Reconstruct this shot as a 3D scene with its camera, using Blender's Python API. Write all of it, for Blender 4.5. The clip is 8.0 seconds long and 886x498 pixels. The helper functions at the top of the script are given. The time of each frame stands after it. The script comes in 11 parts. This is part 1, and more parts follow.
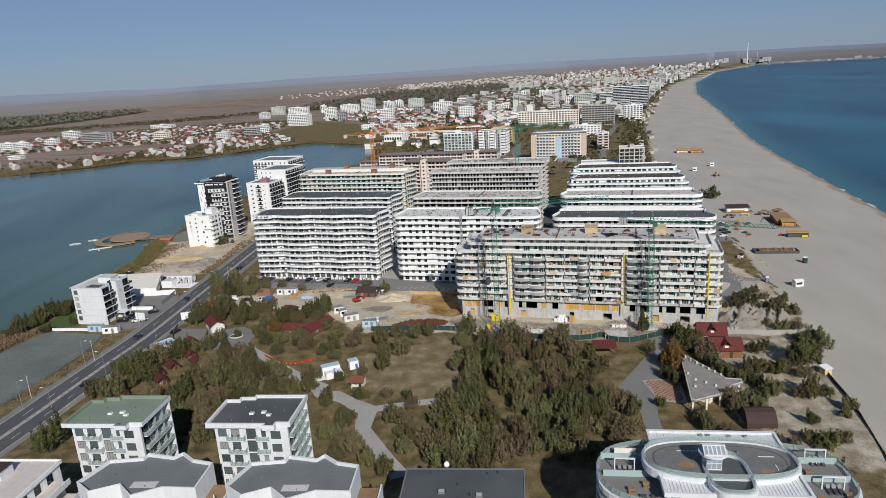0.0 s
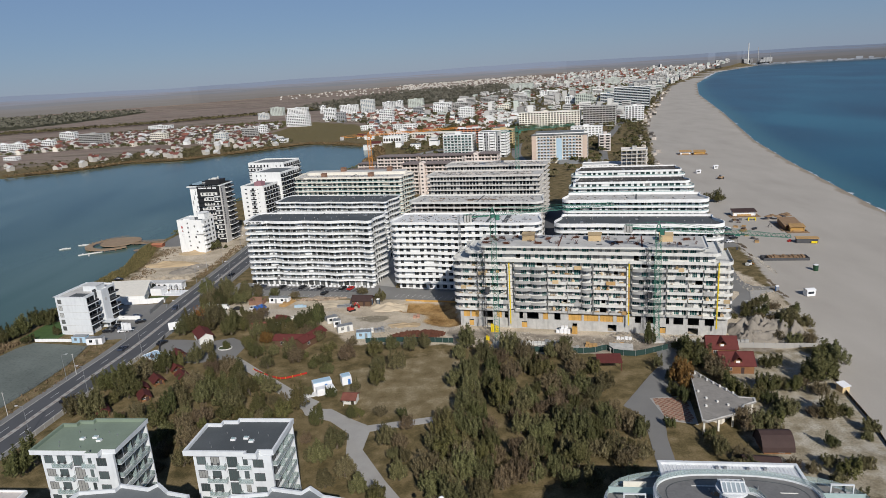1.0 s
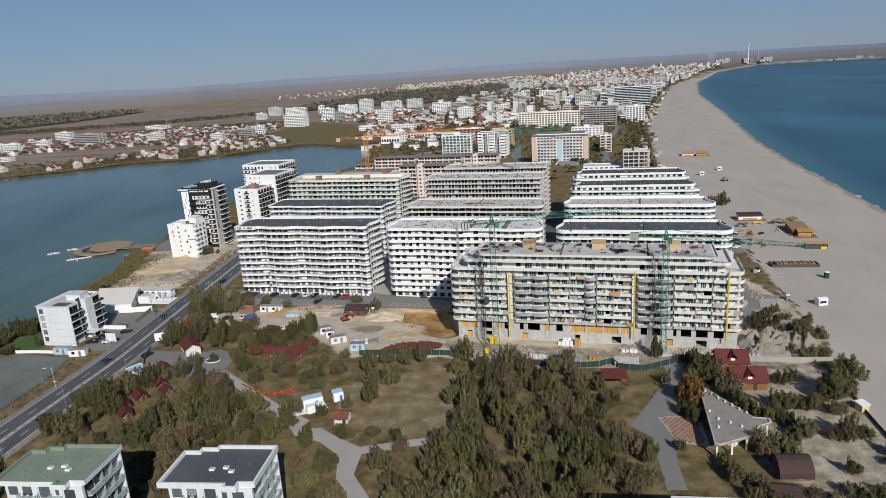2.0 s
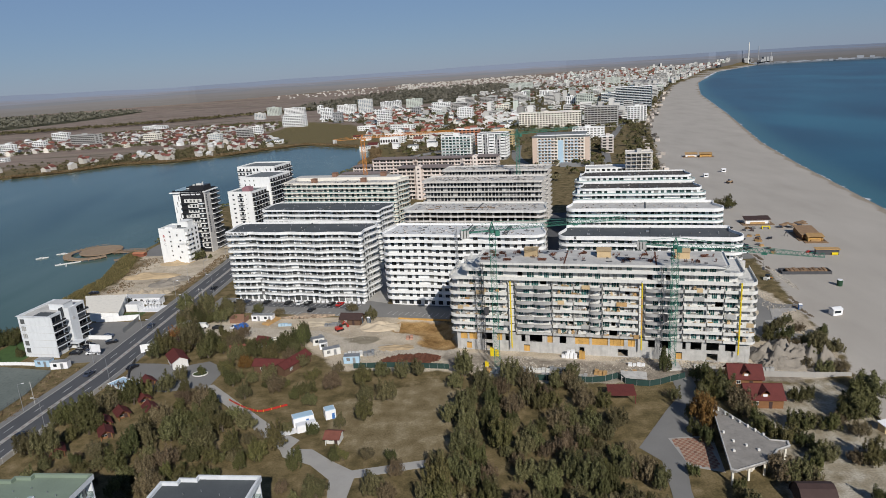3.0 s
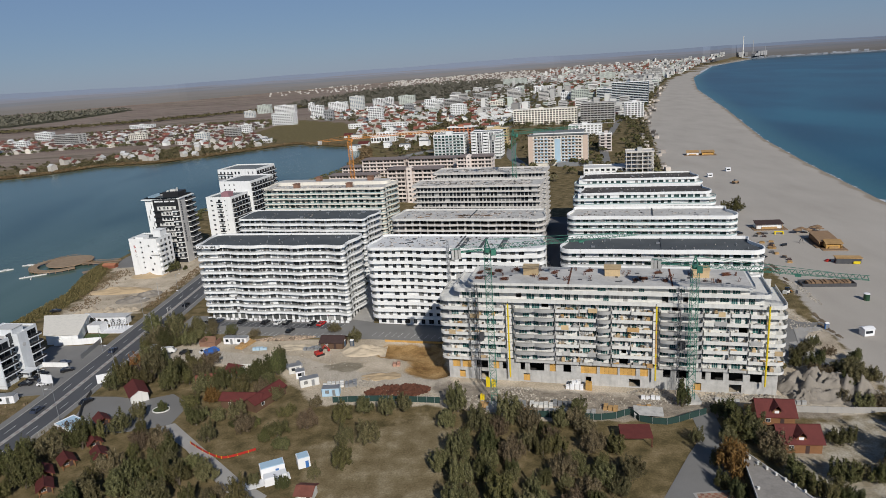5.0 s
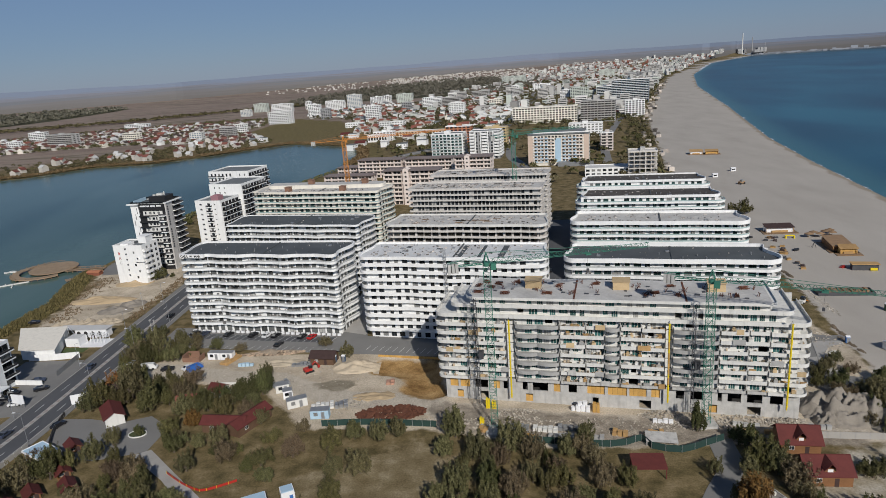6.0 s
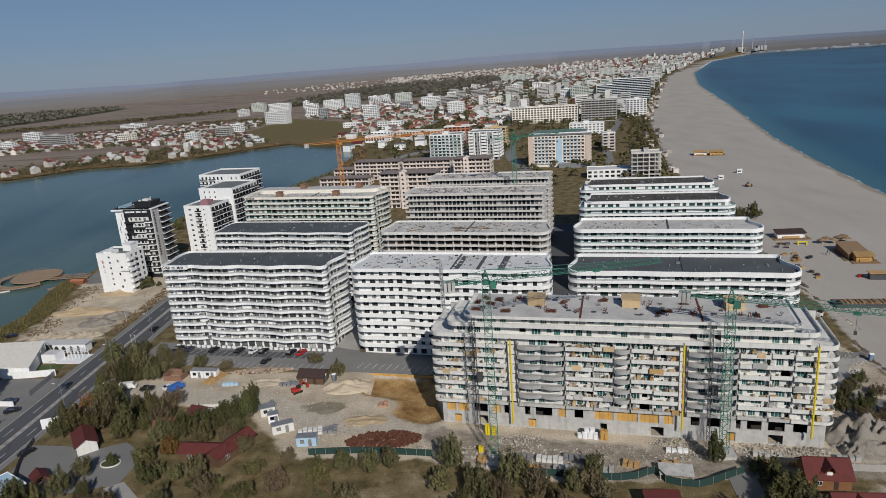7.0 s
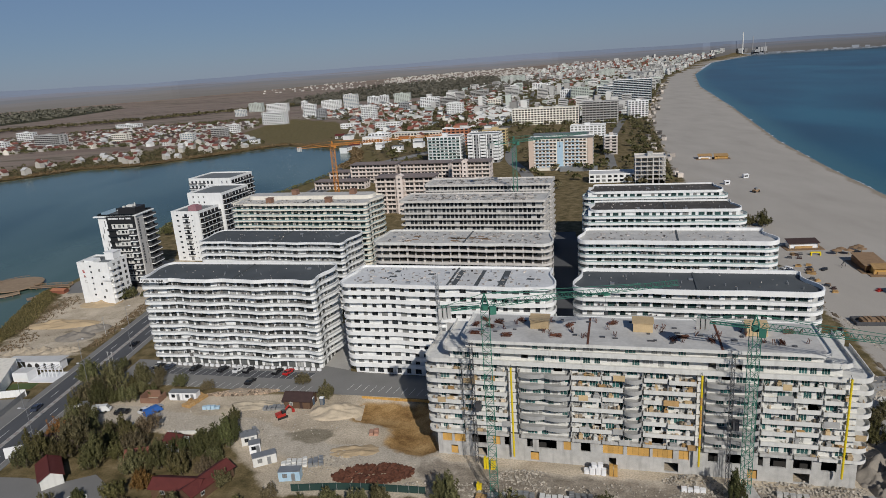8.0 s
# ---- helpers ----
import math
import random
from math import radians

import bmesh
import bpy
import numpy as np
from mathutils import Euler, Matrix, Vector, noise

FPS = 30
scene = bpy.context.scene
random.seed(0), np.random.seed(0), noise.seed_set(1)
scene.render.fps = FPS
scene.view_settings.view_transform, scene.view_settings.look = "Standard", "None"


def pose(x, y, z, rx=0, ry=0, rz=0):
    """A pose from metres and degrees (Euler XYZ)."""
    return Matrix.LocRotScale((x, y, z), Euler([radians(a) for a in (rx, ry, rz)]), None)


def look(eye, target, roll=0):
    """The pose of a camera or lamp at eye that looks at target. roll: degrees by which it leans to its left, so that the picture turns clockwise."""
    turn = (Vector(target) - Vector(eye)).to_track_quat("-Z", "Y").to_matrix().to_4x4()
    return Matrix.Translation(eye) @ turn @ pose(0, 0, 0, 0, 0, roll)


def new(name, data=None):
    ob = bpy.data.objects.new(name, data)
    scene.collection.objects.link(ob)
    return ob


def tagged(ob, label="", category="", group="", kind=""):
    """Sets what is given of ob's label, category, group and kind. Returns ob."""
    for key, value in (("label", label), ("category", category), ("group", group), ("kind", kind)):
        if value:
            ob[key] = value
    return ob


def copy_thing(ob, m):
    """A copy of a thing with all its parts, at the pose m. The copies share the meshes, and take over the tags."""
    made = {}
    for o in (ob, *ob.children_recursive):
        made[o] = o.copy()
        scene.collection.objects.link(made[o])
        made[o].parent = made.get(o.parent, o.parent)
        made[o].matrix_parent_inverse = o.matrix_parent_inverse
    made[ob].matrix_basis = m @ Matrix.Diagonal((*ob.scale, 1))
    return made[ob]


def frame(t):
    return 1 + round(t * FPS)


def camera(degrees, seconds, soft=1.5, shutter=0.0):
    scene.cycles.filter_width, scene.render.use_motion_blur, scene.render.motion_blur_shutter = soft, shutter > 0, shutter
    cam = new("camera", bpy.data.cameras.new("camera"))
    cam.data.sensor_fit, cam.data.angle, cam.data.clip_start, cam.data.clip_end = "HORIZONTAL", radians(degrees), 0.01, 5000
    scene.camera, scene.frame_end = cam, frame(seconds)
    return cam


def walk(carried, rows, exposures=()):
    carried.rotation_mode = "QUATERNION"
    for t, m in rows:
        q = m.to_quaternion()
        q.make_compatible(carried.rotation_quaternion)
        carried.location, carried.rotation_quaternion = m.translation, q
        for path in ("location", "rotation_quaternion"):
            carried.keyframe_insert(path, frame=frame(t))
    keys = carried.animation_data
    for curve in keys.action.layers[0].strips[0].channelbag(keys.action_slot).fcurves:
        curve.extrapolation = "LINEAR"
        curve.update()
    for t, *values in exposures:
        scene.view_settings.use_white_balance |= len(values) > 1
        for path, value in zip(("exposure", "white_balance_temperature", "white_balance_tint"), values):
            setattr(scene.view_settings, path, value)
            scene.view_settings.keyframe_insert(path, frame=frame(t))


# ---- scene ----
cam = camera(67.6, 8.0, soft=0.85)
PATH = [
    (0, (-0.083, 0.321, 92.514), (-0.178, 2.249, 91.991), -3.6),
    (0.5, (0.35, 5.589, 92.514), (0.254, 7.518, 91.993), -3.6),
    (1, (0.638, 10.747, 92.634), (0.542, 12.675, 92.112), -3.6),
    (1.5, (0.951, 15.983, 92.825), (0.856, 17.911, 92.302), -3.6),
    (3, (1.376, 31.715, 92.828), (1.282, 33.643, 92.304), -3.6),
    (3.5, (1.659, 37.181, 92.912), (1.566, 39.109, 92.386), -3.7),
    (4, (1.839, 43.336, 92.835), (1.75, 45.262, 92.305), -3.7),
    (4.5, (2.048, 49.498, 92.884), (1.965, 51.424, 92.351), -3.8),
    (6, (2.825, 69.926, 93.109), (2.748, 71.85, 92.566), -4.1),
    (6.5, (3.065, 76.549, 93.19), (2.988, 78.472, 92.645), -4.2),
    (7, (3.519, 83.592, 93.338), (3.443, 85.514, 92.792), -4.2),
    (7.5, (3.88, 90.698, 93.535), (3.806, 92.62, 92.988), -4.1),
    (8, (4.096, 97.856, 93.636), (4.023, 99.779, 93.09), -4.0),
]
walk(cam, [(t, look(eye, target, roll)) for t, eye, target, roll in PATH],
     exposures=[(0, 0.0), (4, -0.05), (8, -0.33)])

# ---- light ----
SUN_AZ = 17.0      # degrees by which the sun stands to the right of straight behind the camera
SUN_EL = 33.0
world = bpy.data.worlds.new("sky_world")
scene.world = world
world.use_nodes = True
wn = world.node_tree
wn.nodes.clear()
w_out = wn.nodes.new("ShaderNodeOutputWorld")
w_bg = wn.nodes.new("ShaderNodeBackground")
w_sky = wn.nodes.new("ShaderNodeTexSky")
w_sky.sky_type = 'NISHITA'
w_sky.sun_disc = False
w_sky.sun_elevation = radians(SUN_EL)
w_sky.sun_rotation = radians(180 - SUN_AZ)
w_sky.altitude = 50
w_sky.air_density = 1.0
w_sky.dust_density = 0.1
w_sky.ozone_density = 8.0
w_bg.inputs["Strength"].default_value = 0.0525
# haze evens out the sky's colour, most of all near the horizon
w_mix = wn.nodes.new("ShaderNodeMixRGB")
w_tc = wn.nodes.new("ShaderNodeTexCoord")
w_sep = wn.nodes.new("ShaderNodeSeparateXYZ")
wn.links.new(w_tc.outputs["Generated"], w_sep.inputs[0])
w_haze = wn.nodes.new("ShaderNodeMapRange")
w_haze.interpolation_type = 'SMOOTHSTEP'
for k, val in ((1, 0.12), (2, 0.75), (3, 0.55), (4, 0.08)):
    w_haze.inputs[k].default_value = val
wn.links.new(w_sep.outputs[2], w_haze.inputs[0])
wn.links.new(w_haze.outputs[0], w_mix.inputs[0])
w_mix.inputs[2].default_value = (4.0, 5.7, 9.3, 1)
wn.links.new(w_sky.outputs[0], w_mix.inputs[1])
wn.links.new(w_mix.outputs[0], w_bg.inputs[0])
wn.links.new(w_bg.outputs[0], w_out.inputs[0])
sun_data = bpy.data.lights.new("sun", 'SUN')
sun_data.energy = 4.2
sun_data.angle = radians(0.53)
sun_data.color = (1.0, 0.96, 0.905)
sun = new("sun", sun_data)
_s = Vector((math.sin(radians(SUN_AZ)) * math.cos(radians(SUN_EL)), -math.cos(radians(SUN_AZ)) * math.cos(radians(SUN_EL)), math.sin(radians(SUN_EL))))
sun.matrix_world = look(_s * 400, (0, 0, 0))
scene.view_settings.exposure = 0.0


# ---- materials ----
def surface(name, col, rough=0.8, metal=0.0, var=0.15, scale=0.6, fine=8.0, bump=0.15, tint=None, per_object=0.0, per_island=0.0, spec=0.4, stain=0.0, coords="pos"):
    """A weathered surface: large patches, fine grain, stains, and a little relief."""
    m = bpy.data.materials.new(name)
    m.use_nodes = True
    nt = m.node_tree
    b = nt.nodes["Principled BSDF"]
    b.inputs["Roughness"].default_value = rough
    b.inputs["Metallic"].default_value = metal
    b.inputs["Specular IOR Level"].default_value = spec
    if coords == "pos":
        src = nt.nodes.new("ShaderNodeNewGeometry").outputs["Position"]
    else:
        src = nt.nodes.new("ShaderNodeTexCoord").outputs["Object"]

    def noise_tex(sc, detail):
        n = nt.nodes.new("ShaderNodeTexNoise")
        n.inputs["Scale"].default_value = sc
        n.inputs["Detail"].default_value = detail
        nt.links.new(src, n.inputs["Vector"])
        return n.outputs["Fac"]

    def mul(a, v):
        n = nt.nodes.new("ShaderNodeMath")
        n.operation = 'MULTIPLY'
        nt.links.new(a, n.inputs[0])
        n.inputs[1].default_value = v
        return n.outputs[0]

    def add(a, c):
        n = nt.nodes.new("ShaderNodeMath")
        n.operation = 'ADD'
        nt.links.new(a, n.inputs[0])
        if isinstance(c, float):
            n.inputs[1].default_value = c
        else:
            nt.links.new(c, n.inputs[1])
        return n.outputs[0]

    big, small = noise_tex(scale, 4), noise_tex(fine, 3)
    f = add(mul(big, 1.3), mul(small, 0.7))          # about 0..2, centred on 1
    f = add(mul(add(f, -1.0), var * 2.2), 1.0)
    if per_object:
        o = nt.nodes.new("ShaderNodeObjectInfo").outputs["Random"]
        f = add(f, mul(add(o, -0.5), per_object * 2))
    if per_island:
        o = nt.nodes.new("ShaderNodeNewGeometry").outputs["Random Per Island"]
        f = add(f, mul(add(o, -0.5), per_island * 2))
    base = nt.nodes.new("ShaderNodeMix")
    base.data_type = 'RGBA'
    base.inputs["A"].default_value = (*col, 1)
    base.inputs["B"].default_value = (*(tint or col), 1)
    nt.links.new(big, base.inputs["Factor"])
    v = nt.nodes.new("ShaderNodeVectorMath")
    v.operation = 'SCALE'
    nt.links.new(base.outputs["Result"], v.inputs[0])
    nt.links.new(f, v.inputs["Scale"])
    colour = v.outputs[0]
    if stain:
        # rain streaks and grime: noise stretched along the vertical
        mp = nt.nodes.new("ShaderNodeMapping")
        mp.inputs["Scale"].default_value = (0.9, 0.9, 0.12)
        nt.links.new(src, mp.inputs["Vector"])
        n = nt.nodes.new("ShaderNodeTexNoise")
        n.inputs["Scale"].default_value = 1.0
        n.inputs["Detail"].default_value = 5
        nt.links.new(mp.outputs[0], n.inputs["Vector"])
        r = nt.nodes.new("ShaderNodeMapRange")
        r.inputs["From Min"].default_value = 0.5
        r.inputs["From Max"].default_value = 0.75
        r.inputs["To Min"].default_value = 1.0
        r.inputs["To Max"].default_value = 1.0 - stain
        nt.links.new(n.outputs["Fac"], r.inputs["Value"])
        v2 = nt.nodes.new("ShaderNodeVectorMath")
        v2.operation = 'SCALE'
        nt.links.new(colour, v2.inputs[0])
        nt.links.new(r.outputs[0], v2.inputs["Scale"])
        colour = v2.outputs[0]
    nt.links.new(colour, b.inputs["Base Color"])
    if bump:
        bp = nt.nodes.new("ShaderNodeBump")
        bp.inputs["Strength"].default_value = bump
        bp.inputs["Distance"].default_value = 0.05
        nt.links.new(small, bp.inputs["Height"])
        nt.links.new(bp.outputs[0], b.inputs["Normal"])
    return m


WHITE = surface("white_render", (0.82, 0.82, 0.80), 0.75, var=0.05, stain=0.10)
WALL_N = surface("cool_white_render", (0.66, 0.68, 0.69), 0.75, var=0.06, stain=0.12)
CREAM = surface("cream_render", (0.77, 0.725, 0.63), 0.8, var=0.06, stain=0.12)
OFFWHITE = surface("off_white_render", (0.66, 0.65, 0.61), 0.8, var=0.08, stain=0.18)
CONCRETE = surface("raw_concrete", (0.47, 0.46, 0.435), 0.9, var=0.22, stain=0.3, bump=0.3)
CONCRETE_D = surface("darker_concrete", (0.37, 0.365, 0.35), 0.9, var=0.12, stain=0.15, bump=0.3)
SCREED = surface("roof_screed", (0.55, 0.545, 0.53), 0.9, var=0.16, scale=0.15, fine=2.0, bump=0.2)
SCREED_W = surface("pale_roof_screed", (0.62, 0.62, 0.61), 0.85, var=0.18, scale=0.2, fine=1.2, bump=0.2)
BITUMEN = surface("dark_bitumen", (0.072, 0.081, 0.086), 0.85, var=0.2, scale=0.12, fine=3.0, bump=0.2, tint=(0.092, 0.1, 0.103))
BITUMEN_B = surface("brown_black_felt", (0.062, 0.056, 0.05), 0.9, var=0.3, scale=0.2, fine=2.0, bump=0.2, tint=(0.085, 0.076, 0.068))
BITUMEN_G = surface("green_membrane", (0.20, 0.25, 0.19), 0.85, var=0.14, scale=0.2, fine=3.0)
BITUMEN_M = surface("grey_membrane", (0.163, 0.176, 0.178), 0.8, var=0.16, scale=0.2, fine=3.0)
GREYRENDER = surface("grey_render", (0.33, 0.33, 0.33), 0.8, var=0.08, stain=0.1)
PINKISH = surface("pale_pink_render", (0.60, 0.54, 0.50), 0.8, var=0.08, stain=0.15)
BLACKISH = surface("black_cladding", (0.022, 0.022, 0.024), 0.5, var=0.1)
TIMBER = surface("sawn_timber", (0.42, 0.26, 0.11), 0.75, var=0.25, fine=5.0, per_object=0.15)
OSB = surface("yellow_boarding", (0.55, 0.32, 0.09), 0.75, var=0.18, fine=4.0, per_object=0.12)
DECK = surface("weathered_deck", (0.25, 0.16, 0.09), 0.8, var=0.25, fine=3.0, per_object=0.2)
ASPHALT = surface("asphalt", (0.085, 0.087, 0.093), 0.9, var=0.16, scale=0.08, fine=6.0, bump=0.2)
ASPHALT_W = surface("worn_asphalt", (0.20, 0.195, 0.185), 0.9, var=0.14, scale=0.1, fine=5.0, bump=0.2)
PAVING = surface("pale_paving", (0.36, 0.345, 0.32), 0.9, var=0.14, scale=0.2, fine=4.0, bump=0.2)
PAINT = surface("road_paint", (0.62, 0.62, 0.60), 0.7, var=0.2, fine=3.0)
COURT = surface("green_grey_court", (0.118, 0.138, 0.122), 0.9, var=0.25, scale=0.06, fine=1.2, stain=0.25, tint=(0.165, 0.185, 0.165))
STEEL_G = surface("green_painted_steel", (0.045, 0.17, 0.12), 0.5, var=0.2, metal=0.0)
STEEL_O = surface("orange_painted_steel", (0.55, 0.22, 0.04), 0.5, var=0.15)
STEEL = surface("galvanised_steel", (0.36, 0.37, 0.38), 0.45, metal=0.6, var=0.12)
STEEL_D = surface("dark_steel", (0.09, 0.09, 0.095), 0.5, metal=0.3, var=0.15)
RUST = surface("rusty_steel", (0.12, 0.045, 0.025), 0.85, var=0.3, per_object=0.2)
YELLOW = surface("yellow_plastic", (0.72, 0.55, 0.02), 0.45, var=0.12)
RED = surface("red_paint", (0.40, 0.03, 0.022), 0.45, var=0.12)
ROOF_RED = surface("red_shingles", (0.11, 0.025, 0.021), 0.8, var=0.2, fine=3.0, per_object=0.12)
TILE_RED = surface("clay_tiles", (0.20, 0.072, 0.05), 0.85, var=0.25, fine=2.0, per_object=0.25)
LOGWOOD = surface("orange_log_wood", (0.22, 0.105, 0.045), 0.7, var=0.22, fine=4.0)
DARKWOOD = surface("dark_stained_boards", (0.12, 0.07, 0.042), 0.75, var=0.22, fine=4.0)
ROOF_BROWN = surface("dark_brown_roof", (0.055, 0.032, 0.028), 0.8, var=0.2, fine=3.0)
BLUE = surface("blue_paint", (0.05, 0.16, 0.42), 0.5, var=0.1)
SKYBLUE = surface("pale_blue_panels", (0.40, 0.55, 0.66), 0.6, var=0.08)
ORANGEBRICK = surface("terracotta_panels", (0.42, 0.17, 0.09), 0.8, var=0.12)
RUBBLE = surface("rubble", (0.40, 0.36, 0.30), 0.95, var=0.25, fine=3.0, per_island=0.35)
SOIL = surface("yellow_soil", (0.43, 0.325, 0.20), 0.95, var=0.22, scale=0.15, fine=2.5, bump=0.5)
HEAP = surface("grey_sand_heap", (0.25, 0.222, 0.185), 0.95, var=0.22, scale=0.2, fine=2.5, bump=0.5)
BARK = surface("bark", (0.12, 0.095, 0.07), 0.95, var=0.25, fine=9.0, coords="obj")
PLASTIC_W = surface("white_sheeting", (0.80, 0.80, 0.80), 0.4, var=0.06)
SCREED_B = surface("dusty_roof_screed", (0.50, 0.485, 0.455), 0.9, var=0.22, scale=0.25, fine=1.2, bump=0.2)
CONCRETE_T = surface("tan_grey_concrete", (0.60, 0.57, 0.53), 0.9, var=0.14, stain=0.2, bump=0.3)
PLYWOOD = surface("pale_plywood", (0.50, 0.37, 0.21), 0.75, var=0.18, fine=4.0, per_object=0.25)
RUBBER = surface("tyre_rubber", (0.02, 0.02, 0.02), 0.85, var=0.1)


def glass(name, col, rough=0.08, vary=0.6, spec=0.6, light=0.3):
    """Window glass seen from outside: dark, glossy, some panes with pale blinds behind."""
    m = bpy.data.materials.new(name)
    m.use_nodes = True
    nt = m.node_tree
    b = nt.nodes["Principled BSDF"]
    b.inputs["Roughness"].default_value = rough
    b.inputs["Specular IOR Level"].default_value = spec
    o = nt.nodes.new("ShaderNodeObjectInfo").outputs["Random"]
    ramp = nt.nodes.new("ShaderNodeValToRGB")
    e = ramp.color_ramp.elements
    e[0].position, e[0].color = 0.0, (*[c * (1 - vary) for c in col], 1)
    e[1].position, e[1].color = 0.78, (*[c * (1 + vary) for c in col], 1)
    x = e.new(0.80)
    x.color = (light, light, light * 0.95, 1)
    nt.links.new(o, ramp.inputs[0])
    nt.links.new(ramp.outputs[0], b.inputs["Base Color"])
    return m


GLASS = glass("window_glass", (0.018, 0.022, 0.026), light=0.22)
GLASS_G = glass("green_tinted_glass", (0.03, 0.062, 0.058), light=0.25)
GLASS_V = glass("grey_green_glass", (0.075, 0.095, 0.095), light=0.3)
GLASS_T = glass("teal_tinted_glass", (0.035, 0.105, 0.10), vary=0.45, light=0.30)
GLASS_CURTAIN = glass("curtained_glass", (0.10, 0.104, 0.10), light=0.45)
RAIL_GLASS = surface("grey_glass_railing", (0.46, 0.47, 0.465), 0.25, var=0.15, spec=0.5)
RAIL_GREEN = surface("greenish_glass_railing", (0.36, 0.46, 0.45), 0.15, var=0.08, spec=0.7)
RAIL_CLEAR = surface("clear_greenish_glass", (0.42, 0.52, 0.50), 0.1, var=0.08, spec=0.7)
RAIL_CLEAR.node_tree.nodes["Principled BSDF"].inputs["Alpha"].default_value = 0.38
# pale base colour paints the sky's reflection into the lantern panes
LANTERN_GLASS = surface("painted_sky_lantern_glass", (0.30, 0.35, 0.38), 0.1, var=0.15, spec=0.8)
# near-black colour stands in for the shade inside openings
VOID = surface("painted_shade_interior", (0.035, 0.033, 0.031), 0.95, var=0.1)


def foliage(name, a, b_col, c):
    m = bpy.data.materials.new(name)
    m.use_nodes = True
    nt = m.node_tree
    b = nt.nodes["Principled BSDF"]
    b.inputs["Roughness"].default_value = 0.7
    b.inputs["Specular IOR Level"].default_value = 0.2
    isl = nt.nodes.new("ShaderNodeNewGeometry").outputs["Random Per Island"]
    ramp = nt.nodes.new("ShaderNodeValToRGB")
    e = ramp.color_ramp.elements
    e[0].position, e[0].color = 0.0, (*a, 1)
    e[1].position, e[1].color = 1.0, (*c, 1)
    x = e.new(0.5)
    x.color = (*b_col, 1)
    nt.links.new(isl, ramp.inputs[0])
    ob = nt.nodes.new("ShaderNodeObjectInfo").outputs["Random"]
    hsv = nt.nodes.new("ShaderNodeHueSaturation")
    mr = nt.nodes.new("ShaderNodeMapRange")
    mr.inputs["To Min"].default_value, mr.inputs["To Max"].default_value = 0.475, 0.52
    nt.links.new(ob, mr.inputs["Value"])
    nt.links.new(mr.outputs[0], hsv.inputs["Hue"])
    mv = nt.nodes.new("ShaderNodeMapRange")
    mv.inputs["To Min"].default_value, mv.inputs["To Max"].default_value = 0.75, 1.25
    fr = nt.nodes.new("ShaderNodeMath")
    fr.operation = 'FRACT'
    ml = nt.nodes.new("ShaderNodeMath")
    ml.operation = 'MULTIPLY'
    ml.inputs[1].default_value = 7.31
    nt.links.new(ob, ml.inputs[0])
    nt.links.new(ml.outputs[0], fr.inputs[0])
    nt.links.new(fr.outputs[0], mv.inputs["Value"])
    nt.links.new(mv.outputs[0], hsv.inputs["Value"])
    nt.links.new(ramp.outputs[0], hsv.inputs["Color"])
    nt.links.new(hsv.outputs[0], b.inputs["Base Color"])
    return m


LEAF_OLIVE = foliage("grey_olive_leaves", (0.054, 0.052, 0.021), (0.102, 0.096, 0.040), (0.175, 0.161, 0.076))
LEAF_GREEN = foliage("green_leaves", (0.040, 0.043, 0.014), (0.070, 0.072, 0.025), (0.118, 0.114, 0.045))
LEAF_AUTUMN = foliage("autumn_leaves", (0.09, 0.045, 0.012), (0.17, 0.085, 0.022), (0.25, 0.15, 0.05))
LEAF_BROWN = foliage("brownish_leaves", (0.072, 0.055, 0.028), (0.122, 0.094, 0.051), (0.185, 0.148, 0.086))


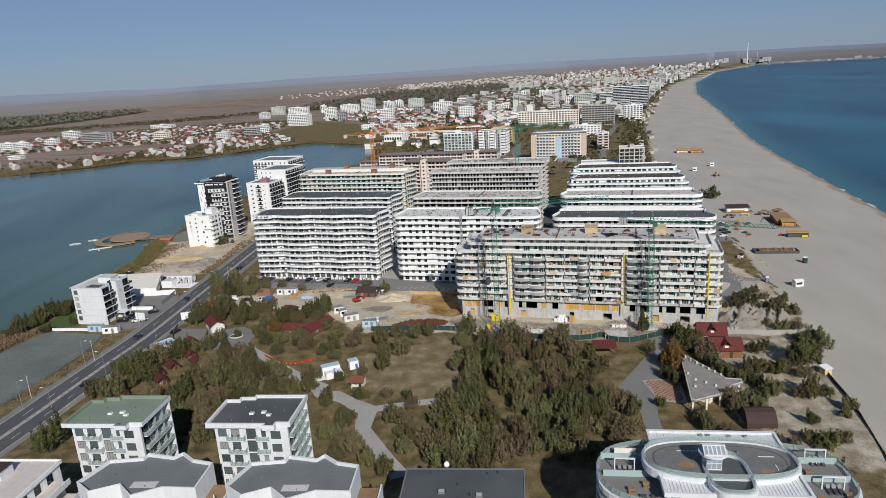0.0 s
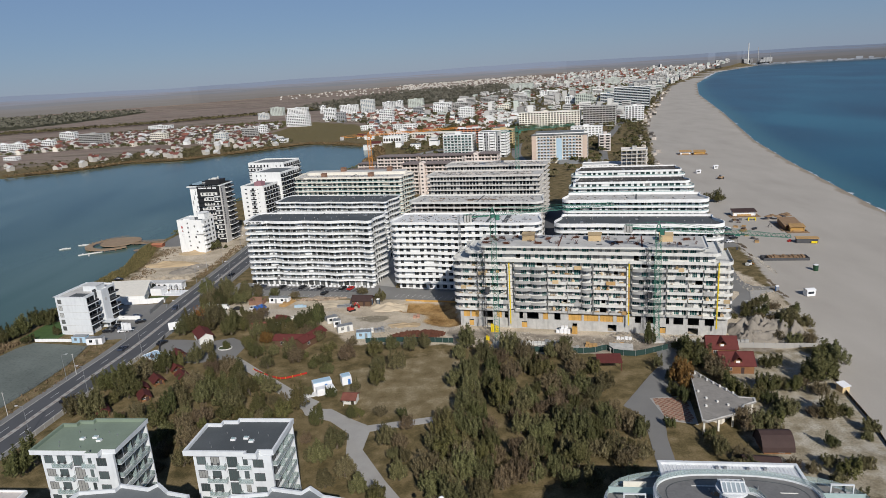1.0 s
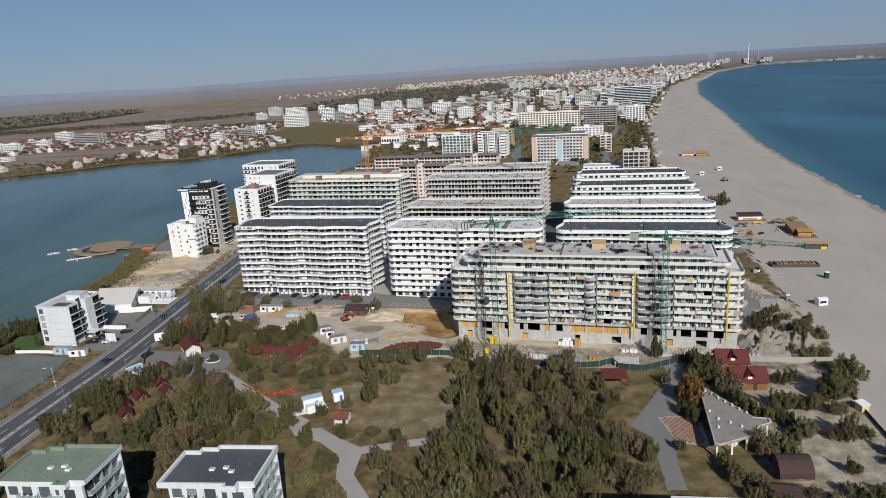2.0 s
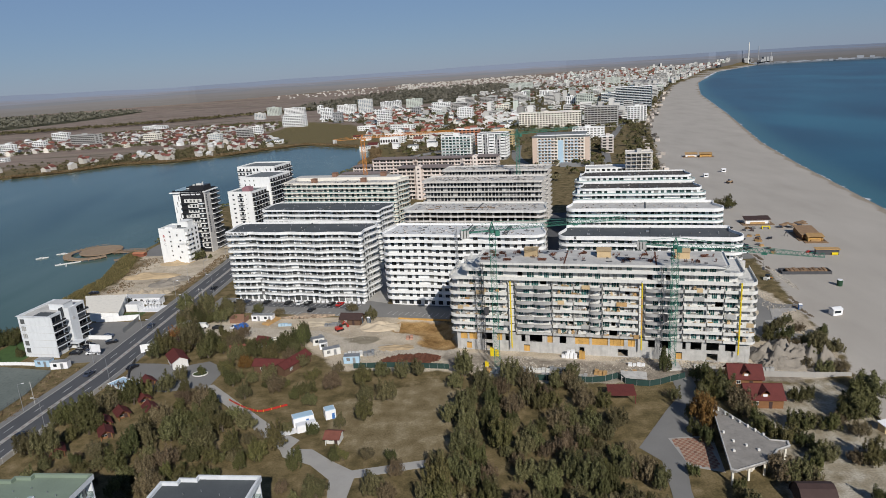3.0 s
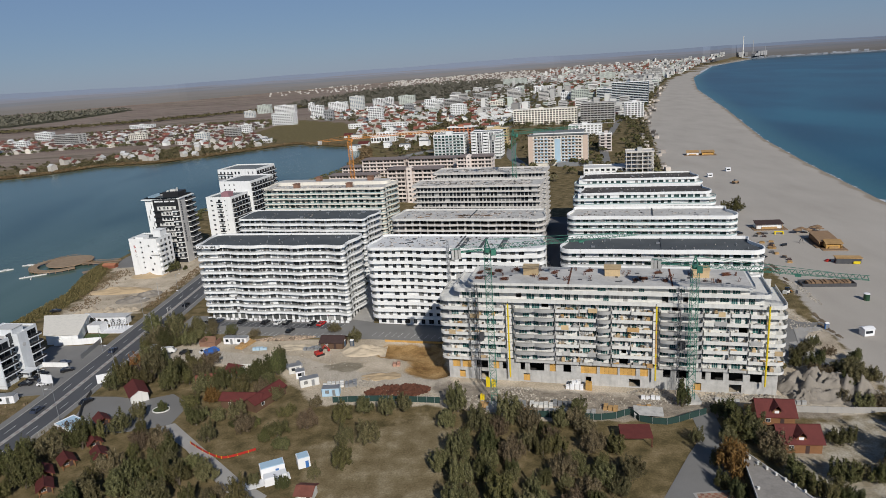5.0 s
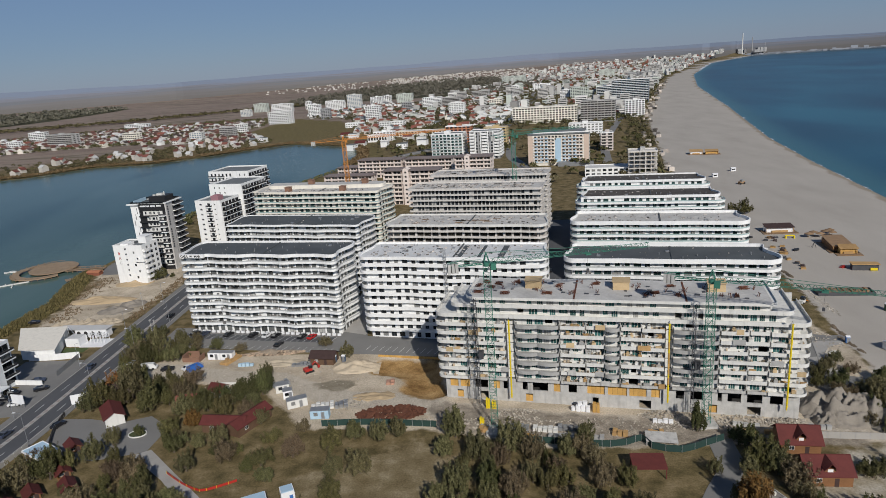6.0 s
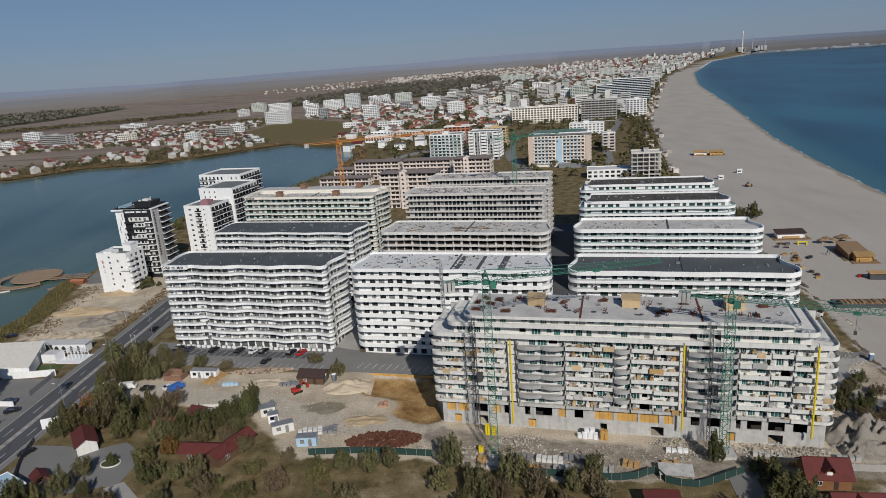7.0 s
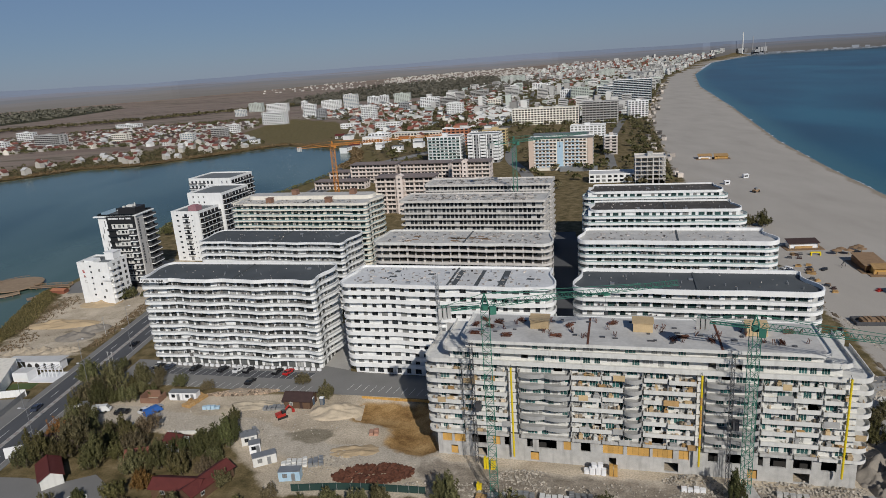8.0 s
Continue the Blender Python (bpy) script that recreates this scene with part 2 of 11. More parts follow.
# ---- mesh helpers ----
class Build:
    """Collects points and faces for one mesh."""

    def __init__(self):
        self.v, self.f, self.mi = [], [], []

    def quad(self, pts, mi=0):
        n = len(self.v)
        self.v += [tuple(p) for p in pts]
        self.f.append(tuple(range(n, n + len(pts))))
        self.mi.append(mi)
        return self

    def box(self, x0, x1, y0, y1, z0, z1, mi=0, m=None):
        n = len(self.v)
        ps = [(x0, y0, z0), (x1, y0, z0), (x1, y1, z0), (x0, y1, z0), (x0, y0, z1), (x1, y0, z1), (x1, y1, z1), (x0, y1, z1)]
        self.v += [tuple(m @ Vector(p)) for p in ps] if m is not None else ps
        for q in ((3, 2, 1, 0), (4, 5, 6, 7), (0, 1, 5, 4), (1, 2, 6, 5), (2, 3, 7, 6), (3, 0, 4, 7)):
            self.f.append(tuple(n + i for i in q))
            self.mi.append(mi)
        return self

    def prism(self, pts, z0, z1, mi=0, top=None):
        """A solid over a counter-clockwise outline."""
        n, k = len(self.v), len(pts)
        self.v += [(p[0], p[1], z0) for p in pts] + [(p[0], p[1], z1) for p in pts]
        for i in range(k):
            j = (i + 1) % k
            self.f.append((n + i, n + j, n + k + j, n + k + i))
            self.mi.append(mi)
        self.f += [tuple(n + k + i for i in range(k)), tuple(n + k - 1 - i for i in range(k))]
        self.mi += [mi if top is None else top, mi]
        return self

    def ring(self, outer, inner, z0, z1, mi=0, closed=True):
        """A wall between two outlines of as many points."""
        n, k = len(self.v), len(outer)
        for pts, z in ((outer, z0), (outer, z1), (inner, z1), (inner, z0)):
            self.v += [(p[0], p[1], z) for p in pts]
        for i in range(k if closed else k - 1):
            j = (i + 1) % k
            for a in range(4):
                b = (a + 1) % 4
                self.f.append((n + a * k + i, n + a * k + j, n + b * k + j, n + b * k + i))
                self.mi.append(mi)
        if not closed:
            for i in (0, k - 1):
                self.f.append(tuple(n + a * k + i for a in range(4)))
                self.mi.append(mi)
        return self

    def beam(self, a, b, w, mi=0, w2=None):
        """A square bar from a to b."""
        a, b = Vector(a), Vector(b)
        d = b - a
        if d.length < 1e-6:
            return self
        q = d.to_track_quat('Z', 'Y').to_matrix()
        h, h2 = w / 2, (w2 if w2 is not None else w) / 2
        n = len(self.v)
        for c, hh in ((a, h), (b, h2)):
            for sx, sy in ((-1, -1), (1, -1), (1, 1), (-1, 1)):
                self.v.append(tuple(c + q @ Vector((sx * hh, sy * hh, 0))))
        for qd in ((3, 2, 1, 0), (4, 5, 6, 7), (0, 1, 5, 4), (1, 2, 6, 5), (2, 3, 7, 6), (3, 0, 4, 7)):
            self.f.append(tuple(n + i for i in qd))
            self.mi.append(mi)
        return self

    def tube(self, a, b, r0, r1, k=8, mi=0):
        a, b = Vector(a), Vector(b)
        q = (b - a).to_track_quat('Z', 'Y').to_matrix()
        n = len(self.v)
        for c, r in ((a, r0), (b, r1)):
            for i in range(k):
                t = 2 * math.pi * i / k
                self.v.append(tuple(c + q @ Vector((r * math.cos(t), r * math.sin(t), 0))))
        for i in range(k):
            j = (i + 1) % k
            self.f.append((n + i, n + j, n + k + j, n + k + i))
            self.mi.append(mi)
        self.f += [tuple(n + k + i for i in range(k)), tuple(n + k - 1 - i for i in range(k))]
        self.mi += [mi, mi]
        return self

    def gable(self, x0, x1, y0, y1, z0, z1, over=0.4, mi=0, along="x", thick=0.18):
        """A pitched roof of two slabs, ridge along x or y."""
        if along == "x":
            ym = (y0 + y1) / 2
            for s, ye in ((1, y0 - over), (-1, y1 + over)):
                q = [(x0 - over, ye, z0), (x1 + over, ye, z0), (x1 + over, ym, z1), (x0 - over, ym, z1)]
                self.slab(q, thick, mi)
        else:
            xm = (x0 + x1) / 2
            for xe in (x0 - over, x1 + over):
                q = [(xe, y0 - over, z0), (xe, y1 + over, z0), (xm, y1 + over, z1), (xm, y0 - over, z1)]
                self.slab(q, thick, mi)
        return self

    def slab(self, q, thick, mi=0):
        n = len(self.v)
        self.v += [tuple(p) for p in q] + [(p[0], p[1], p[2] + thick) for p in q]
        for f in ((3, 2, 1, 0), (4, 5, 6, 7), (0, 1, 5, 4), (1, 2, 6, 5), (2, 3, 7, 6), (3, 0, 4, 7)):
            self.f.append(tuple(n + i for i in f))
            self.mi.append(mi)
        return self

    def data(self, name, *mats, smooth=False):
        me = bpy.data.meshes.new(name)
        me.from_pydata(self.v, [], self.f)
        for mt in mats:
            me.materials.append(mt)
        me.polygons.foreach_set("material_index", self.mi)
        if smooth:
            me.polygons.foreach_set("use_smooth", [True] * len(self.f))
        bm = bmesh.new()
        bm.from_mesh(me)
        bmesh.ops.recalc_face_normals(bm, faces=bm.faces)
        bm.to_mesh(me)
        bm.free()
        me.update()
        return me


def part(name, mesh, mats, parent, m=None, label=""):
    """One mesh as a part under a thing or under a part."""
    if isinstance(mesh, Build):
        mesh = mesh.data(name, *(mats if isinstance(mats, (tuple, list)) else (mats,)))
    ob = new(name, mesh)
    ob.parent = parent
    if m is not None:
        ob.matrix_basis = m
    if label:
        ob["label"] = label
    return ob


def thing(name, m, label, category, group="", kind="", mesh=None, mats=None):
    if isinstance(mesh, Build):
        mesh = mesh.data(name, *(mats if isinstance(mats, (tuple, list)) else (mats,)))
    ob = new(name, mesh)
    if mesh is None:
        ob.empty_display_size = 0.5
    ob.matrix_basis = m
    return tagged(ob, label, category, group, kind)


def at(x, y, z=0.0, turn=0.0):
    return pose(x, y, z, 0, 0, turn)


# ---- ground, sea, lake ----
SEA_Y = [-1500, -300, 0, 150, 300, 422, 484, 584, 735, 1083, 1638, 2262, 3399, 4323, 4971, 5200]
SEA_X = [20, 110, 160, 190, 218, 241, 253, 272, 305, 402, 548, 750, 1225, 1800, 2461, 2800]
BEACH_Y = [-1500, 0, 140, 168, 193, 224, 261, 298, 348, 420, 512, 625, 981, 1431, 2172, 3399, 4323, 5200]
BEACH_X = [-120, 30, 93, 99, 104, 114, 119, 126, 133, 145, 154, 171, 255, 398, 642, 1180, 1750, 2700]
LAKE = [(-600, -400), (-300, 120), (-232, 205), (-196, 226), (-189, 277), (-191, 301), (-189, 315), (-188.5, 330), (-187.5, 347), (-193, 366), (-197, 386), (-195, 421),
        (-193, 505), (-196, 532), (-166, 566), (-140, 640), (-112, 720), (-105, 765), (-112, 830), (-134, 890), (-228, 968), (-286, 920), (-314, 892), (-370, 847), (-445, 850),
        (-486, 800), (-540, 778), (-760, 690), (-1300, 560), (-2600, 500), (-2600, -400)]


def poly_sdf(px, py, poly):
    """Signed distance to a polygon, positive inside."""
    d = np.full(px.shape, 1e9)
    inside = np.zeros(px.shape, bool)
    for (x0, y0), (x1, y1) in zip(poly, poly[1:] + poly[:1]):
        ex, ey = x1 - x0, y1 - y0
        t = np.clip(((px - x0) * ex + (py - y0) * ey) / (ex * ex + ey * ey), 0, 1)
        d = np.minimum(d, np.hypot(px - x0 - t * ex, py - y0 - t * ey))
        if y0 != y1:
            inside ^= ((y0 > py) != (y1 > py)) & (px < (x1 - x0) * (py - y0) / (y1 - y0) + x0)
    return np.where(inside, d, -d)


def smooth01(a, b, x):
    t = np.clip((x - a) / (b - a), 0, 1)
    return t * t * (3 - 2 * t)


def grid_line(parts):
    out = []
    for a, b, step in parts:
        out += list(np.arange(a, b, step))
    return np.array(out + [parts[-1][1]])


SITE = [(-104, 281), (-108, 274), (-103, 266), (-80, 258), (-62, 252), (-54, 242), (-45, 229), (-12, 226), (20, 214), (60, 212), (92, 212), (108, 214), (112, 228), (118, 262), (108, 330), (92, 262), (-8, 262), (-20, 274)]
LAKE_LOT = [(-178, 345), (-177, 322), (-170, 315), (-141, 311), (-133, 372), (-140, 440), (-190, 436), (-190, 392), (-180, 370)]
CLEARING = [(-44, 205), (-14, 222), (-4, 212), (-6, 184), (-12, 172), (-32, 178), (-42, 192)]
PIT = [(-31.6, 260.3), (-29.9, 271.0), (-9.2, 267.5), (-4.5, 243), (-11, 240.5), (-20.7, 246.5), (-19.3, 254.8)]
TRACK = [(-104, 272), (-78, 263.2), (-61, 260.1), (-44.3, 248.6), (-32.7, 243.5), (-18.4, 242.0), (-7.2, 235.3), (20, 227), (60, 219.5), (100, 214)]
YARD = [(-12, 240), (20, 231), (60, 222), (94, 214), (94, 208), (60, 213), (34, 213), (10, 219), (-8, 227)]
PUDDLE = [(-48, 254.5), (-44, 251.5), (-40.6, 249.4), (-33.5, 251.7), (-35, 255), (-40, 257)]
SANDY = [(66, 160), (76, 202), (101, 209), (106, 188), (101, 155), (94, 134), (74, 136)]


MARSH = [(-350, 1480), (-210, 1300), (-165, 1050), (-228, 972), (-300, 1090), (-360, 1200)]
FOREST = [(-2400, 1700), (-1330, 1850), (-1250, 2100), (-1250, 2640), (-1500, 2700), (-2600, 2300)]
SCRUB = [(-560, 1900), (-250, 2000), (150, 1900), (260, 2300), (350, 3000), (0, 3300), (-330, 3100), (-520, 2500)]


def build_ground():
    xs = grid_line([(-4900, -1500, 170), (-1500, -600, 45), (-600, -210, 14), (-210, 180, 2.6), (180, 420, 8), (420, 900, 22), (900, 4900, 120)])
    ys = grid_line([(-4900, -900, 250), (-900, 60, 60), (60, 330, 2.6), (330, 470, 5), (470, 1100, 13), (1100, 2400, 42), (2400, 4900, 80)])
    X, Y = np.meshgrid(xs, ys)
    sea = X - np.interp(Y, SEA_Y, SEA_X)
    sea = np.where(Y > 5000, -200, sea) * 0.86
    lake = poly_sdf(X, Y, LAKE)
    D = np.hypot(X, Y)
    Z = 0.25 * np.sin(X * 0.11 + 1) * np.sin(Y * 0.09) * smooth01(-10, 20, -np.abs(X + 60) + 120)
    Z *= 0.06
    water = np.maximum(sea, lake)
    Z = np.where(water > -60, np.minimum(Z, np.clip(-0.06 * water - 0.6, -4.0, 0.0) + 0.0), Z)
    # low dunes along the back of the beach
    bw = X - np.interp(Y, BEACH_Y, BEACH_X)
    Z += 0.8 * np.exp(-((bw + 3) / 5.0) ** 2) * (0.5 + 0.5 * np.sin(Y * 0.13 + np.sin(Y * 0.05) * 2)) * (Y < 330) * (Y > 90)
    Z -= 1.7 * smooth01(0, 4, poly_sdf(X, Y, PIT))
    # the land climbs to a far low ridge
    rise = np.clip((D - 2600) / 2300, 0, 1) ** 1.7
    ridge = 70.0
    Z += np.where(water > -30, 0, rise * ridge * np.clip((-water - 30) / 500, 0, 1))
    n = len(xs)
    verts = np.stack([X, Y, Z], -1).reshape(-1, 3)
    idx = np.arange(len(ys) * n).reshape(len(ys), n)
    faces = np.stack([idx[:-1, :-1], idx[:-1, 1:], idx[1:, 1:], idx[1:, :-1]], -1).reshape(-1, 4)
    me = bpy.data.meshes.new("ground")
    me.from_pydata(verts.tolist(), [], faces.tolist())
    me.polygons.foreach_set("use_smooth", [True] * len(faces))
    sand = smooth01(-5, 4, bw)
    wet = smooth01(-6, -1, sea)
    dirt = np.maximum(smooth01(-4, 3, poly_sdf(X, Y, SITE)), 0.7 * smooth01(-8, 6, poly_sdf(X, Y, LAKE_LOT)))
    pale = 0.95 * smooth01(-8, 6, poly_sdf(X, Y, SANDY))
    lawn = smooth01(-6, 8, poly_sdf(X, Y, CLEARING))
    reed = smooth01(-38, -8, lake) * smooth01(500, 640, Y)
    reed = np.maximum(reed, smooth01(-9, -2, lake))
    reed = np.maximum(reed, smooth01(-15, 15, poly_sdf(X, Y, MARSH)))
    fields = smooth01(950, 1250, Y - 0.9 * (X + 350)) * smooth01(-100, 200, -bw - 350)
    wood = smooth01(-40, 40, poly_sdf(X, Y, FOREST)) + 0.8 * smooth01(-60, 60, poly_sdf(X, Y, SCRUB))
    td = np.full(X.shape, 1e9)
    for (x0, y0), (x1, y1) in zip(TRACK, TRACK[1:]):
        q = np.clip(((X - x0) * (x1 - x0) + (Y - y0) * (y1 - y0)) / ((x1 - x0) ** 2 + (y1 - y0) ** 2), 0, 1)
        td = np.minimum(td, np.hypot(X - x0 - q * (x1 - x0), Y - y0 - q * (y1 - y0)))
    for nm, a in (("track", 1 - smooth01(2.5, 6.5, td)), ("yard", smooth01(-4, 4, poly_sdf(X, Y, YARD))), ("puddle", smooth01(-2.5, 2.0, poly_sdf(X, Y, PUDDLE))), ("sand", sand), ("wet", wet), ("dirt", dirt), ("pale", pale), ("lawn", lawn), ("reed", reed), ("fields", fields), ("soil", smooth01(-3, 4, poly_sdf(X, Y, PIT))), ("lot", smooth01(-6, 6, poly_sdf(X, Y, LAKE_LOT))), ("wood", wood)):
        at_ = me.attributes.new(nm, 'FLOAT', 'POINT')
        at_.data.foreach_set("value", a.reshape(-1).astype(np.float32))
    return me


def ground_material():
    m = bpy.data.materials.new("ground_cover")
    m.use_nodes = True
    nt = m.node_tree
    b = nt.nodes["Principled BSDF"]
    b.inputs["Roughness"].default_value = 0.95
    b.inputs["Specular IOR Level"].default_value = 0.15
    pos = nt.nodes.new("ShaderNodeNewGeometry").outputs["Position"]

    def nz(scale, detail=5, stretch=None, rough=0.55):
        src = pos
        if stretch:
            mp = nt.nodes.new("ShaderNodeMapping")
            mp.inputs["Scale"].default_value = stretch
            mp.inputs["Rotation"].default_value = (0, 0, 0.35)
            nt.links.new(pos, mp.inputs["Vector"])
            src = mp.outputs[0]
        t = nt.nodes.new("ShaderNodeTexNoise")
        t.inputs["Scale"].default_value, t.inputs["Detail"].default_value = scale, detail
        t.inputs["Roughness"].default_value = rough
        nt.links.new(src, t.inputs["Vector"])
        return t.outputs["Fac"]

    def ramp(fac, *stops):
        r = nt.nodes.new("ShaderNodeValToRGB")
        e = r.color_ramp.elements
        e[0].position, e[0].color = stops[0][0], (*stops[0][1], 1)
        e[1].position, e[1].color = stops[-1][0], (*stops[-1][1], 1)
        for p, c in stops[1:-1]:
            e.new(p).color = (*c, 1)
        nt.links.new(fac, r.inputs[0])
        return r.outputs[0]

    def mix(a, c, fac):
        x = nt.nodes.new("ShaderNodeMix")
        x.data_type = 'RGBA'
        nt.links.new(a, x.inputs["A"])
        nt.links.new(c, x.inputs["B"])
        nt.links.new(fac, x.inputs["Factor"])
        return x.outputs["Result"]

    def zone(nm, fac_noise, amount=0.5):
        """The zone's weight with a ragged edge."""
        a = nt.nodes.new("ShaderNodeAttribute")
        a.attribute_name = nm
        s = nt.nodes.new("ShaderNodeMath")
        s.operation = 'MULTIPLY_ADD'
        nt.links.new(fac_noise, s.inputs[0])
        s.inputs[1].default_value = amount * 2
        nt.links.new(a.outputs["Fac"], s.inputs[2])
        r = nt.nodes.new("ShaderNodeMapRange")
        r.interpolation_type = 'SMOOTHSTEP'
        r.inputs["From Min"].default_value, r.inputs["From Max"].default_value = amount + 0.32, amount + 0.68
        nt.links.new(s.outputs[0], r.inputs["Value"])
        return r.outputs[0]

    n_big, n_mid, n_fine = nz(0.035, 5), nz(0.22, 5), nz(2.2, 4)
    grass = ramp(n_mid, (0.30, (0.075, 0.062, 0.027)), (0.46, (0.145, 0.112, 0.053)), (0.60, (0.205, 0.156, 0.08)), (0.75, (0.285, 0.222, 0.13)))
    fine = ramp(n_fine, (0.3, (0.72, 0.72, 0.72)), (0.7, (1.2, 1.2, 1.2)))
    pale = ramp(n_mid, (0.3, (0.225, 0.185, 0.12)), (0.47, (0.34, 0.295, 0.215)), (0.62, (0.47, 0.425, 0.345)))
    sand = ramp(nz(0.05, 6, (1, 0.35, 1)), (0.3, (0.385, 0.352, 0.308)), (0.5, (0.42, 0.385, 0.338)), (0.7, (0.45, 0.414, 0.365)))
    wet = ramp(n_mid, (0.3, (0.27, 0.225, 0.175)), (0.7, (0.335, 0.285, 0.225)))
    dirt = ramp(nz(0.09, 6, None, 0.6), (0.3, (0.36, 0.30, 0.225)), (0.45, (0.47, 0.395, 0.295)), (0.58, (0.57, 0.485, 0.37)), (0.72, (0.64, 0.555, 0.435)))
    reed = ramp(n_mid, (0.3, (0.10, 0.085, 0.035)), (0.55, (0.17, 0.135, 0.06)), (0.75, (0.23, 0.185, 0.09)))
    field = ramp(nz(0.004, 3, (1, 3.5, 1)), (0.3, (0.19, 0.145, 0.115)), (0.45, (0.24, 0.185, 0.15)), (0.55, (0.29, 0.23, 0.185)), (0.62, (0.16, 0.135, 0.095)), (0.7, (0.27, 0.215, 0.175)))
    lawn = ramp(n_mid, (0.3, (0.155, 0.118, 0.06)), (0.5, (0.215, 0.168, 0.093)), (0.72, (0.33, 0.275, 0.175)))
    c = mix(grass, lawn, zone("lawn", n_mid, 0.5))
    c = mix(c, pale, zone("pale", n_mid, 0.3))
    c = mix(c, field, zone("fields", n_big, 0.2))
    c = mix(c, reed, zone("reed", n_mid, 0.3))
    c = mix(c, dirt, zone("dirt", n_mid, 0.5))
    track = ramp(nz(0.5, 4, (1, 0.3, 1)), (0.3, (0.43, 0.375, 0.30)), (0.7, (0.54, 0.48, 0.39)))
    puddle = ramp(n_mid, (0.3, (0.20, 0.17, 0.12)), (0.7, (0.31, 0.27, 0.20)))
    c = mix(c, track, zone("track", n_mid, 0.3))
    yard = ramp(nz(0.3, 6, None, 0.65), (0.3, (0.19, 0.16, 0.125)), (0.5, (0.29, 0.25, 0.20)), (0.7, (0.42, 0.37, 0.30)))
    c = mix(c, yard, zone("yard", n_mid, 0.5))
    c = mix(c, puddle, zone("puddle", n_mid, 0.5))
    soil = ramp(n_mid, (0.3, (0.17, 0.095, 0.035)), (0.5, (0.33, 0.20, 0.08)), (0.72, (0.47, 0.31, 0.14)))
    scrub = ramp(nz(0.03, 6), (0.3, (0.045, 0.05, 0.025)), (0.6, (0.085, 0.078, 0.045)), (0.75, (0.13, 0.11, 0.07)))
    c = mix(c, scrub, zone("wood", n_big, 0.4))
    c = mix(c, soil, zone("soil", n_mid, 0.4))
    c = mix(c, sand, zone("sand", n_mid, 0.7))
    c = mix(c, wet, zone("wet", n_mid, 0.2))
    v = nt.nodes.new("ShaderNodeVectorMath")
    v.operation = 'MULTIPLY'
    nt.links.new(c, v.inputs[0])
    smooth_fine = ramp(n_fine, (0.3, (0.94, 0.94, 0.94)), (0.7, (1.04, 1.04, 1.04)))
    nt.links.new(mix(fine, smooth_fine, zone("sand", n_mid, 0.7)), v.inputs[1])
    nt.links.new(v.outputs[0], b.inputs["Base Color"])
    bp = nt.nodes.new("ShaderNodeBump")
    bp.inputs["Strength"].default_value = 0.3
    bp.inputs["Distance"].default_value = 0.25
    nt.links.new(n_fine, bp.inputs["Height"])
    nt.links.new(bp.outputs[0], b.inputs["Normal"])
    return m


def water_material(name, a, b_col, c, scale, rough, bump, spec=0.5):
    """Water seen from above: the bed's and the body's colour, with a rippled gloss."""
    m = bpy.data.materials.new(name)
    m.use_nodes = True
    nt = m.node_tree
    b = nt.nodes["Principled BSDF"]
    b.inputs["Roughness"].default_value = rough
    b.inputs["IOR"].default_value = 1.33
    b.inputs["Specular IOR Level"].default_value = spec
    pos = nt.nodes.new("ShaderNodeNewGeometry").outputs["Position"]
    mp = nt.nodes.new("ShaderNodeMapping")
    mp.inputs["Scale"].default_value = (1, 0.4, 1)
    mp.inputs["Rotation"].default_value = (0, 0, 0.5)
    nt.links.new(pos, mp.inputs["Vector"])
    t = nt.nodes.new("ShaderNodeTexNoise")
    t.inputs["Scale"].default_value, t.inputs["Detail"].default_value, t.inputs["Roughness"].default_value = scale, 4, 0.5
    t.inputs["Distortion"].default_value = 0.6
    nt.links.new(mp.outputs[0], t.inputs["Vector"])
    r = nt.nodes.new("ShaderNodeValToRGB")
    e = r.color_ramp.elements
    e[0].position, e[0].color = 0.36, (*a, 1)
    e[1].position, e[1].color = 0.68, (*c, 1)
    e.new(0.52).color = (*b_col, 1)
    nt.links.new(t.outputs["Fac"], r.inputs[0])
    nt.links.new(r.outputs[0], b.inputs["Base Color"])
    w = nt.nodes.new("ShaderNodeTexNoise")
    w.inputs["Scale"].default_value, w.inputs["Detail"].default_value = 0.6, 6
    nt.links.new(pos, w.inputs["Vector"])
    bp = nt.nodes.new("ShaderNodeBump")
    bp.inputs["Strength"].default_value, bp.inputs["Distance"].default_value = bump, 0.3
    nt.links.new(w.outputs["Fac"], bp.inputs["Height"])
    nt.links.new(bp.outputs[0], b.inputs["Normal"])
    return m


def ground_z(x, y):
    d = math.hypot(x, y)
    return 70.0 * max(0.0, min(1.0, (d - 2600) / 2300)) ** 1.7


g_me = build_ground()
g_me.materials.append(ground_material())
ground = thing("ground", Matrix(), "dry grassland, sandy beach and bare building plots", "ground", kind="structure", mesh=g_me)
SEA_M = water_material("sea_water", (0.003, 0.046, 0.080), (0.007, 0.073, 0.118), (0.017, 0.118, 0.168), 0.006, 0.3, 0.5, 0.35)
# the lake's wide colour range paints in wind patches of changed sheen
LAKE_M = water_material("lake_water", (0.026, 0.064, 0.052), (0.058, 0.108, 0.090), (0.088, 0.142, 0.122), 0.009, 0.16, 0.15, 0.22)


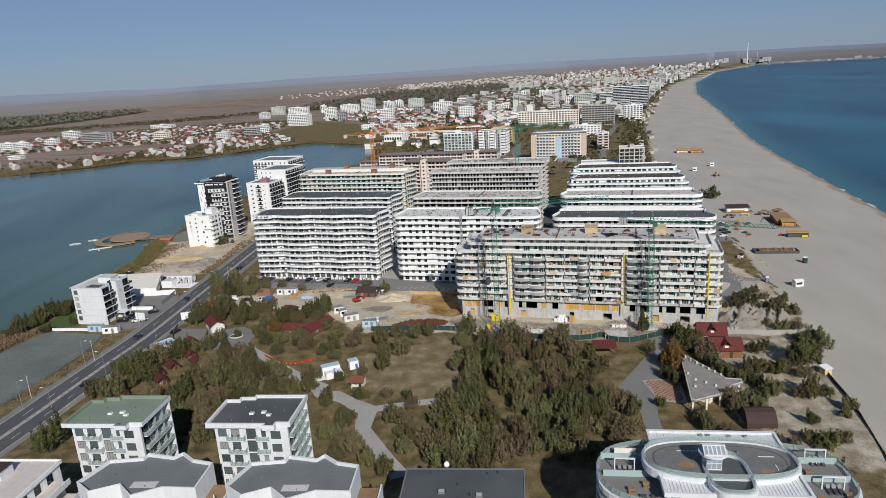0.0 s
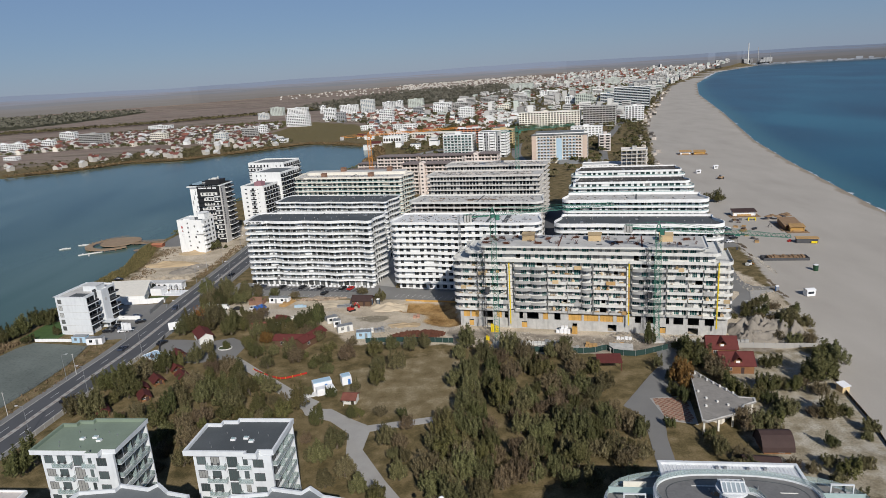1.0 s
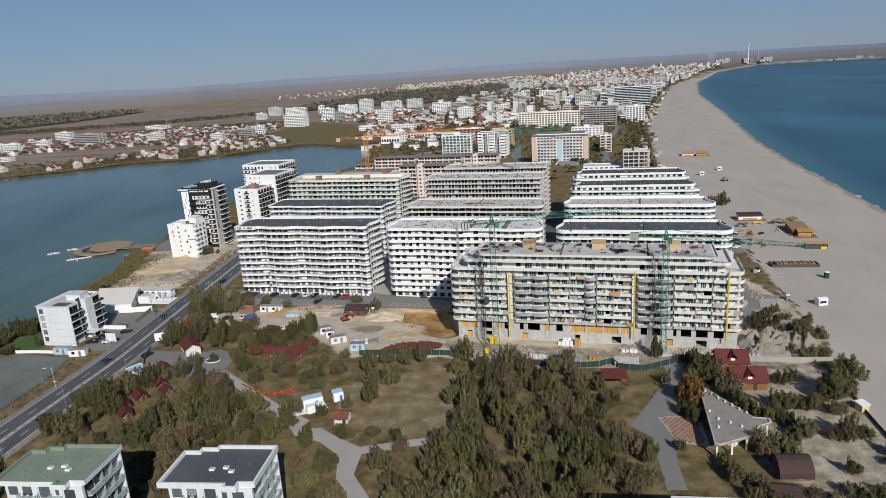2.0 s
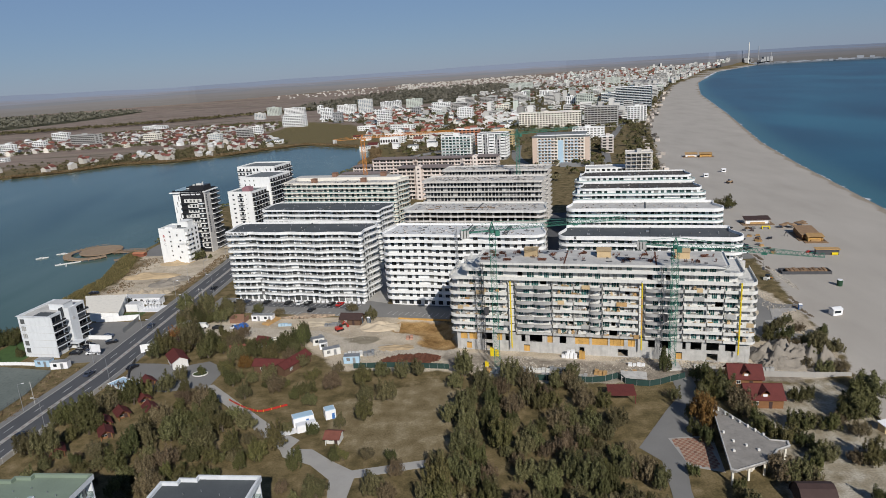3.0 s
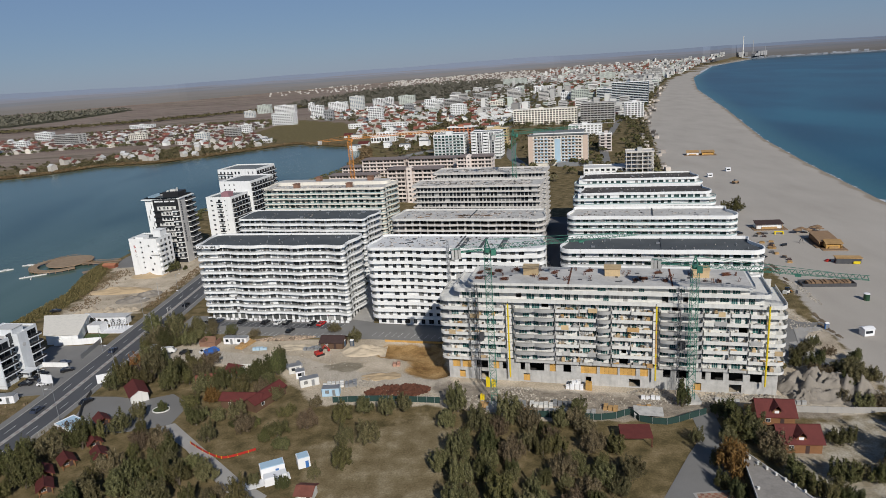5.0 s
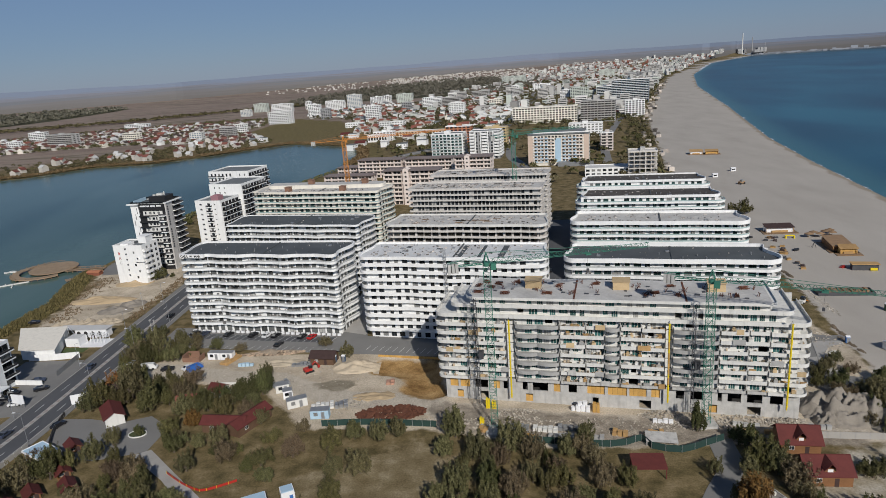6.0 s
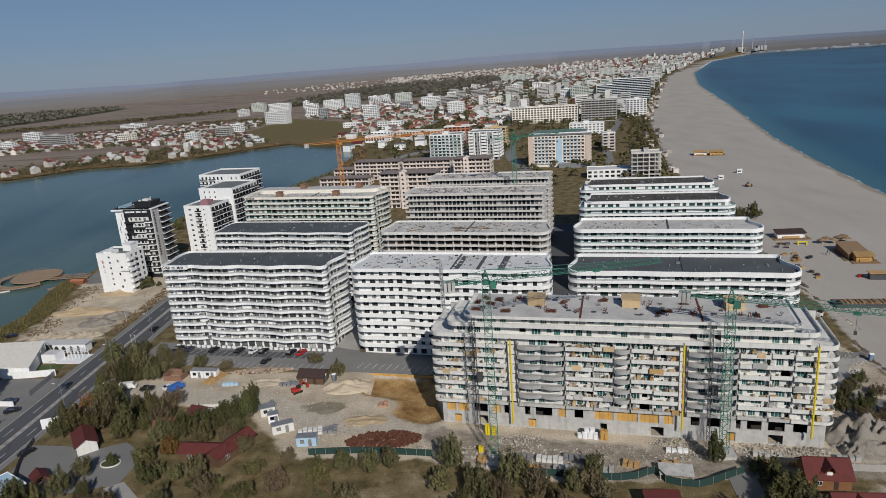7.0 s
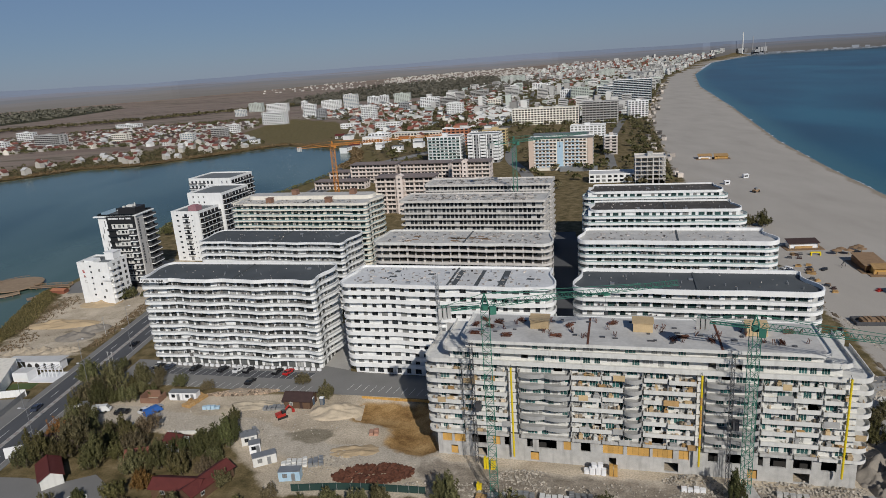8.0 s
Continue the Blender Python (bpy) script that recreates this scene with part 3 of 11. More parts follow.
def sea_mesh():
    """The sea in bands along the shore, so that its depth can tint it."""
    ys = np.concatenate([np.arange(-1500, 200, 100), np.arange(200, 900, 12.0), np.arange(900, 5001, 40.0)])
    offs = np.array([-14, 0, 2.0, 5, 10, 20, 40, 80, 160, 320, 700, 1500, 5000.0])
    sx = np.interp(ys, SEA_Y, SEA_X)
    X = sx[:, None] + offs[None, :]
    Y = np.repeat(ys[:, None], len(offs), 1)
    X = np.minimum(X, 6500)
    verts = np.stack([X, Y, np.full(X.shape, -0.6)], -1).reshape(-1, 3)
    n = len(offs)
    idx = np.arange(len(ys) * n).reshape(len(ys), n)
    faces = np.stack([idx[:-1, :-1], idx[:-1, 1:], idx[1:, 1:], idx[1:, :-1]], -1).reshape(-1, 4)
    me = bpy.data.meshes.new("sea")
    me.from_pydata(verts.tolist(), [], faces.tolist())
    a = me.attributes.new("offing", 'FLOAT', 'POINT')
    a.data.foreach_set("value", np.repeat(offs[None, :], len(ys), 0).reshape(-1).astype(np.float32))
    me.materials.append(SEA_M)
    nt = SEA_M.node_tree
    bs = nt.nodes["Principled BSDF"]
    deep = bs.inputs["Base Color"].links[0].from_socket
    at_ = nt.nodes.new("ShaderNodeAttribute")
    at_.attribute_name = "offing"
    r = nt.nodes.new("ShaderNodeMapRange")
    r.interpolation_type = 'SMOOTHSTEP'
    r.inputs["From Min"].default_value, r.inputs["From Max"].default_value = 2, 38
    nt.links.new(at_.outputs["Fac"], r.inputs["Value"])
    mx = nt.nodes.new("ShaderNodeMix")
    mx.data_type = 'RGBA'
    mx.inputs["A"].default_value = (0.035, 0.125, 0.15, 1)
    nt.links.new(deep, mx.inputs["B"])
    nt.links.new(r.outputs[0], mx.inputs["Factor"])
    # broken foam where the waves run out
    pos = nt.nodes.new("ShaderNodeNewGeometry").outputs["Position"]
    nz = nt.nodes.new("ShaderNodeTexNoise")
    nz.inputs["Scale"].default_value, nz.inputs["Detail"].default_value = 0.06, 5
    nt.links.new(pos, nz.inputs["Vector"])
    ad = nt.nodes.new("ShaderNodeMath")
    ad.operation = 'MULTIPLY_ADD'
    ad.inputs[1].default_value = 16.0
    nt.links.new(nz.outputs["Fac"], ad.inputs[0])
    nt.links.new(at_.outputs["Fac"], ad.inputs[2])
    fm = nt.nodes.new("ShaderNodeMapRange")
    fm.inputs["From Min"].default_value, fm.inputs["From Max"].default_value = 8.2, 6.4
    nt.links.new(ad.outputs[0], fm.inputs["Value"])
    m2 = nt.nodes.new("ShaderNodeMix")
    m2.data_type = 'RGBA'
    m2.inputs["B"].default_value = (0.62, 0.64, 0.64, 1)
    nt.links.new(mx.outputs["Result"], m2.inputs["A"])
    nt.links.new(fm.outputs[0], m2.inputs["Factor"])
    nt.links.new(m2.outputs["Result"], bs.inputs["Base Color"])
    return me


sea = thing("water", Matrix(), "deep blue sea with small waves", "sea", kind="structure",
            mesh=sea_mesh())
lake = thing("water", Matrix(), "calm grey-green lake", "lake", kind="structure",
             mesh=Build().quad([(-2700, -500, -0.6), (-90, -500, -0.6), (-90, 1000, -0.6), (-2700, 1000, -0.6)]), mats=LAKE_M)


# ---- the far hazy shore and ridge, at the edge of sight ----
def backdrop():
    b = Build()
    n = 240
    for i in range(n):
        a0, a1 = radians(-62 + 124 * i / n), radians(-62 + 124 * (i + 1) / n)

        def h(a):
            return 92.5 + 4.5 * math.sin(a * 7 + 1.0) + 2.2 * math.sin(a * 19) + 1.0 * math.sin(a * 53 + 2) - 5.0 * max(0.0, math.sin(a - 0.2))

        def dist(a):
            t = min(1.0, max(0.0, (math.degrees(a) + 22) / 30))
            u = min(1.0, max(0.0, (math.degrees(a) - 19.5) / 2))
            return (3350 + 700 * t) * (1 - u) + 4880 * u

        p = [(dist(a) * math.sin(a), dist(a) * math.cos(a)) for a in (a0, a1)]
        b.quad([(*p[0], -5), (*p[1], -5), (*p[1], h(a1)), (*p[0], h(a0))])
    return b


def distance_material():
    """Far fields below a ridge, in long streaks; haze painted in, bluer with height."""
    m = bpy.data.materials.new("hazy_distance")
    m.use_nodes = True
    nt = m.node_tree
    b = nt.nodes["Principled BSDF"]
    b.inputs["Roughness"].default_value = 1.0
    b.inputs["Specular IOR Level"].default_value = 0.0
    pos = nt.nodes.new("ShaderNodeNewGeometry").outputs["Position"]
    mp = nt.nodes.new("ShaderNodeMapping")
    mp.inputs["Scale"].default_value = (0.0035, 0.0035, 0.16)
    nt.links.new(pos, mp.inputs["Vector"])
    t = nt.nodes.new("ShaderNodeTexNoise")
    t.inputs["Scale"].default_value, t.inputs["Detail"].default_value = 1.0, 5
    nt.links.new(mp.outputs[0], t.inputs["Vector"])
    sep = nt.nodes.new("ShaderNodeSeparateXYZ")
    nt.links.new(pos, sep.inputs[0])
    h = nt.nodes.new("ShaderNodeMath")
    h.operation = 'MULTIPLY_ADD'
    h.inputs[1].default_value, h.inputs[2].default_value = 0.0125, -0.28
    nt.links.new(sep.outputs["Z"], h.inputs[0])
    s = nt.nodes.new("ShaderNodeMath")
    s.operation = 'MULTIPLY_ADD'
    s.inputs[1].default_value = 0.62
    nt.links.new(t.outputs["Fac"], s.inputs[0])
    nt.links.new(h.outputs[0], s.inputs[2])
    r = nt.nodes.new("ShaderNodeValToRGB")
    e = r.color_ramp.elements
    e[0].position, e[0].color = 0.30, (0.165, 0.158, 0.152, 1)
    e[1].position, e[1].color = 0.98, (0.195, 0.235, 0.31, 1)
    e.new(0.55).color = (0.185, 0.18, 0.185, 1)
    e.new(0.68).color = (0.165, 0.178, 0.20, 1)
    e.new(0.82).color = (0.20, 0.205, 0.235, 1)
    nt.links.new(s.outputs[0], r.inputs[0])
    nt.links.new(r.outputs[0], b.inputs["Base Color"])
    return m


# backdrop colour carries painted distance haze
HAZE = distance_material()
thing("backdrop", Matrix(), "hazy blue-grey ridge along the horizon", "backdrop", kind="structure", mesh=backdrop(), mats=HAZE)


# ---- roads and paved areas ----
def offset_line(pts, d):
    out = []
    for i, p in enumerate(pts):
        a, c = Vector(pts[max(i - 1, 0)]), Vector(pts[min(i + 1, len(pts) - 1)])
        t = (c - a).normalized()
        out.append((p[0] + t.y * d, p[1] - t.x * d))
    return out


def smooth_line(pts, step=4.0):
    """A smooth line through a few points."""
    out = []
    n = len(pts)
    for i in range(n - 1):
        p = [Vector(pts[max(0, min(n - 1, i + k))]) for k in (-1, 0, 1, 2)]
        k = max(2, int((p[2] - p[1]).length / step))
        for j in range(k):
            t = j / k
            out.append(tuple(0.5 * ((2 * p[1]) + (p[2] - p[0]) * t + (2 * p[0] - 5 * p[1] + 4 * p[2] - p[3]) * t * t + (3 * p[1] - p[0] - 3 * p[2] + p[3]) * t ** 3)))
    out.append(tuple(pts[-1]))
    return out


def strip(b, line, d0, d1, z0, z1, mi=0):
    """A raised band along a line, between two offsets to its right."""
    return b.ring(offset_line(line, d1), offset_line(line, d0), z0, z1, mi, closed=False)


ROAD = smooth_line([(-151, 60), (-142, 115), (-134.8, 168), (-132.8, 188), (-130.7, 208), (-127.8, 234), (-126.5, 268), (-125.7, 300), (-124.6, 340), (-124, 380), (-126, 480), (-122, 560), (-104, 660), (-86, 740)])
road = thing("road", Matrix(), "two-lane-each-way asphalt road with worn markings", "road", kind="structure", mesh=strip(Build(), ROAD, -6.6, 6.0, -0.3, 0.06), mats=ASPHALT)
part("median", strip(Build(), ROAD, -0.9, 0.5, 0.0, 0.20), PAVING, road, label="pale kerbed median strip")
md = Build()
fine_line = smooth_line(ROAD[::6], 1.5)
for i in range(0, len(fine_line) - 2, 2):
    strip(md, fine_line[i:i + 2], -0.7, 0.3, 0.1, 0.212)
tagged(part("median_slabs", md, surface("dull_red_slabs", (0.29, 0.255, 0.235), 0.9, var=0.2), road, label="dull red slabs along the median"), kind="stuff")
for d0, d1 in ((6.0, 6.3), (-6.9, -6.6)):
    part("kerb", strip(Build(), ROAD, d0, d1, -0.2, 0.20), PAVING, road)
for d0, d1 in ((6.3, 8.2), (-9.3, -6.9)):
    part("sidewalk", strip(Build(), ROAD, d0, d1, -0.2, 0.17), ASPHALT_W, road, label="pale paved sidewalk")
for d in (-3.7, 3.3):
    bd = Build()
    for i in range(0, len(ROAD) - 3, 3):
        seg = ROAD[i:i + 2]
        strip(bd, seg, d - 0.09, d + 0.09, 0.03, 0.064)
    part("lane_dashes", bd, PAINT, road)


# ---- the wave-fronted apartment blocks ----
def window_mesh(name, frame_mat, glass_mat, w=1.0, h=1.0, bars=1, fr=0.07, deep=0.16):
    """A unit window in the x-z plane that faces -y, in one piece: a frame and bars proud of the panes set back in them."""
    a, g, q = fr * 0.6, fr * 0.7, fr * 0.25
    xs = [0, a]
    for k in range(bars):
        x = w * (k + 1) / (bars + 1)
        xs += [x - q, x + q]
    xs += [w - a, w]
    zs = [0, g, h - g, h]
    nx = len(xs)
    b = Build()
    b.v = [(x, -0.05, z) for z in zs for x in xs]

    def face(mi, *ids):
        b.f.append(ids)
        b.mi.append(mi)

    for j in range(3):
        for i in range(nx - 1):
            c = (j * nx + i, j * nx + i + 1, (j + 1) * nx + i + 1, (j + 1) * nx + i)
            if j == 1 and i % 2 == 1:
                n = len(b.v)
                b.v += [(b.v[p][0], -0.012, b.v[p][2]) for p in c]
                for p in range(4):
                    r = (p + 1) % 4
                    face(0, c[p], c[r], n + r, n + p)
                face(1, n, n + 1, n + 2, n + 3)
            else:
                face(0, *c)
    n = len(b.v)
    b.v += [(0, deep, 0), (w, deep, 0), (w, deep, h), (0, deep, h)]
    face(0, *range(nx), n + 1, n)
    face(0, *range(3 * nx, 4 * nx), n + 2, n + 3)
    face(0, 0, nx, 2 * nx, 3 * nx, n + 3, n)
    face(0, nx - 1, 2 * nx - 1, 3 * nx - 1, 4 * nx - 1, n + 2, n + 1)
    face(0, n, n + 1, n + 2, n + 3)
    return b.data(name, frame_mat, glass_mat)


WIN_DARK = window_mesh("window", STEEL_D, GLASS)
WIN_WHITE = window_mesh("window", WHITE, GLASS)
WIN_GREEN = window_mesh("window", STEEL_D, GLASS_G)
WIN_TEAL = window_mesh("window", OFFWHITE, GLASS_T, bars=2)
WIN_TRI = window_mesh("window", STEEL_D, GLASS_V, bars=2)
WIN_CURT = window_mesh("window", STEEL_D, GLASS_CURTAIN)


def block_outline(W, D, r, off, amp=0.0, lam=20.0, ph=0.0, step=1.3, scoop=0.0):
    """A counter-clockwise rounded rectangle, front along y=0, grown by off; waves on the front, scooped ends."""
    x0, x1, y0, y1 = -off, W + off, -off, D + off
    r = max(0.3, min(r + off, (y1 - y0) / 2 - 0.05))
    pts = []

    def line(ax, ay, bx, by):
        k = max(1, int(math.hypot(bx - ax, by - ay) / step))
        for i in range(k):
            pts.append((ax + (bx - ax) * i / k, ay + (by - ay) * i / k))

    def arc(cx, cy, a0):
        for i in range(6):
            a = radians(a0 + 90 * i / 6)
            pts.append((cx + r * math.cos(a), cy + r * math.sin(a)))

    line(x0 + r, y0, x1 - r, y0)
    arc(x1 - r, y0 + r, -90)
    line(x1, y0 + r, x1, y1 - r)
    arc(x1 - r, y1 - r, 0)
    line(x1 - r, y1, x0 + r, y1)
    arc(x0 + r, y1 - r, 90)
    line(x0, y1 - r, x0, y0 + r)
    arc(x0 + r, y0 + r, 180)
    out = []
    for x, y in pts:
        wf = 1 - min(1, max(0, (y - y0) / (r + 2)))                    # front only
        dy = -amp * (math.sin(2 * math.pi * x / lam + ph) + 0.4 * math.sin(2 * math.pi * x / (lam * 0.43) + 1.7 * ph)) * wf
        dx = 0.0
        if scoop:
            t = min(1, max(0, (y - y0) / (y1 - y0)))
            s = math.sin(math.pi * 2 * t) * scoop
            edge = max(0.0, min(1.0, (abs(x - W / 2) - W / 2 + 7) / 7))
            dx = s * edge * (1 if x > W / 2 else -0.6)
        out.append((x + dx, y + dy))
    return out


_columns = {}


def column_mesh(wd, h, mat):
    key = (wd, round(h, 3), mat.name)
    if key not in _columns:
        _columns[key] = Build().box(-wd / 2, wd / 2, 0, 0.45, 0, h).data("column", mat)
    return _columns[key]


def wave_block(x, y, turn, W, D, n, fh, label, roof_z=None, band=WHITE, wall=WHITE, roof=BITUMEN, rail=None, win=WIN_DARK, r=4.0, amp=0.55, lam=21.0,
               drift=0.6, scoop=1.6, bal=1.7, bh=0.62, rh=0.5, bay=3.4, ww=(1.5, 2.3), wh=1.9, sill=0.25, frame_open=False, ground_h=3.2, side=True, joint=True, par_h=1.1, skip=0.08, seed=1, told=0, top_in=0.0):
    """A long slab block: one thing with walls, bands of balcony, railings, windows, roof and parapet."""
    rng = random.Random(seed)
    t = thing("apartment_block", at(x, y, 0, turn), label, "apartment block", group="wave-fronted blocks")
    top = ground_h + fh * (n - 1)
    core_in = 5.0 if frame_open else bal
    core = block_outline(W, D, max(r - core_in, 0.4), -core_in)
    # an open frame's core is coloured near black, as shade within
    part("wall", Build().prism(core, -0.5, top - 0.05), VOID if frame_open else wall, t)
    for k in range(1, n):
        z = ground_h + fh * (k - 1)
        ph = k * drift
        o = block_outline(W, D, r, 0, amp, lam, ph, scoop=scoop)
        i_ = block_outline(W, D, r, -0.18, amp, lam, ph, scoop=scoop)
        b = Build().prism(o, z - 0.26, z).ring(o, i_, z, z - 0.26 + bh)
        fl = part("balcony_band", b, band, t)
        if rail:
            o2 = block_outline(W, D, r, -0.06, amp, lam, ph, scoop=scoop)
            i2 = block_outline(W, D, r, -0.12, amp, lam, ph, scoop=scoop)
            part("railing", Build().ring(o2, i2, z - 0.26 + bh + 0.003, z - 0.26 + bh + rh), rail, fl, label="glass railing")
    o = [(top_in + px * (1 - 1.6 * top_in / W), py + 0.35 * top_in) for px, py in block_outline(W, D, r, 0.05, amp, lam, n * drift, scoop=scoop)]
    i_ = [(top_in + px * (1 - 1.6 * top_in / W), py + 0.35 * top_in) for px, py in block_outline(W, D, r, -0.30, amp, lam, n * drift, scoop=scoop)]
    rf = part("roof", Build().prism(i_, top - 0.28, top), roof, t, label="flat felted roof")
    part("parapet", Build().ring(o, i_, top - 0.45, top - 0.45 + par_h), band if not frame_open else OFFWHITE, t)
    if joint:
        part("expansion_joint", Build().box(W * 0.52, W * 0.52 + 0.5, 1.0, D - 0.6, top, top + 0.28), BITUMEN, rf)
    for k in range(14):
        vx, vy = rng.uniform(3, W - 3), rng.uniform(2.5, D - 2.5)
        if rng.random() < 0.75:
            part("vent_pipe", Build().tube((vx, vy, top), (vx, vy, top + 0.7), 0.16, 0.16, 6), STEEL, rf)
        else:
            part("roof_hatch", Build().box(vx, vx + 1.2, vy, vy + 0.9, top, top + 0.45), STEEL, rf)
    # windows, floor by floor, on the faces that show
    y_w, xr = core_in, W - core_in
    if frame_open:
        for k in range(n):
            z0 = 0 if k == 0 else ground_h + fh * (k - 1)
            z1 = (ground_h if k == 0 else z0 + fh) - 0.26
            nb = int((W - 2 * bal - 2) / bay)
            p = Build()
            for j in range(nb + 1):
                px = bal + 1 + (W - 2 * bal - 2) * j / nb
                wd = rng.choice((0.35, 0.5, 0.9))
                if k >= n - 4:
                    part("column", column_mesh(wd, z1 - z0, band), None, t, at(px, bal, z0))
                else:
                    p.box(px - wd / 2, px + wd / 2, bal, bal + 0.45, z0, z1)
            for j in range(int((D - 2 * bal) / bay)):
                py = bal + 2 + j * bay
                if k >= n - 4:
                    part("column", column_mesh(0.6, z1 - z0, band), None, t, at(W - bal - 0.3, py, z0))
                else:
                    p.box(W - bal - 0.45, W - bal, py - 0.3, py + 0.3, z0, z1)
                    p.box(bal, bal + 0.45, py - 0.3, py + 0.3, z0, z1)
            if k < n - 4:
                tagged(part("lower_columns", p, band, t), kind="stuff")
        return t, top
    nb = int((W - 2 * core_in - 1) / bay)
    hidden = Build()
    for k in range(n):
        z = (0.0 if k == 0 else ground_h + fh * (k - 1)) + sill
        hh = wh if k else wh + 0.2
        for j in range(nb):
            if rng.random() < skip:
                continue
            w = rng.choice(ww)
            cx = core_in + 0.6 + (j + 0.5) * (W - 2 * core_in - 1.2) / nb
            if k < told:
                hidden.box(cx - w / 2, cx + w / 2, y_w - 0.03, y_w + 0.1, z, z + hh)
                continue
            part("window", win, None, t, at(cx - w / 2, y_w, z) @ Matrix.Diagonal((w, 1, hh, 1)))
        if side:
            ns = int((D - 2 * core_in - 2) / bay)
            for j in range(ns):
                cy = core_in + 1 + (j + 0.5) * (D - 2 * core_in - 2) / ns
                w = ww[0]
                if k < told:
                    hidden.box(xr - 0.1, xr + 0.03, cy - w / 2, cy + w / 2, z, z + hh)
                    continue
                part("window", win, None, t, at(xr, cy - w / 2, z, 90) @ Matrix.Diagonal((w, 1, hh, 1)))
                if x > 20:
                    part("window", win, None, t, at(core_in, cy + w / 2, z, -90) @ Matrix.Diagonal((w, 1, hh, 1)))
    if told:
        tagged(part("lower_glazing", hidden, GLASS, t), kind="stuff")
    return t, top


CLUTTER = surface("household_clutter", (0.20, 0.19, 0.18), 0.7, var=0.2, per_island=0.9)


def balcony_clutter(t, W, n, fh, ground_h, seed, count, bal=1.7):
    """Chairs, boxes, plants and drying racks left on the balconies."""
    r = random.Random(seed)
    b = Build()
    for i in range(count):
        k = r.randrange(1, n)
        z = ground_h + fh * (k - 1)
        x, y = r.uniform(3, W - 3), r.uniform(0.6, bal - 0.5)
        w, d, h = r.uniform(0.25, 0.9), r.uniform(0.25, 0.5), r.uniform(0.5, 1.35)
        b.box(x, x + w, y, y + d, z, z + h)
    tagged(part("balcony_clutter", b, CLUTTER, t, label="household clutter on the balconies"), kind="stuff")


GRID = -14.0
BRICKBROWN = surface("brown_brick", (0.24, 0.135, 0.09), 0.85, var=0.15)
casa, casa_top = wave_block(-105.8, 304.6, -11.7, 63.6, 18.5, 11, 2.71, "white eleven-storey block with wavy balconies and a black roof", band=WHITE, rail=RAIL_GLASS, win=WIN_CURT,
                            amp=0.5, lam=20, drift=0.08, scoop=-1.1, bay=2.9, ww=(1.6, 2.0, 2.3), seed=2, r=2.4, bal=2.0, bh=0.78, rh=0.5, par_h=1.15, wh=2.1, sill=0.1)
white_b, white_top = wave_block(-35.6, 288.8, -13.4, 64.0, 19.0, 11, 2.66, "newly rendered white block with a pale unfinished roof", roof=SCREED_W, rail=None, bh=1.2, win=WIN_DARK, wh=1.5, sill=0.5,
                                amp=0.3, lam=25, drift=0.1, bay=3.1, ww=(1.3, 1.9), seed=3, r=2.6, scoop=1.2)
b3, b3_top = wave_block(-105.2, 354.6, -14.4, 65.0, 19.0, 11, 2.65, "white wave-fronted block with a dark roof, behind another", rail=RAIL_GLASS, win=WIN_CURT, amp=0.35, drift=0.1, seed=4, bay=2.9, bal=2.0, bh=0.78, rh=0.5, told=6, par_h=0.8, ww=(1.6, 2.0, 2.3), wh=2.1, sill=0.1, r=2.6, scoop=-1.0)
b5, b5_top = wave_block(-31.8, 341.2, -14.4, 67.0, 19.5, 11, 2.50, "unfinished concrete block with open dark storeys", band=CONCRETE_T, roof=SCREED_B, frame_open=True, bh=0.85, amp=0.25, drift=0.1, seed=5, bay=3.3, r=2.8, scoop=1.0)
b4, b4_top = wave_block(-107.0, 402.0, -14.4, 70.5, 21.0, 13, 2.64, "cream hotel block with wavy balconies and green glass", band=CREAM, wall=CREAM, roof=SCREED_B, rail=RAIL_GREEN, win=WIN_GREEN, amp=0.25, drift=0.1, seed=6, bay=3.2, scoop=-1.2, r=2.8, told=7)
b6, b6_top = wave_block(-25.8, 393.0, -14.6, 66.5, 18.0, 12, 2.72, "bare grey concrete block under construction", band=CONCRETE_T, wall=CONCRETE, roof=SCREED_B, win=WIN_DARK, amp=0.05, scoop=0, r=1.2, bh=0.62, bay=1.9, ww=(1.15, 1.4), wh=2.05, sill=0.3, seed=7, joint=False, told=8)
b7, b7_top = wave_block(-16.0, 428.0, -14.6, 64.0, 18.0, 12, 2.75, "bare grey concrete block under construction, further back", band=CONCRETE_T, wall=CONCRETE, roof=SCREED_B, win=WIN_DARK, amp=0.05, scoop=0, r=1.2, bh=0.62, bay=1.9, ww=(1.15, 1.4), wh=2.05, sill=0.3, seed=17, joint=False, told=9)
e1, e1_top = wave_block(34.4, 277.8, -13.4, 63.4, 18.5, 10, 2.72, "white wave-fronted block with a black roof by the beach", rail=RAIL_GLASS, win=WIN_GREEN, amp=0.2, scoop=1.8, lam=30, drift=0.1, seed=8, told=4, bay=3.0, bh=0.9, par_h=1.5, r=2.8)
e2, e2_top = wave_block(45.0, 330.4, GRID, 65.0, 18.5, 10, 2.62, "white wave-fronted block with a pale grey roof by the beach", roof=SCREED_B, rail=RAIL_GREEN, win=WIN_GREEN, amp=0.2, scoop=1.8, lam=30, drift=0.1, seed=9, told=5, bay=3.0, bh=0.9, par_h=1.5, r=2.8)
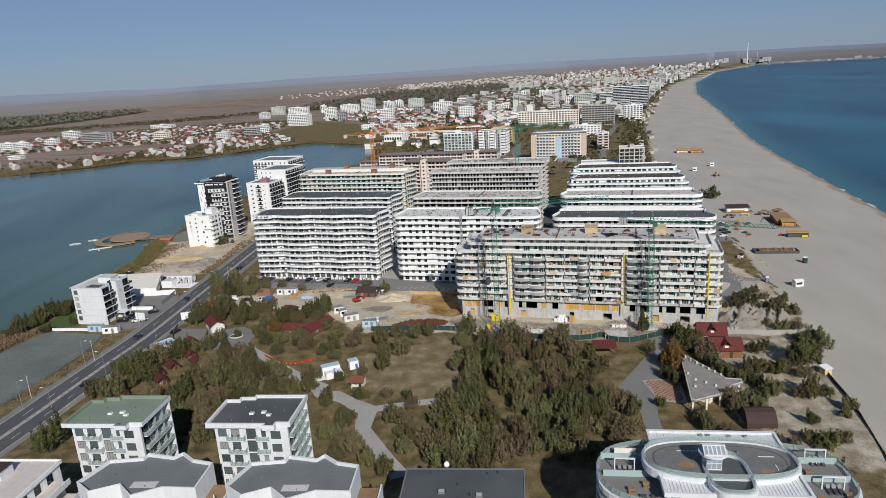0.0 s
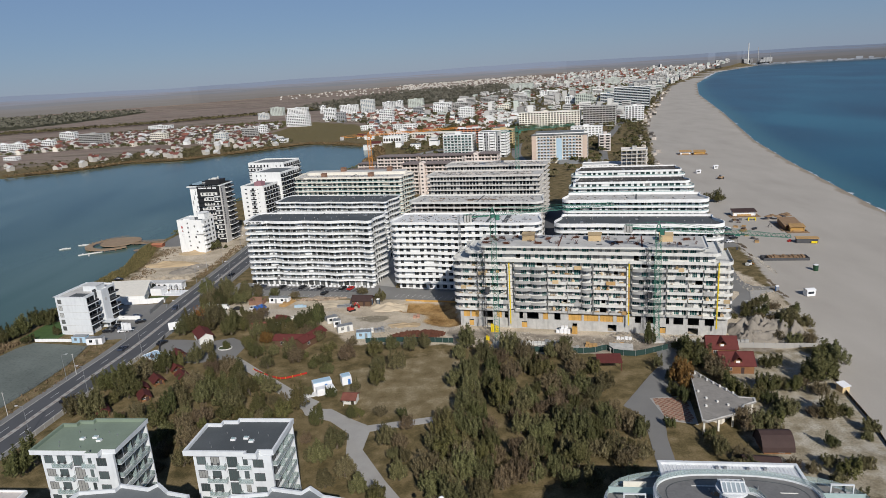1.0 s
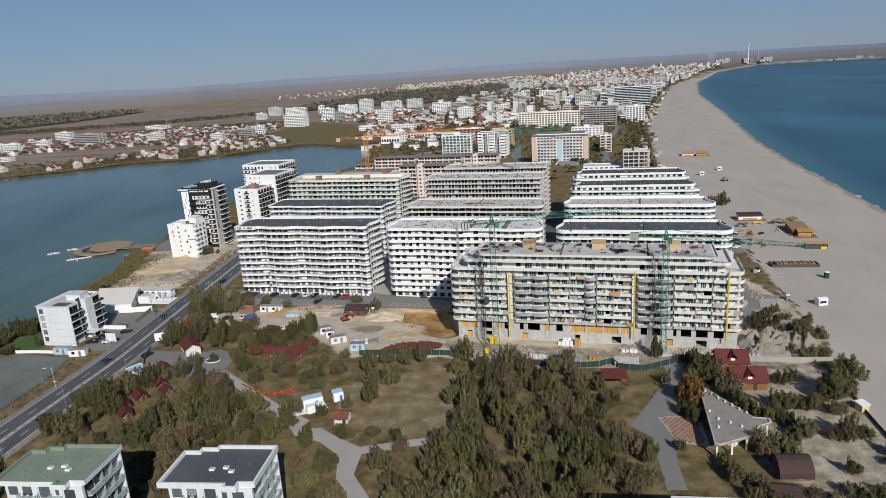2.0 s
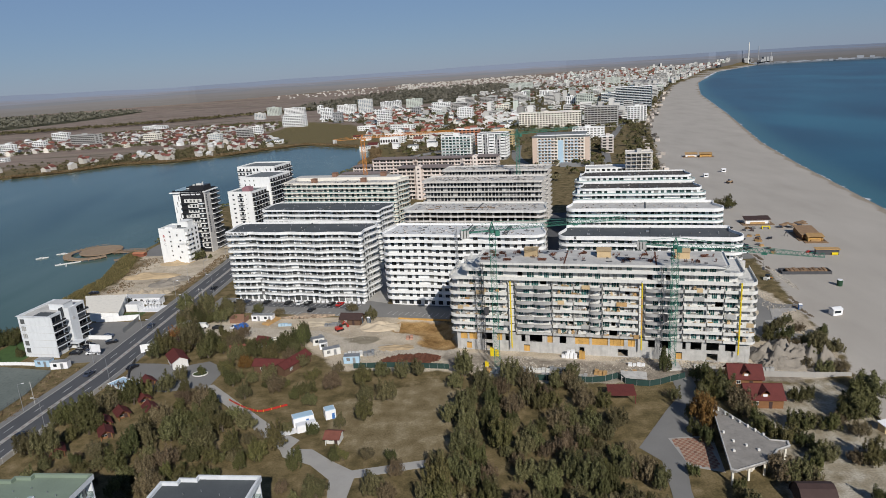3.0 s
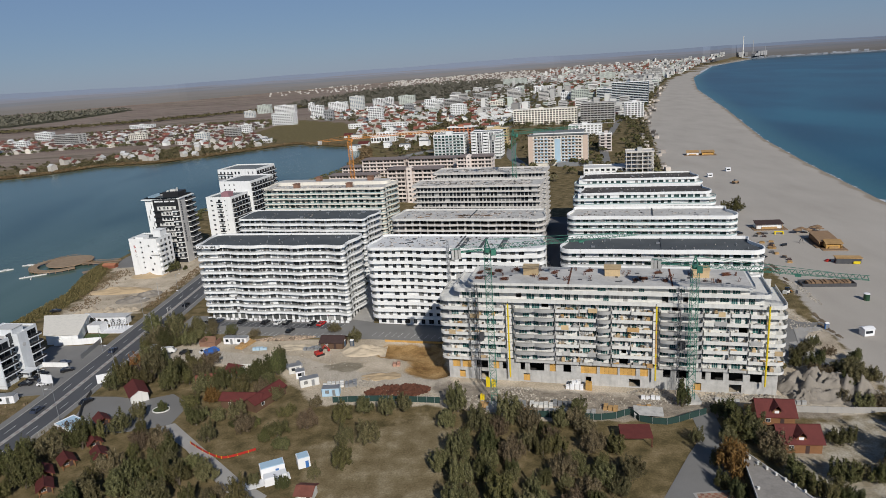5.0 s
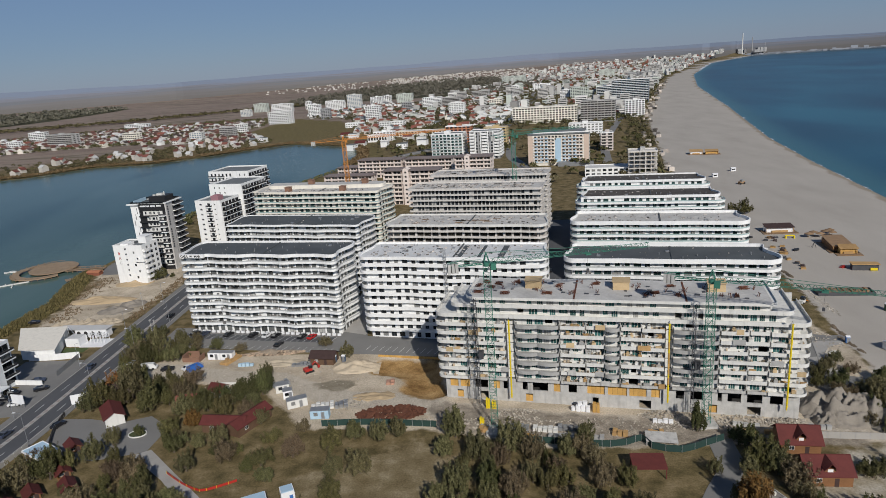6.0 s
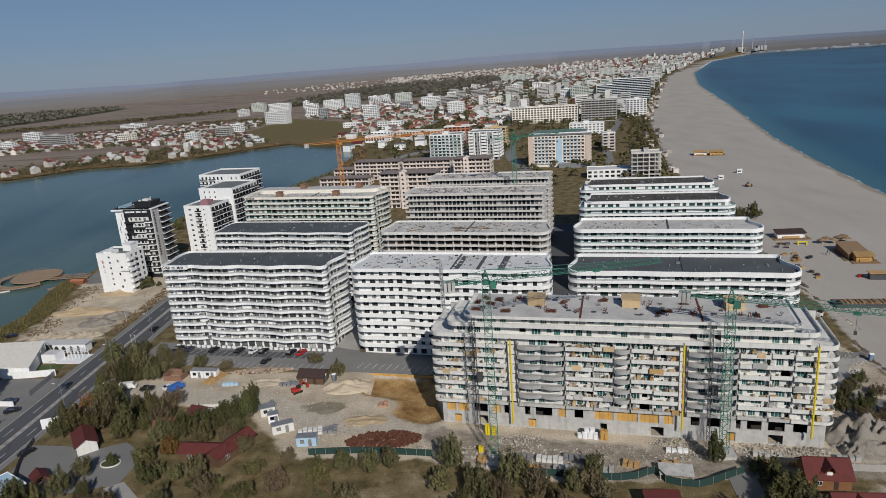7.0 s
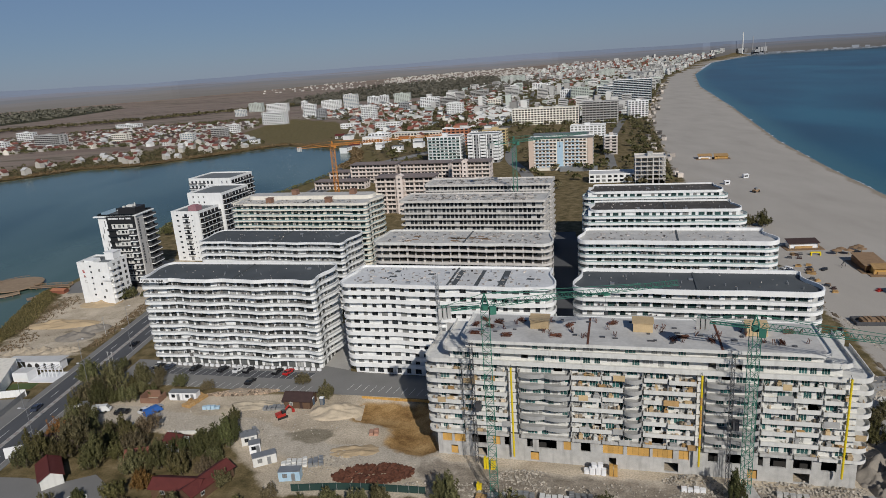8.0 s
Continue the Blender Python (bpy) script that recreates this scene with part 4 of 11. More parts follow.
e3, e3_top = wave_block(54.5, 374.0, -13.0, 63.5, 18.5, 10, 2.72, "white wave-fronted block with green glass and a brown-black roof", rail=RAIL_GREEN, win=WIN_GREEN, amp=0.2, scoop=1.6, lam=30, drift=0.1, seed=10, told=6, bay=3.0, bh=0.9, par_h=1.2, r=2.8, roof=BITUMEN_B, top_in=3.2)
e4, e4_top = wave_block(61.6, 412.0, -13.0, 63.5, 18.5, 10, 2.72, "white wave-fronted block with a dark roof, last of its row", rail=RAIL_GREEN, win=WIN_GREEN, amp=0.2, scoop=1.6, lam=30, drift=0.1, seed=11, told=6, bay=3.0, bh=0.9, par_h=1.2, r=2.8, roof=BITUMEN_B, top_in=3.2)


balcony_clutter(casa, 61.5, 11, 2.76, 3.2, 5, 330, 2.2)
balcony_clutter(b3, 64.0, 11, 2.76, 3.2, 6, 200, 2.2)
balcony_clutter(e1, 59.0, 10, 2.72, 3.2, 7, 160)
balcony_clutter(e2, 60.0, 10, 2.72, 3.2, 8, 140)
balcony_clutter(b4, 65.0, 13, 2.76, 3.2, 9, 160)


def roof_litter(t, W, D, top, seed, count, mat, smax=1.2):
    """Offcuts, felt scraps and stones left on a flat roof."""
    r = random.Random(seed)
    b = Build()
    for i in range(count):
        s = r.uniform(0.15, smax)
        b.box(-s / 2, s / 2, -s * 0.3, s * 0.3, 0, r.uniform(0.03, 0.35), 0, at(r.uniform(3, W - 3), r.uniform(2.2, D - 2.2), top, r.uniform(0, 180)))
    tagged(part("roof_litter", b, mat, t, label="scraps and offcuts on the roof"), kind="stuff")


LITTER = surface("mixed_scraps", (0.34, 0.31, 0.28), 0.9, var=0.2, per_island=0.9)
roof_litter(casa, 61.5, 18.5, casa_top, 1, 30, LITTER, 0.4)
roof_litter(b3, 64.0, 19.0, b3_top, 2, 30, LITTER, 0.4)
roof_litter(white_b, 63.5, 19.0, white_top, 3, 170, LITTER, 1.1)
roof_litter(b5, 66.0, 19.5, b5_top, 4, 240, LITTER, 1.2)
roof_litter(b4, 65.0, 12.0, b4_top, 5, 130, LITTER, 1.3)
roof_litter(b6, 64.0, 18.0, b6_top, 6, 320, LITTER, 1.9)
roof_litter(b7, 64.0, 18.0, b7_top, 7, 240, LITTER, 1.9)
roof_litter(e1, 59.0, 18.5, e1_top, 8, 26, LITTER, 0.45)
roof_litter(e2, 60.0, 18.5, e2_top, 9, 140, LITTER, 1.0)
roof_litter(e3, 58.5, 18.5, e3_top, 10, 60, LITTER, 0.6)
roof_litter(e4, 58.5, 18.5, e4_top, 11, 50, LITTER, 0.6)
for k in range(14):
    rr = random.Random(300 + k)
    ux, uy, wd = rr.uniform(3, 58), rr.uniform(2.4, 14), rr.uniform(0.8, 3.4)
    part("felt_sheet", Build().box(0, wd, 0, rr.uniform(0.6, 2.2), white_top, white_top + 0.04), BITUMEN if k % 3 else CONCRETE_D, white_b, at(ux, uy, 0, rr.uniform(-15, 15)))


for k in range(12):
    rr = random.Random(500 + k)
    ux, uy, w2, d2 = rr.uniform(6, 52), rr.uniform(3, 12), rr.uniform(1.5, 7), rr.uniform(0.8, 2.4)
    part("roof_stain", Build().prism(block_outline(w2, d2, 0.5, 0, step=0.8), b5_top, b5_top + 0.012), DECK, b5, at(ux, uy, 0, rr.uniform(-10, 10)))


def lettering(text, m, size, mat, parent, name="lettering"):
    cu = bpy.data.curves.new(name, 'FONT')
    cu.body = text
    cu.size = size
    cu.extrude = 0.05
    cu.offset = 0.03
    cu.materials.append(mat)
    ob = new(name, cu)
    ob.parent = parent
    ob.matrix_basis = m
    return ob


part("sign_board", Build().box(1.6, 11.4, -0.86, 0.2, casa_top - 0.5, casa_top + 0.82), WHITE, casa, label="white name board on the parapet")
lettering("CASA", pose(1.9, -0.87, casa_top - 0.25, 90, 0, 0), 1.25, BLACKISH, casa, "sign_lettering")
lettering("DEL", pose(5.65, -0.87, casa_top - 0.05, 90, 0, 0), 0.75, BLACKISH, casa, "sign_lettering")
lettering("MAR", pose(7.7, -0.87, casa_top - 0.25, 90, 0, 0), 1.25, BLACKISH, casa, "sign_lettering")
# hotel name on the cream block: a badge and plain bars
sg = Build().box(1.6, 2.5, -0.3, -0.15, b4_top - 0.3, b4_top + 0.55)
part("sign_badge", sg, STEEL_D, b4)
for k in range(6):
    part("sign_bar", Build().box(3.1 + k * 0.85, 3.65 + k * 0.85, -0.3, -0.15, b4_top - 0.2, b4_top + 0.4), STEEL_D, b4)
# stair houses and a raised rear storey on the cream block
part("rear_storey", Build().prism(block_outline(65, 8.5, 3, 0), b4_top - 0.1, b4_top + 1.7), CREAM, b4, at(2.5, 12.0, 0.0))
part("rear_roof", Build().prism(block_outline(65, 8.5, 3, -0.35), b4_top + 1.7, b4_top + 1.76), SCREED_B, b4, at(2.5, 12.0, 0.0))
for ux, uy in ((18, 3.2), (48, 3.6), (26, 14), (56, 14)):
    z = b4_top if uy < 10 else b4_top + 1.7
    part("stair_house", Build().box(ux, ux + 2.6, uy, uy + 3.0, z, z + 2.2).box(ux - 0.2, ux + 2.8, uy - 0.2, uy + 3.2, z + 2.2, z + 2.4), BRICKBROWN, b4)
# dark gaps and sheets in the new pale roof
for ux, wd, mt in ((34.5, 1.6, BITUMEN), (41.5, 1.2, BITUMEN), (48.5, 2.0, BITUMEN), (36.4, 4.8, SCREED)):
    part("roof_sheet", Build().box(ux, ux + wd, 2.2, 16.8, white_top, white_top + 0.05), mt, white_b)


# ---- the concrete block under construction ----
def wall_with_openings(b, x0, x1, z0, z1, y0, y1, holes, mi=0):
    """A wall cut into solid cells round its openings (x0, x1, z0, z1)."""
    xs = sorted({x0, x1, *[h[0] for h in holes], *[h[1] for h in holes]})
    zs = sorted({z0, z1, *[h[2] for h in holes], *[h[3] for h in holes]})
    for za, zb in zip(zs, zs[1:]):
        run = None
        for xa, xb in zip(xs, xs[1:]):
            cx, cz = (xa + xb) / 2, (za + zb) / 2
            solid = not any(h[0] < cx < h[1] and h[2] < cz < h[3] for h in holes)
            if solid and run is None:
                run = xa
            if (not solid) and run is not None:
                b.box(run, xa, y0, y1, za, zb, mi)
                run = None
        if run is not None:
            b.box(run, x1, y0, y1, za, zb, mi)
    return b


def bow_line(u0, u1, lobes, bow, n=8):
    pts = []
    for i in range(n * lobes + 1):
        t = i / (n * lobes)
        pts.append((u0 + (u1 - u0) * t, -bow * abs(math.sin(math.pi * lobes * t)) ** 0.8))
    return pts


def tray(b, front, back_y, z, h=1.0, th=0.16, slab=0.26, ends=True):
    """A balcony: a slab behind a front line, with a solid upstand along it."""
    out = list(front) + [(front[-1][0], back_y), (front[0][0], back_y)]
    b.prism(out, z, z + slab)
    inner = [(x, y + th) for x, y in front]
    b.ring(inner, front, z + slab, z + h, closed=False)
    if ends:
        for (x, y), s in ((front[0], 1), (front[-1], -1)):
            b.box(min(x, x + s * th), max(x, x + s * th), y + th, back_y, z + slab, z + h)
    return b


def rounded_front(u0, u1, left=False, right=False, r=2.2, back=6.0, n=5):
    pts = []
    if left:
        pts.append((u0, back))
        for i in range(n + 1):
            a = radians(180 + 90 * i / n)
            pts.append((u0 + r + r * math.cos(a), r + r * math.sin(a)))
    else:
        pts.append((u0, 0.0))
    if right:
        for i in range(n + 1):
            a = radians(-90 + 90 * i / n)
            pts.append((u1 - r + r * math.cos(a), r + r * math.sin(a)))
        pts.append((u1, back))
    else:
        pts.append((u1, 0.0))
    return pts


def construction_block():
    rng = random.Random(31)
    t = thing("apartment_block", at(-8.5, 241.5, 0, -13.3), "concrete apartment block under construction with yellow boarding and cluttered balconies", "apartment block")
    WY, L = 2.0, 96.0
    z_band = [6.85 + 2.67 * k for k in range(8)]
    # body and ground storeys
    # core coloured near black to deepen the shade behind the openings
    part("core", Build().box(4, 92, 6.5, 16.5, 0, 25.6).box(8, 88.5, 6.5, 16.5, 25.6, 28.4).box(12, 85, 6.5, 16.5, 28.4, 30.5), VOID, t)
    holes, boards = [], []
    for u0, u1, kind in ((3.6, 6.0, "b"), (6.6, 9.4, "b"), (11.0, 14.6, "o"), (16.2, 18.0, "b"), (19.0, 20.2, "o"), (24.4, 25.8, "o"), (27.2, 31.4, "o"), (33.0, 34.8, "y"), (37.0, 39.2, "o"),
                         (42.0, 46.6, "b"), (47.4, 52.4, "b"), (53.0, 57.4, "b"), (58.6, 60.8, "b"), (64.8, 66.8, "o"), (68.4, 71.6, "o"), (75.0, 76.0, "o"), (77.4, 80.6, "o"), (82.0, 85.6, "o"), (87.4, 90.4, "o")):
        holes.append((u0, u1, 3.7, 6.3))
        if kind != "o":
            boards.append((u0, u1, 3.7, 6.3))
    for u0, u1, kind in ((5.6, 7.4, "b"), (12.2, 14.6, "o"), (25.2, 27.2, "b"), (43.4, 45.0, "o"), (55.6, 58.6, "o"), (73.0, 75.0, "b"), (82.2, 85.4, "o")):
        holes.append((u0, u1, 0.3, 2.7))
        if kind == "b":
            boards.append((u0, u1, 0.3, 2.2))
    part("plinth_wall", wall_with_openings(Build(), 2.4, 94.2, -0.6, 6.85, WY - 0.6, WY - 0.15, holes), CONCRETE, t)
    part("side_wall", Build().box(2.4, 2.85, WY - 0.15, 17, -0.6, 6.85), CONCRETE, t)
    part("side_wall", Build().box(93.75, 94.2, WY - 0.15, 17, -0.6, 6.85), CONCRETE, t)
    part("rear_wall", Build().box(2.4, 94.2, 16.6, 17.0, -0.6, 28.5), CONCRETE, t)
    for u0, u1, z0, z1 in boards:
        k = max(1, round((u1 - u0) / 1.25))
        for i in range(k):
            part("board", Build().box(u0 + (u1 - u0) * i / k + 0.02, u0 + (u1 - u0) * (i + 1) / k - 0.02, WY - 0.32, WY - 0.26, z0, z1), OSB, t)
    # balconies, bay by bay and storey by storey
    secs = [(0.4, 9.6, "L"), (9.9, 20.3, "s"), (23.2, 34.7, "bow2"), (35.1, 41.6, "s"), (41.9, 46.4, "d"), (46.7, 50.4, "bow1"), (50.8, 55.8, "d"), (56.0, 61.6, "s"), (63.7, 74.6, "bow2"), (75.0, 81.4, "s"),
            (81.8, 86.2, "d"), (86.5, 95.8, "R")]
    for k in range(7):
        z = z_band[k]
        row = secs if k % 2 == 0 else [q for q in secs if q[0] not in (35.1, 41.9, 50.8, 56.0, 75.0, 81.8)] + [(35.1, 46.4, "s"), (50.8, 61.6, "s"), (75.0, 86.2, "s")]
        for u0, u1, kind in row:
            if kind == "L":
                f = rounded_front(u0, u1, left=True)
            elif kind == "R":
                f = rounded_front(u0, u1, right=True)
            elif kind == "bow2":
                f = bow_line(u0, u1, 2, 0.75)
            elif kind == "bow1":
                f = bow_line(u0, u1, 1, 0.9)
            else:
                d = (0.0 if kind == "s" else 0.55) if k % 2 == 0 else 0.2
                f = [(u0, d), (u1, d)]
            bk = WY if kind not in "LR" else 6.0
            mt = CONCRETE_D if kind.startswith("bow") else OFFWHITE
            if k == 0 and kind not in "LR":
                f = [(u0, 0.2), (u1, 0.2)]
                mt = CONCRETE
            part("balcony", tray(Build(), f, bk, z, 1.0 if k else 0.75), mt, t)
    # three long bands of the upper storeys, stepping back at both ends
    for z, a, c, y0, mt in ((z_band[7], 0.6, 95.6, 0.0, OFFWHITE), (28.45, 5.0, 91.8, 0.15, OFFWHITE), (30.55, 9.4, 87.8, 0.5, OFFWHITE)):
        out = [(x, y + y0) for x, y in rounded_front(a, c, True, True, 2.6, 17.5)]
        inn = [(x, y + y0) for x, y in rounded_front(a + 0.2, c - 0.2, True, True, 2.4, 17.3)]
        inn = [(x, y + 0.2) for x, y in inn]
        part("long_band", Build().prism(out, z, z + 0.3).ring(out, inn, z + 0.3, z + (1.1 if z < 30 else 0.75), closed=False), mt, t)
    part("roof", Build().box(10.5, 86.7, 1.4, 17.2, 30.86, 30.95), SCREED_B, t, label="pale concrete roof deck")
    # walls behind the balconies, with fins between the bays and green-tinted windows
    for k in range(9):
        z0 = z_band[k] + 0.26 if k < 8 else 28.75
        z1 = (z_band[k + 1] if k < 7 else (28.45 if k == 7 else 30.55))
        a, c = (3.2, 93.2) if k < 7 else ((6.6, 90.0) if k == 7 else (10.4, 86.6))
        yw = WY if k < 7 else WY + 0.5
        hs, u = [], a + 0.7
        while u < c - 3:
            w = rng.choice((1.3, 2.0, 2.4, 1.6))
            zlo = z0 + (0.0 if rng.random() < 0.6 else 0.55)
            if not (20.4 < u < 23.0 or 20.4 < u + w < 23.0 or 61.6 < u < 63.6 or 61.6 < u + w < 63.6):
                hs.append((u, u + w, zlo, z1 - 0.25))
            u += w + rng.choice((0.5, 0.9, 1.4))
        part("storey_wall", wall_with_openings(Build(), a, c, z0, z1, yw, yw + 0.25, hs), OFFWHITE, t)
        part("end_wall", Build().box(a, a + 0.25, yw + 0.25, 16.6, z0, z1), CONCRETE, t)
        part("end_wall", Build().box(c - 0.25, c, yw + 0.25, 16.6, z0, z1), CONCRETE, t)
        for h in hs:
            if rng.random() < 0.97:
                part("window", WIN_TEAL, None, t, at(h[0], yw + 0.1, h[2]) @ Matrix.Diagonal((h[1] - h[0], 0.8, h[3] - h[2], 1)))
    for u in (9.75, 20.5, 22.9, 34.9, 41.75, 46.55, 50.6, 55.9, 61.8, 63.5, 74.8, 81.6, 86.35):
        part("party_fin", Build().box(u - 0.1, u + 0.1, 1.0, WY, 6.9, 25.5), CONCRETE, t)
    for u in (94.6,):
        part("corner_column", Build().box(u - 0.35, u + 0.35, 4.2, 4.9, -0.5, 25.5), CONCRETE, t)
    # rain of starter bars, openings and shafts on the roof
    for i in range(34):
        u, v = rng.uniform(12, 85), rng.uniform(3.5, 15.5)
        b = Build()
        for j in range(5):
            b.beam((u + rng.uniform(-.4, .4), v + rng.uniform(-.3, .3), 30.95), (u + rng.uniform(-.6, .6), v + rng.uniform(-.5, .5), 32.1), 0.07)
        part("starter_bars", b, RUST, t)
    for i in range(26):
        u, v = rng.uniform(12, 84), rng.uniform(3.0, 15.0)
        part("roof_opening_kerb", Build().box(u, u + rng.uniform(0.7, 1.6), v, v + rng.uniform(0.4, 0.8), 30.955, 31.15), STEEL_D, t)
    for u in (38.5, 66.5):
        part("roof_joint", Build().box(u, u + 0.45, 1.6, 17.0, 30.95, 31.05), RUST, t)
    return t


b1 = construction_block()
B1M = at(-8.5, 241.5, 0, -13.3)

# rubbish chutes
for u, ztop, zbot in ((21.6, 25.4, 3.3), (62.6, 25.8, 4.0), (90.8, 26.7, 4.4)):
    ch = thing("rubbish_chute", B1M @ at(u, -0.75, 0), "bright yellow plastic rubbish chute hung on the facade", "rubbish chute", group="chutes")
    z = ztop
    i = 0
    while z > zbot:
        part("chute_bucket", Build().tube((0, 0, z), (0, 0, z - 1.12), 0.27, 0.19, 10), OSB if (u == 62.6 and 4 < i < 17 and i % 7) else YELLOW, ch)
        z -= 1.0
        i += 1
    part("hanger", Build().beam((0, 0, ztop), (0, 0.8, ztop + 0.5), 0.1), STEEL_D, ch)

# timber sheds on the roof
for u, v in ((25.0, 9.2), (48.6, 9.4), (72.6, 9.4)):
    sh = thing("roof_shed", B1M @ at(u, v, 30.95), "raw timber shed on the roof deck", "shed", group="roof sheds")
    part("wall", Build().box(0, 4.3, 0, 3.2, 0, 2.2), PLYWOOD, sh)
    part("roof", Build().slab([(-0.25, -0.3, 2.2), (4.55, -0.3, 2.2), (4.55, 3.5, 2.45), (-0.25, 3.5, 2.45)], 0.1), PLYWOOD, sh)

rng = random.Random(77)
for u, v in ((13.5, 13.2), (15.5, 9.5), (12.5, 5.0), (20.0, 4.5), (17.0, 12.0), (57.0, 5.5), (59.0, 7.0), (22.5, 13.6), (11.6, 10.4), (31.5, 5.2), (34.0, 11.5), (44.0, 13.6), (63.5, 12.6), (65.0, 5.6), (79.0, 6.0), (81.5, 12.0)):
    b = Build()
    for j in range(26):
        a = rng.uniform(-0.4, 0.4)
        b.beam((rng.uniform(-1.4, -0.4), rng.uniform(-.7, .7), 0.05 + j * 0.025), (rng.uniform(0.6, 1.6), rng.uniform(-.7, .7) + a, 0.05 + j * 0.025), 0.07)
    thing("rebar_bundle", B1M @ at(u, v, 30.955, rng.uniform(0, 180)), "heap of rusty reinforcing bars on the roof deck", "rebar", group="rebar bundles", kind="stuff", mesh=b, mats=RUST)

# loose building stuff on the balconies
for i in range(100):
    k = rng.randrange(0, 7)
    u = rng.choice((rng.uniform(1.5, 19), rng.uniform(36, 46), rng.uniform(51, 61), rng.uniform(75.5, 94)))
    zb = 6.85 + 2.67 * k + 0.265
    b = Build()
    kind = rng.choice("ppsssh")
    if kind == "p":
        n = rng.randrange(3, 7)
        for j in range(n):
            b.box(rng.uniform(-.1, .1), 1.3 + rng.uniform(-.2, .3), 0.0, 0.7, j * 0.17, j * 0.17 + 0.14)
        thing("plank_stack", B1M @ at(u, 0.75, zb), "stack of sawn planks on a balcony", "planks", group="balcony materials", kind="stuff", mesh=b, mats=rng.choice((TIMBER, PLYWOOD, CONCRETE_D)))
    elif kind == "h":
        w = rng.uniform(1.6, 3.2)
        b.slab([(0, -0.85, 0.0), (w, -0.85, 0.0), (w, -0.75, 1.3), (0, -0.75, 1.3)], 0.05)
        thing("board_sheet", B1M @ at(u, 0.75, zb), "boarding sheet leant on a balcony edge", "board", group="balcony materials", mesh=b, mats=rng.choice((PLYWOOD, TIMBER, CONCRETE_D, CONCRETE)))
    else:
        b.box(0, 0.9, 0, 0.7, 0, rng.uniform(0.9, 1.4)).box(0.15, 0.7, 0.1, 0.6, 1.4, 1.6)
        thing("material_pack", B1M @ at(u, 0.85, zb), "wrapped pack of building material on a balcony", "pack", group="balcony materials", mesh=b, mats=rng.choice((PLYWOOD, OFFWHITE, CONCRETE, OFFWHITE, CONCRETE_D, TIMBER)))


# small waste and dust sheets on every storey
b = Build()
for i in range(300):
    k = rng.randrange(0, 7)
    u = rng.choice((rng.uniform(1.5, 20), rng.uniform(35.5, 46), rng.uniform(51, 61), rng.uniform(75.5, 94)))
    s1, s2, s3 = rng.uniform(0.15, 0.8), rng.uniform(0.15, 0.5), rng.uniform(0.15, 1.15)
    b.box(-s1 / 2, s1 / 2, -s2 / 2, s2 / 2, 0, s3, 0, B1M @ pose(u, rng.uniform(0.9, 1.6), 6.85 + 2.67 * k + 0.265, 0, 0, rng.uniform(0, 90)))
thing("building_waste", Matrix(), "offcuts, buckets and waste strewn on the unfinished balconies", "waste", kind="stuff", mesh=b, mats=surface("mixed_waste", (0.36, 0.29, 0.21), 0.9, var=0.25, per_island=0.9))


# hoist masts up the facades
def hoist(m, h, mat, label):
    t = thing("hoist_mast", m, label, "hoist")
    b = Build()
    for sx in (-0.33, 0.33):
        for sy in (-0.33, 0.33):
            b.beam((sx, sy, 0), (sx, sy, h), 0.07)
    part("mast_frame", b, mat, t)
    b = Build()
    z, s = 0.0, 1
    while z < h - 1.2:
        for y in (-0.33, 0.33):
            b.beam((-0.33 * s, y, z), (0.33 * s, y, z + 1.2), 0.06)
        b.beam((0.33 * s, -0.33, z), (0.33 * s, 0.33, z + 1.2), 0.06)
        z += 1.2
        s = -s
    part("bracing", b, mat, t)
    part("cage", Build().box(0.45, 1.7, -0.7, 0.7, h * 0.45, h * 0.45 + 2.0), mat, t)
    return t


hoist(B1M @ at(12.6, -0.95, 0), 31.5, STEEL_D, "dark lattice hoist mast against the concrete facade")
hoist(B1M @ at(68.4, -1.6, 0), 31.5, STEEL_D, "dark lattice hoist mast against the concrete facade")
hoist(at(-35.0, 290.0, 0, -14.6) @ at(31.0, -1.4, 0), 34.0, STEEL, "grey lattice hoist mast on the white facade")


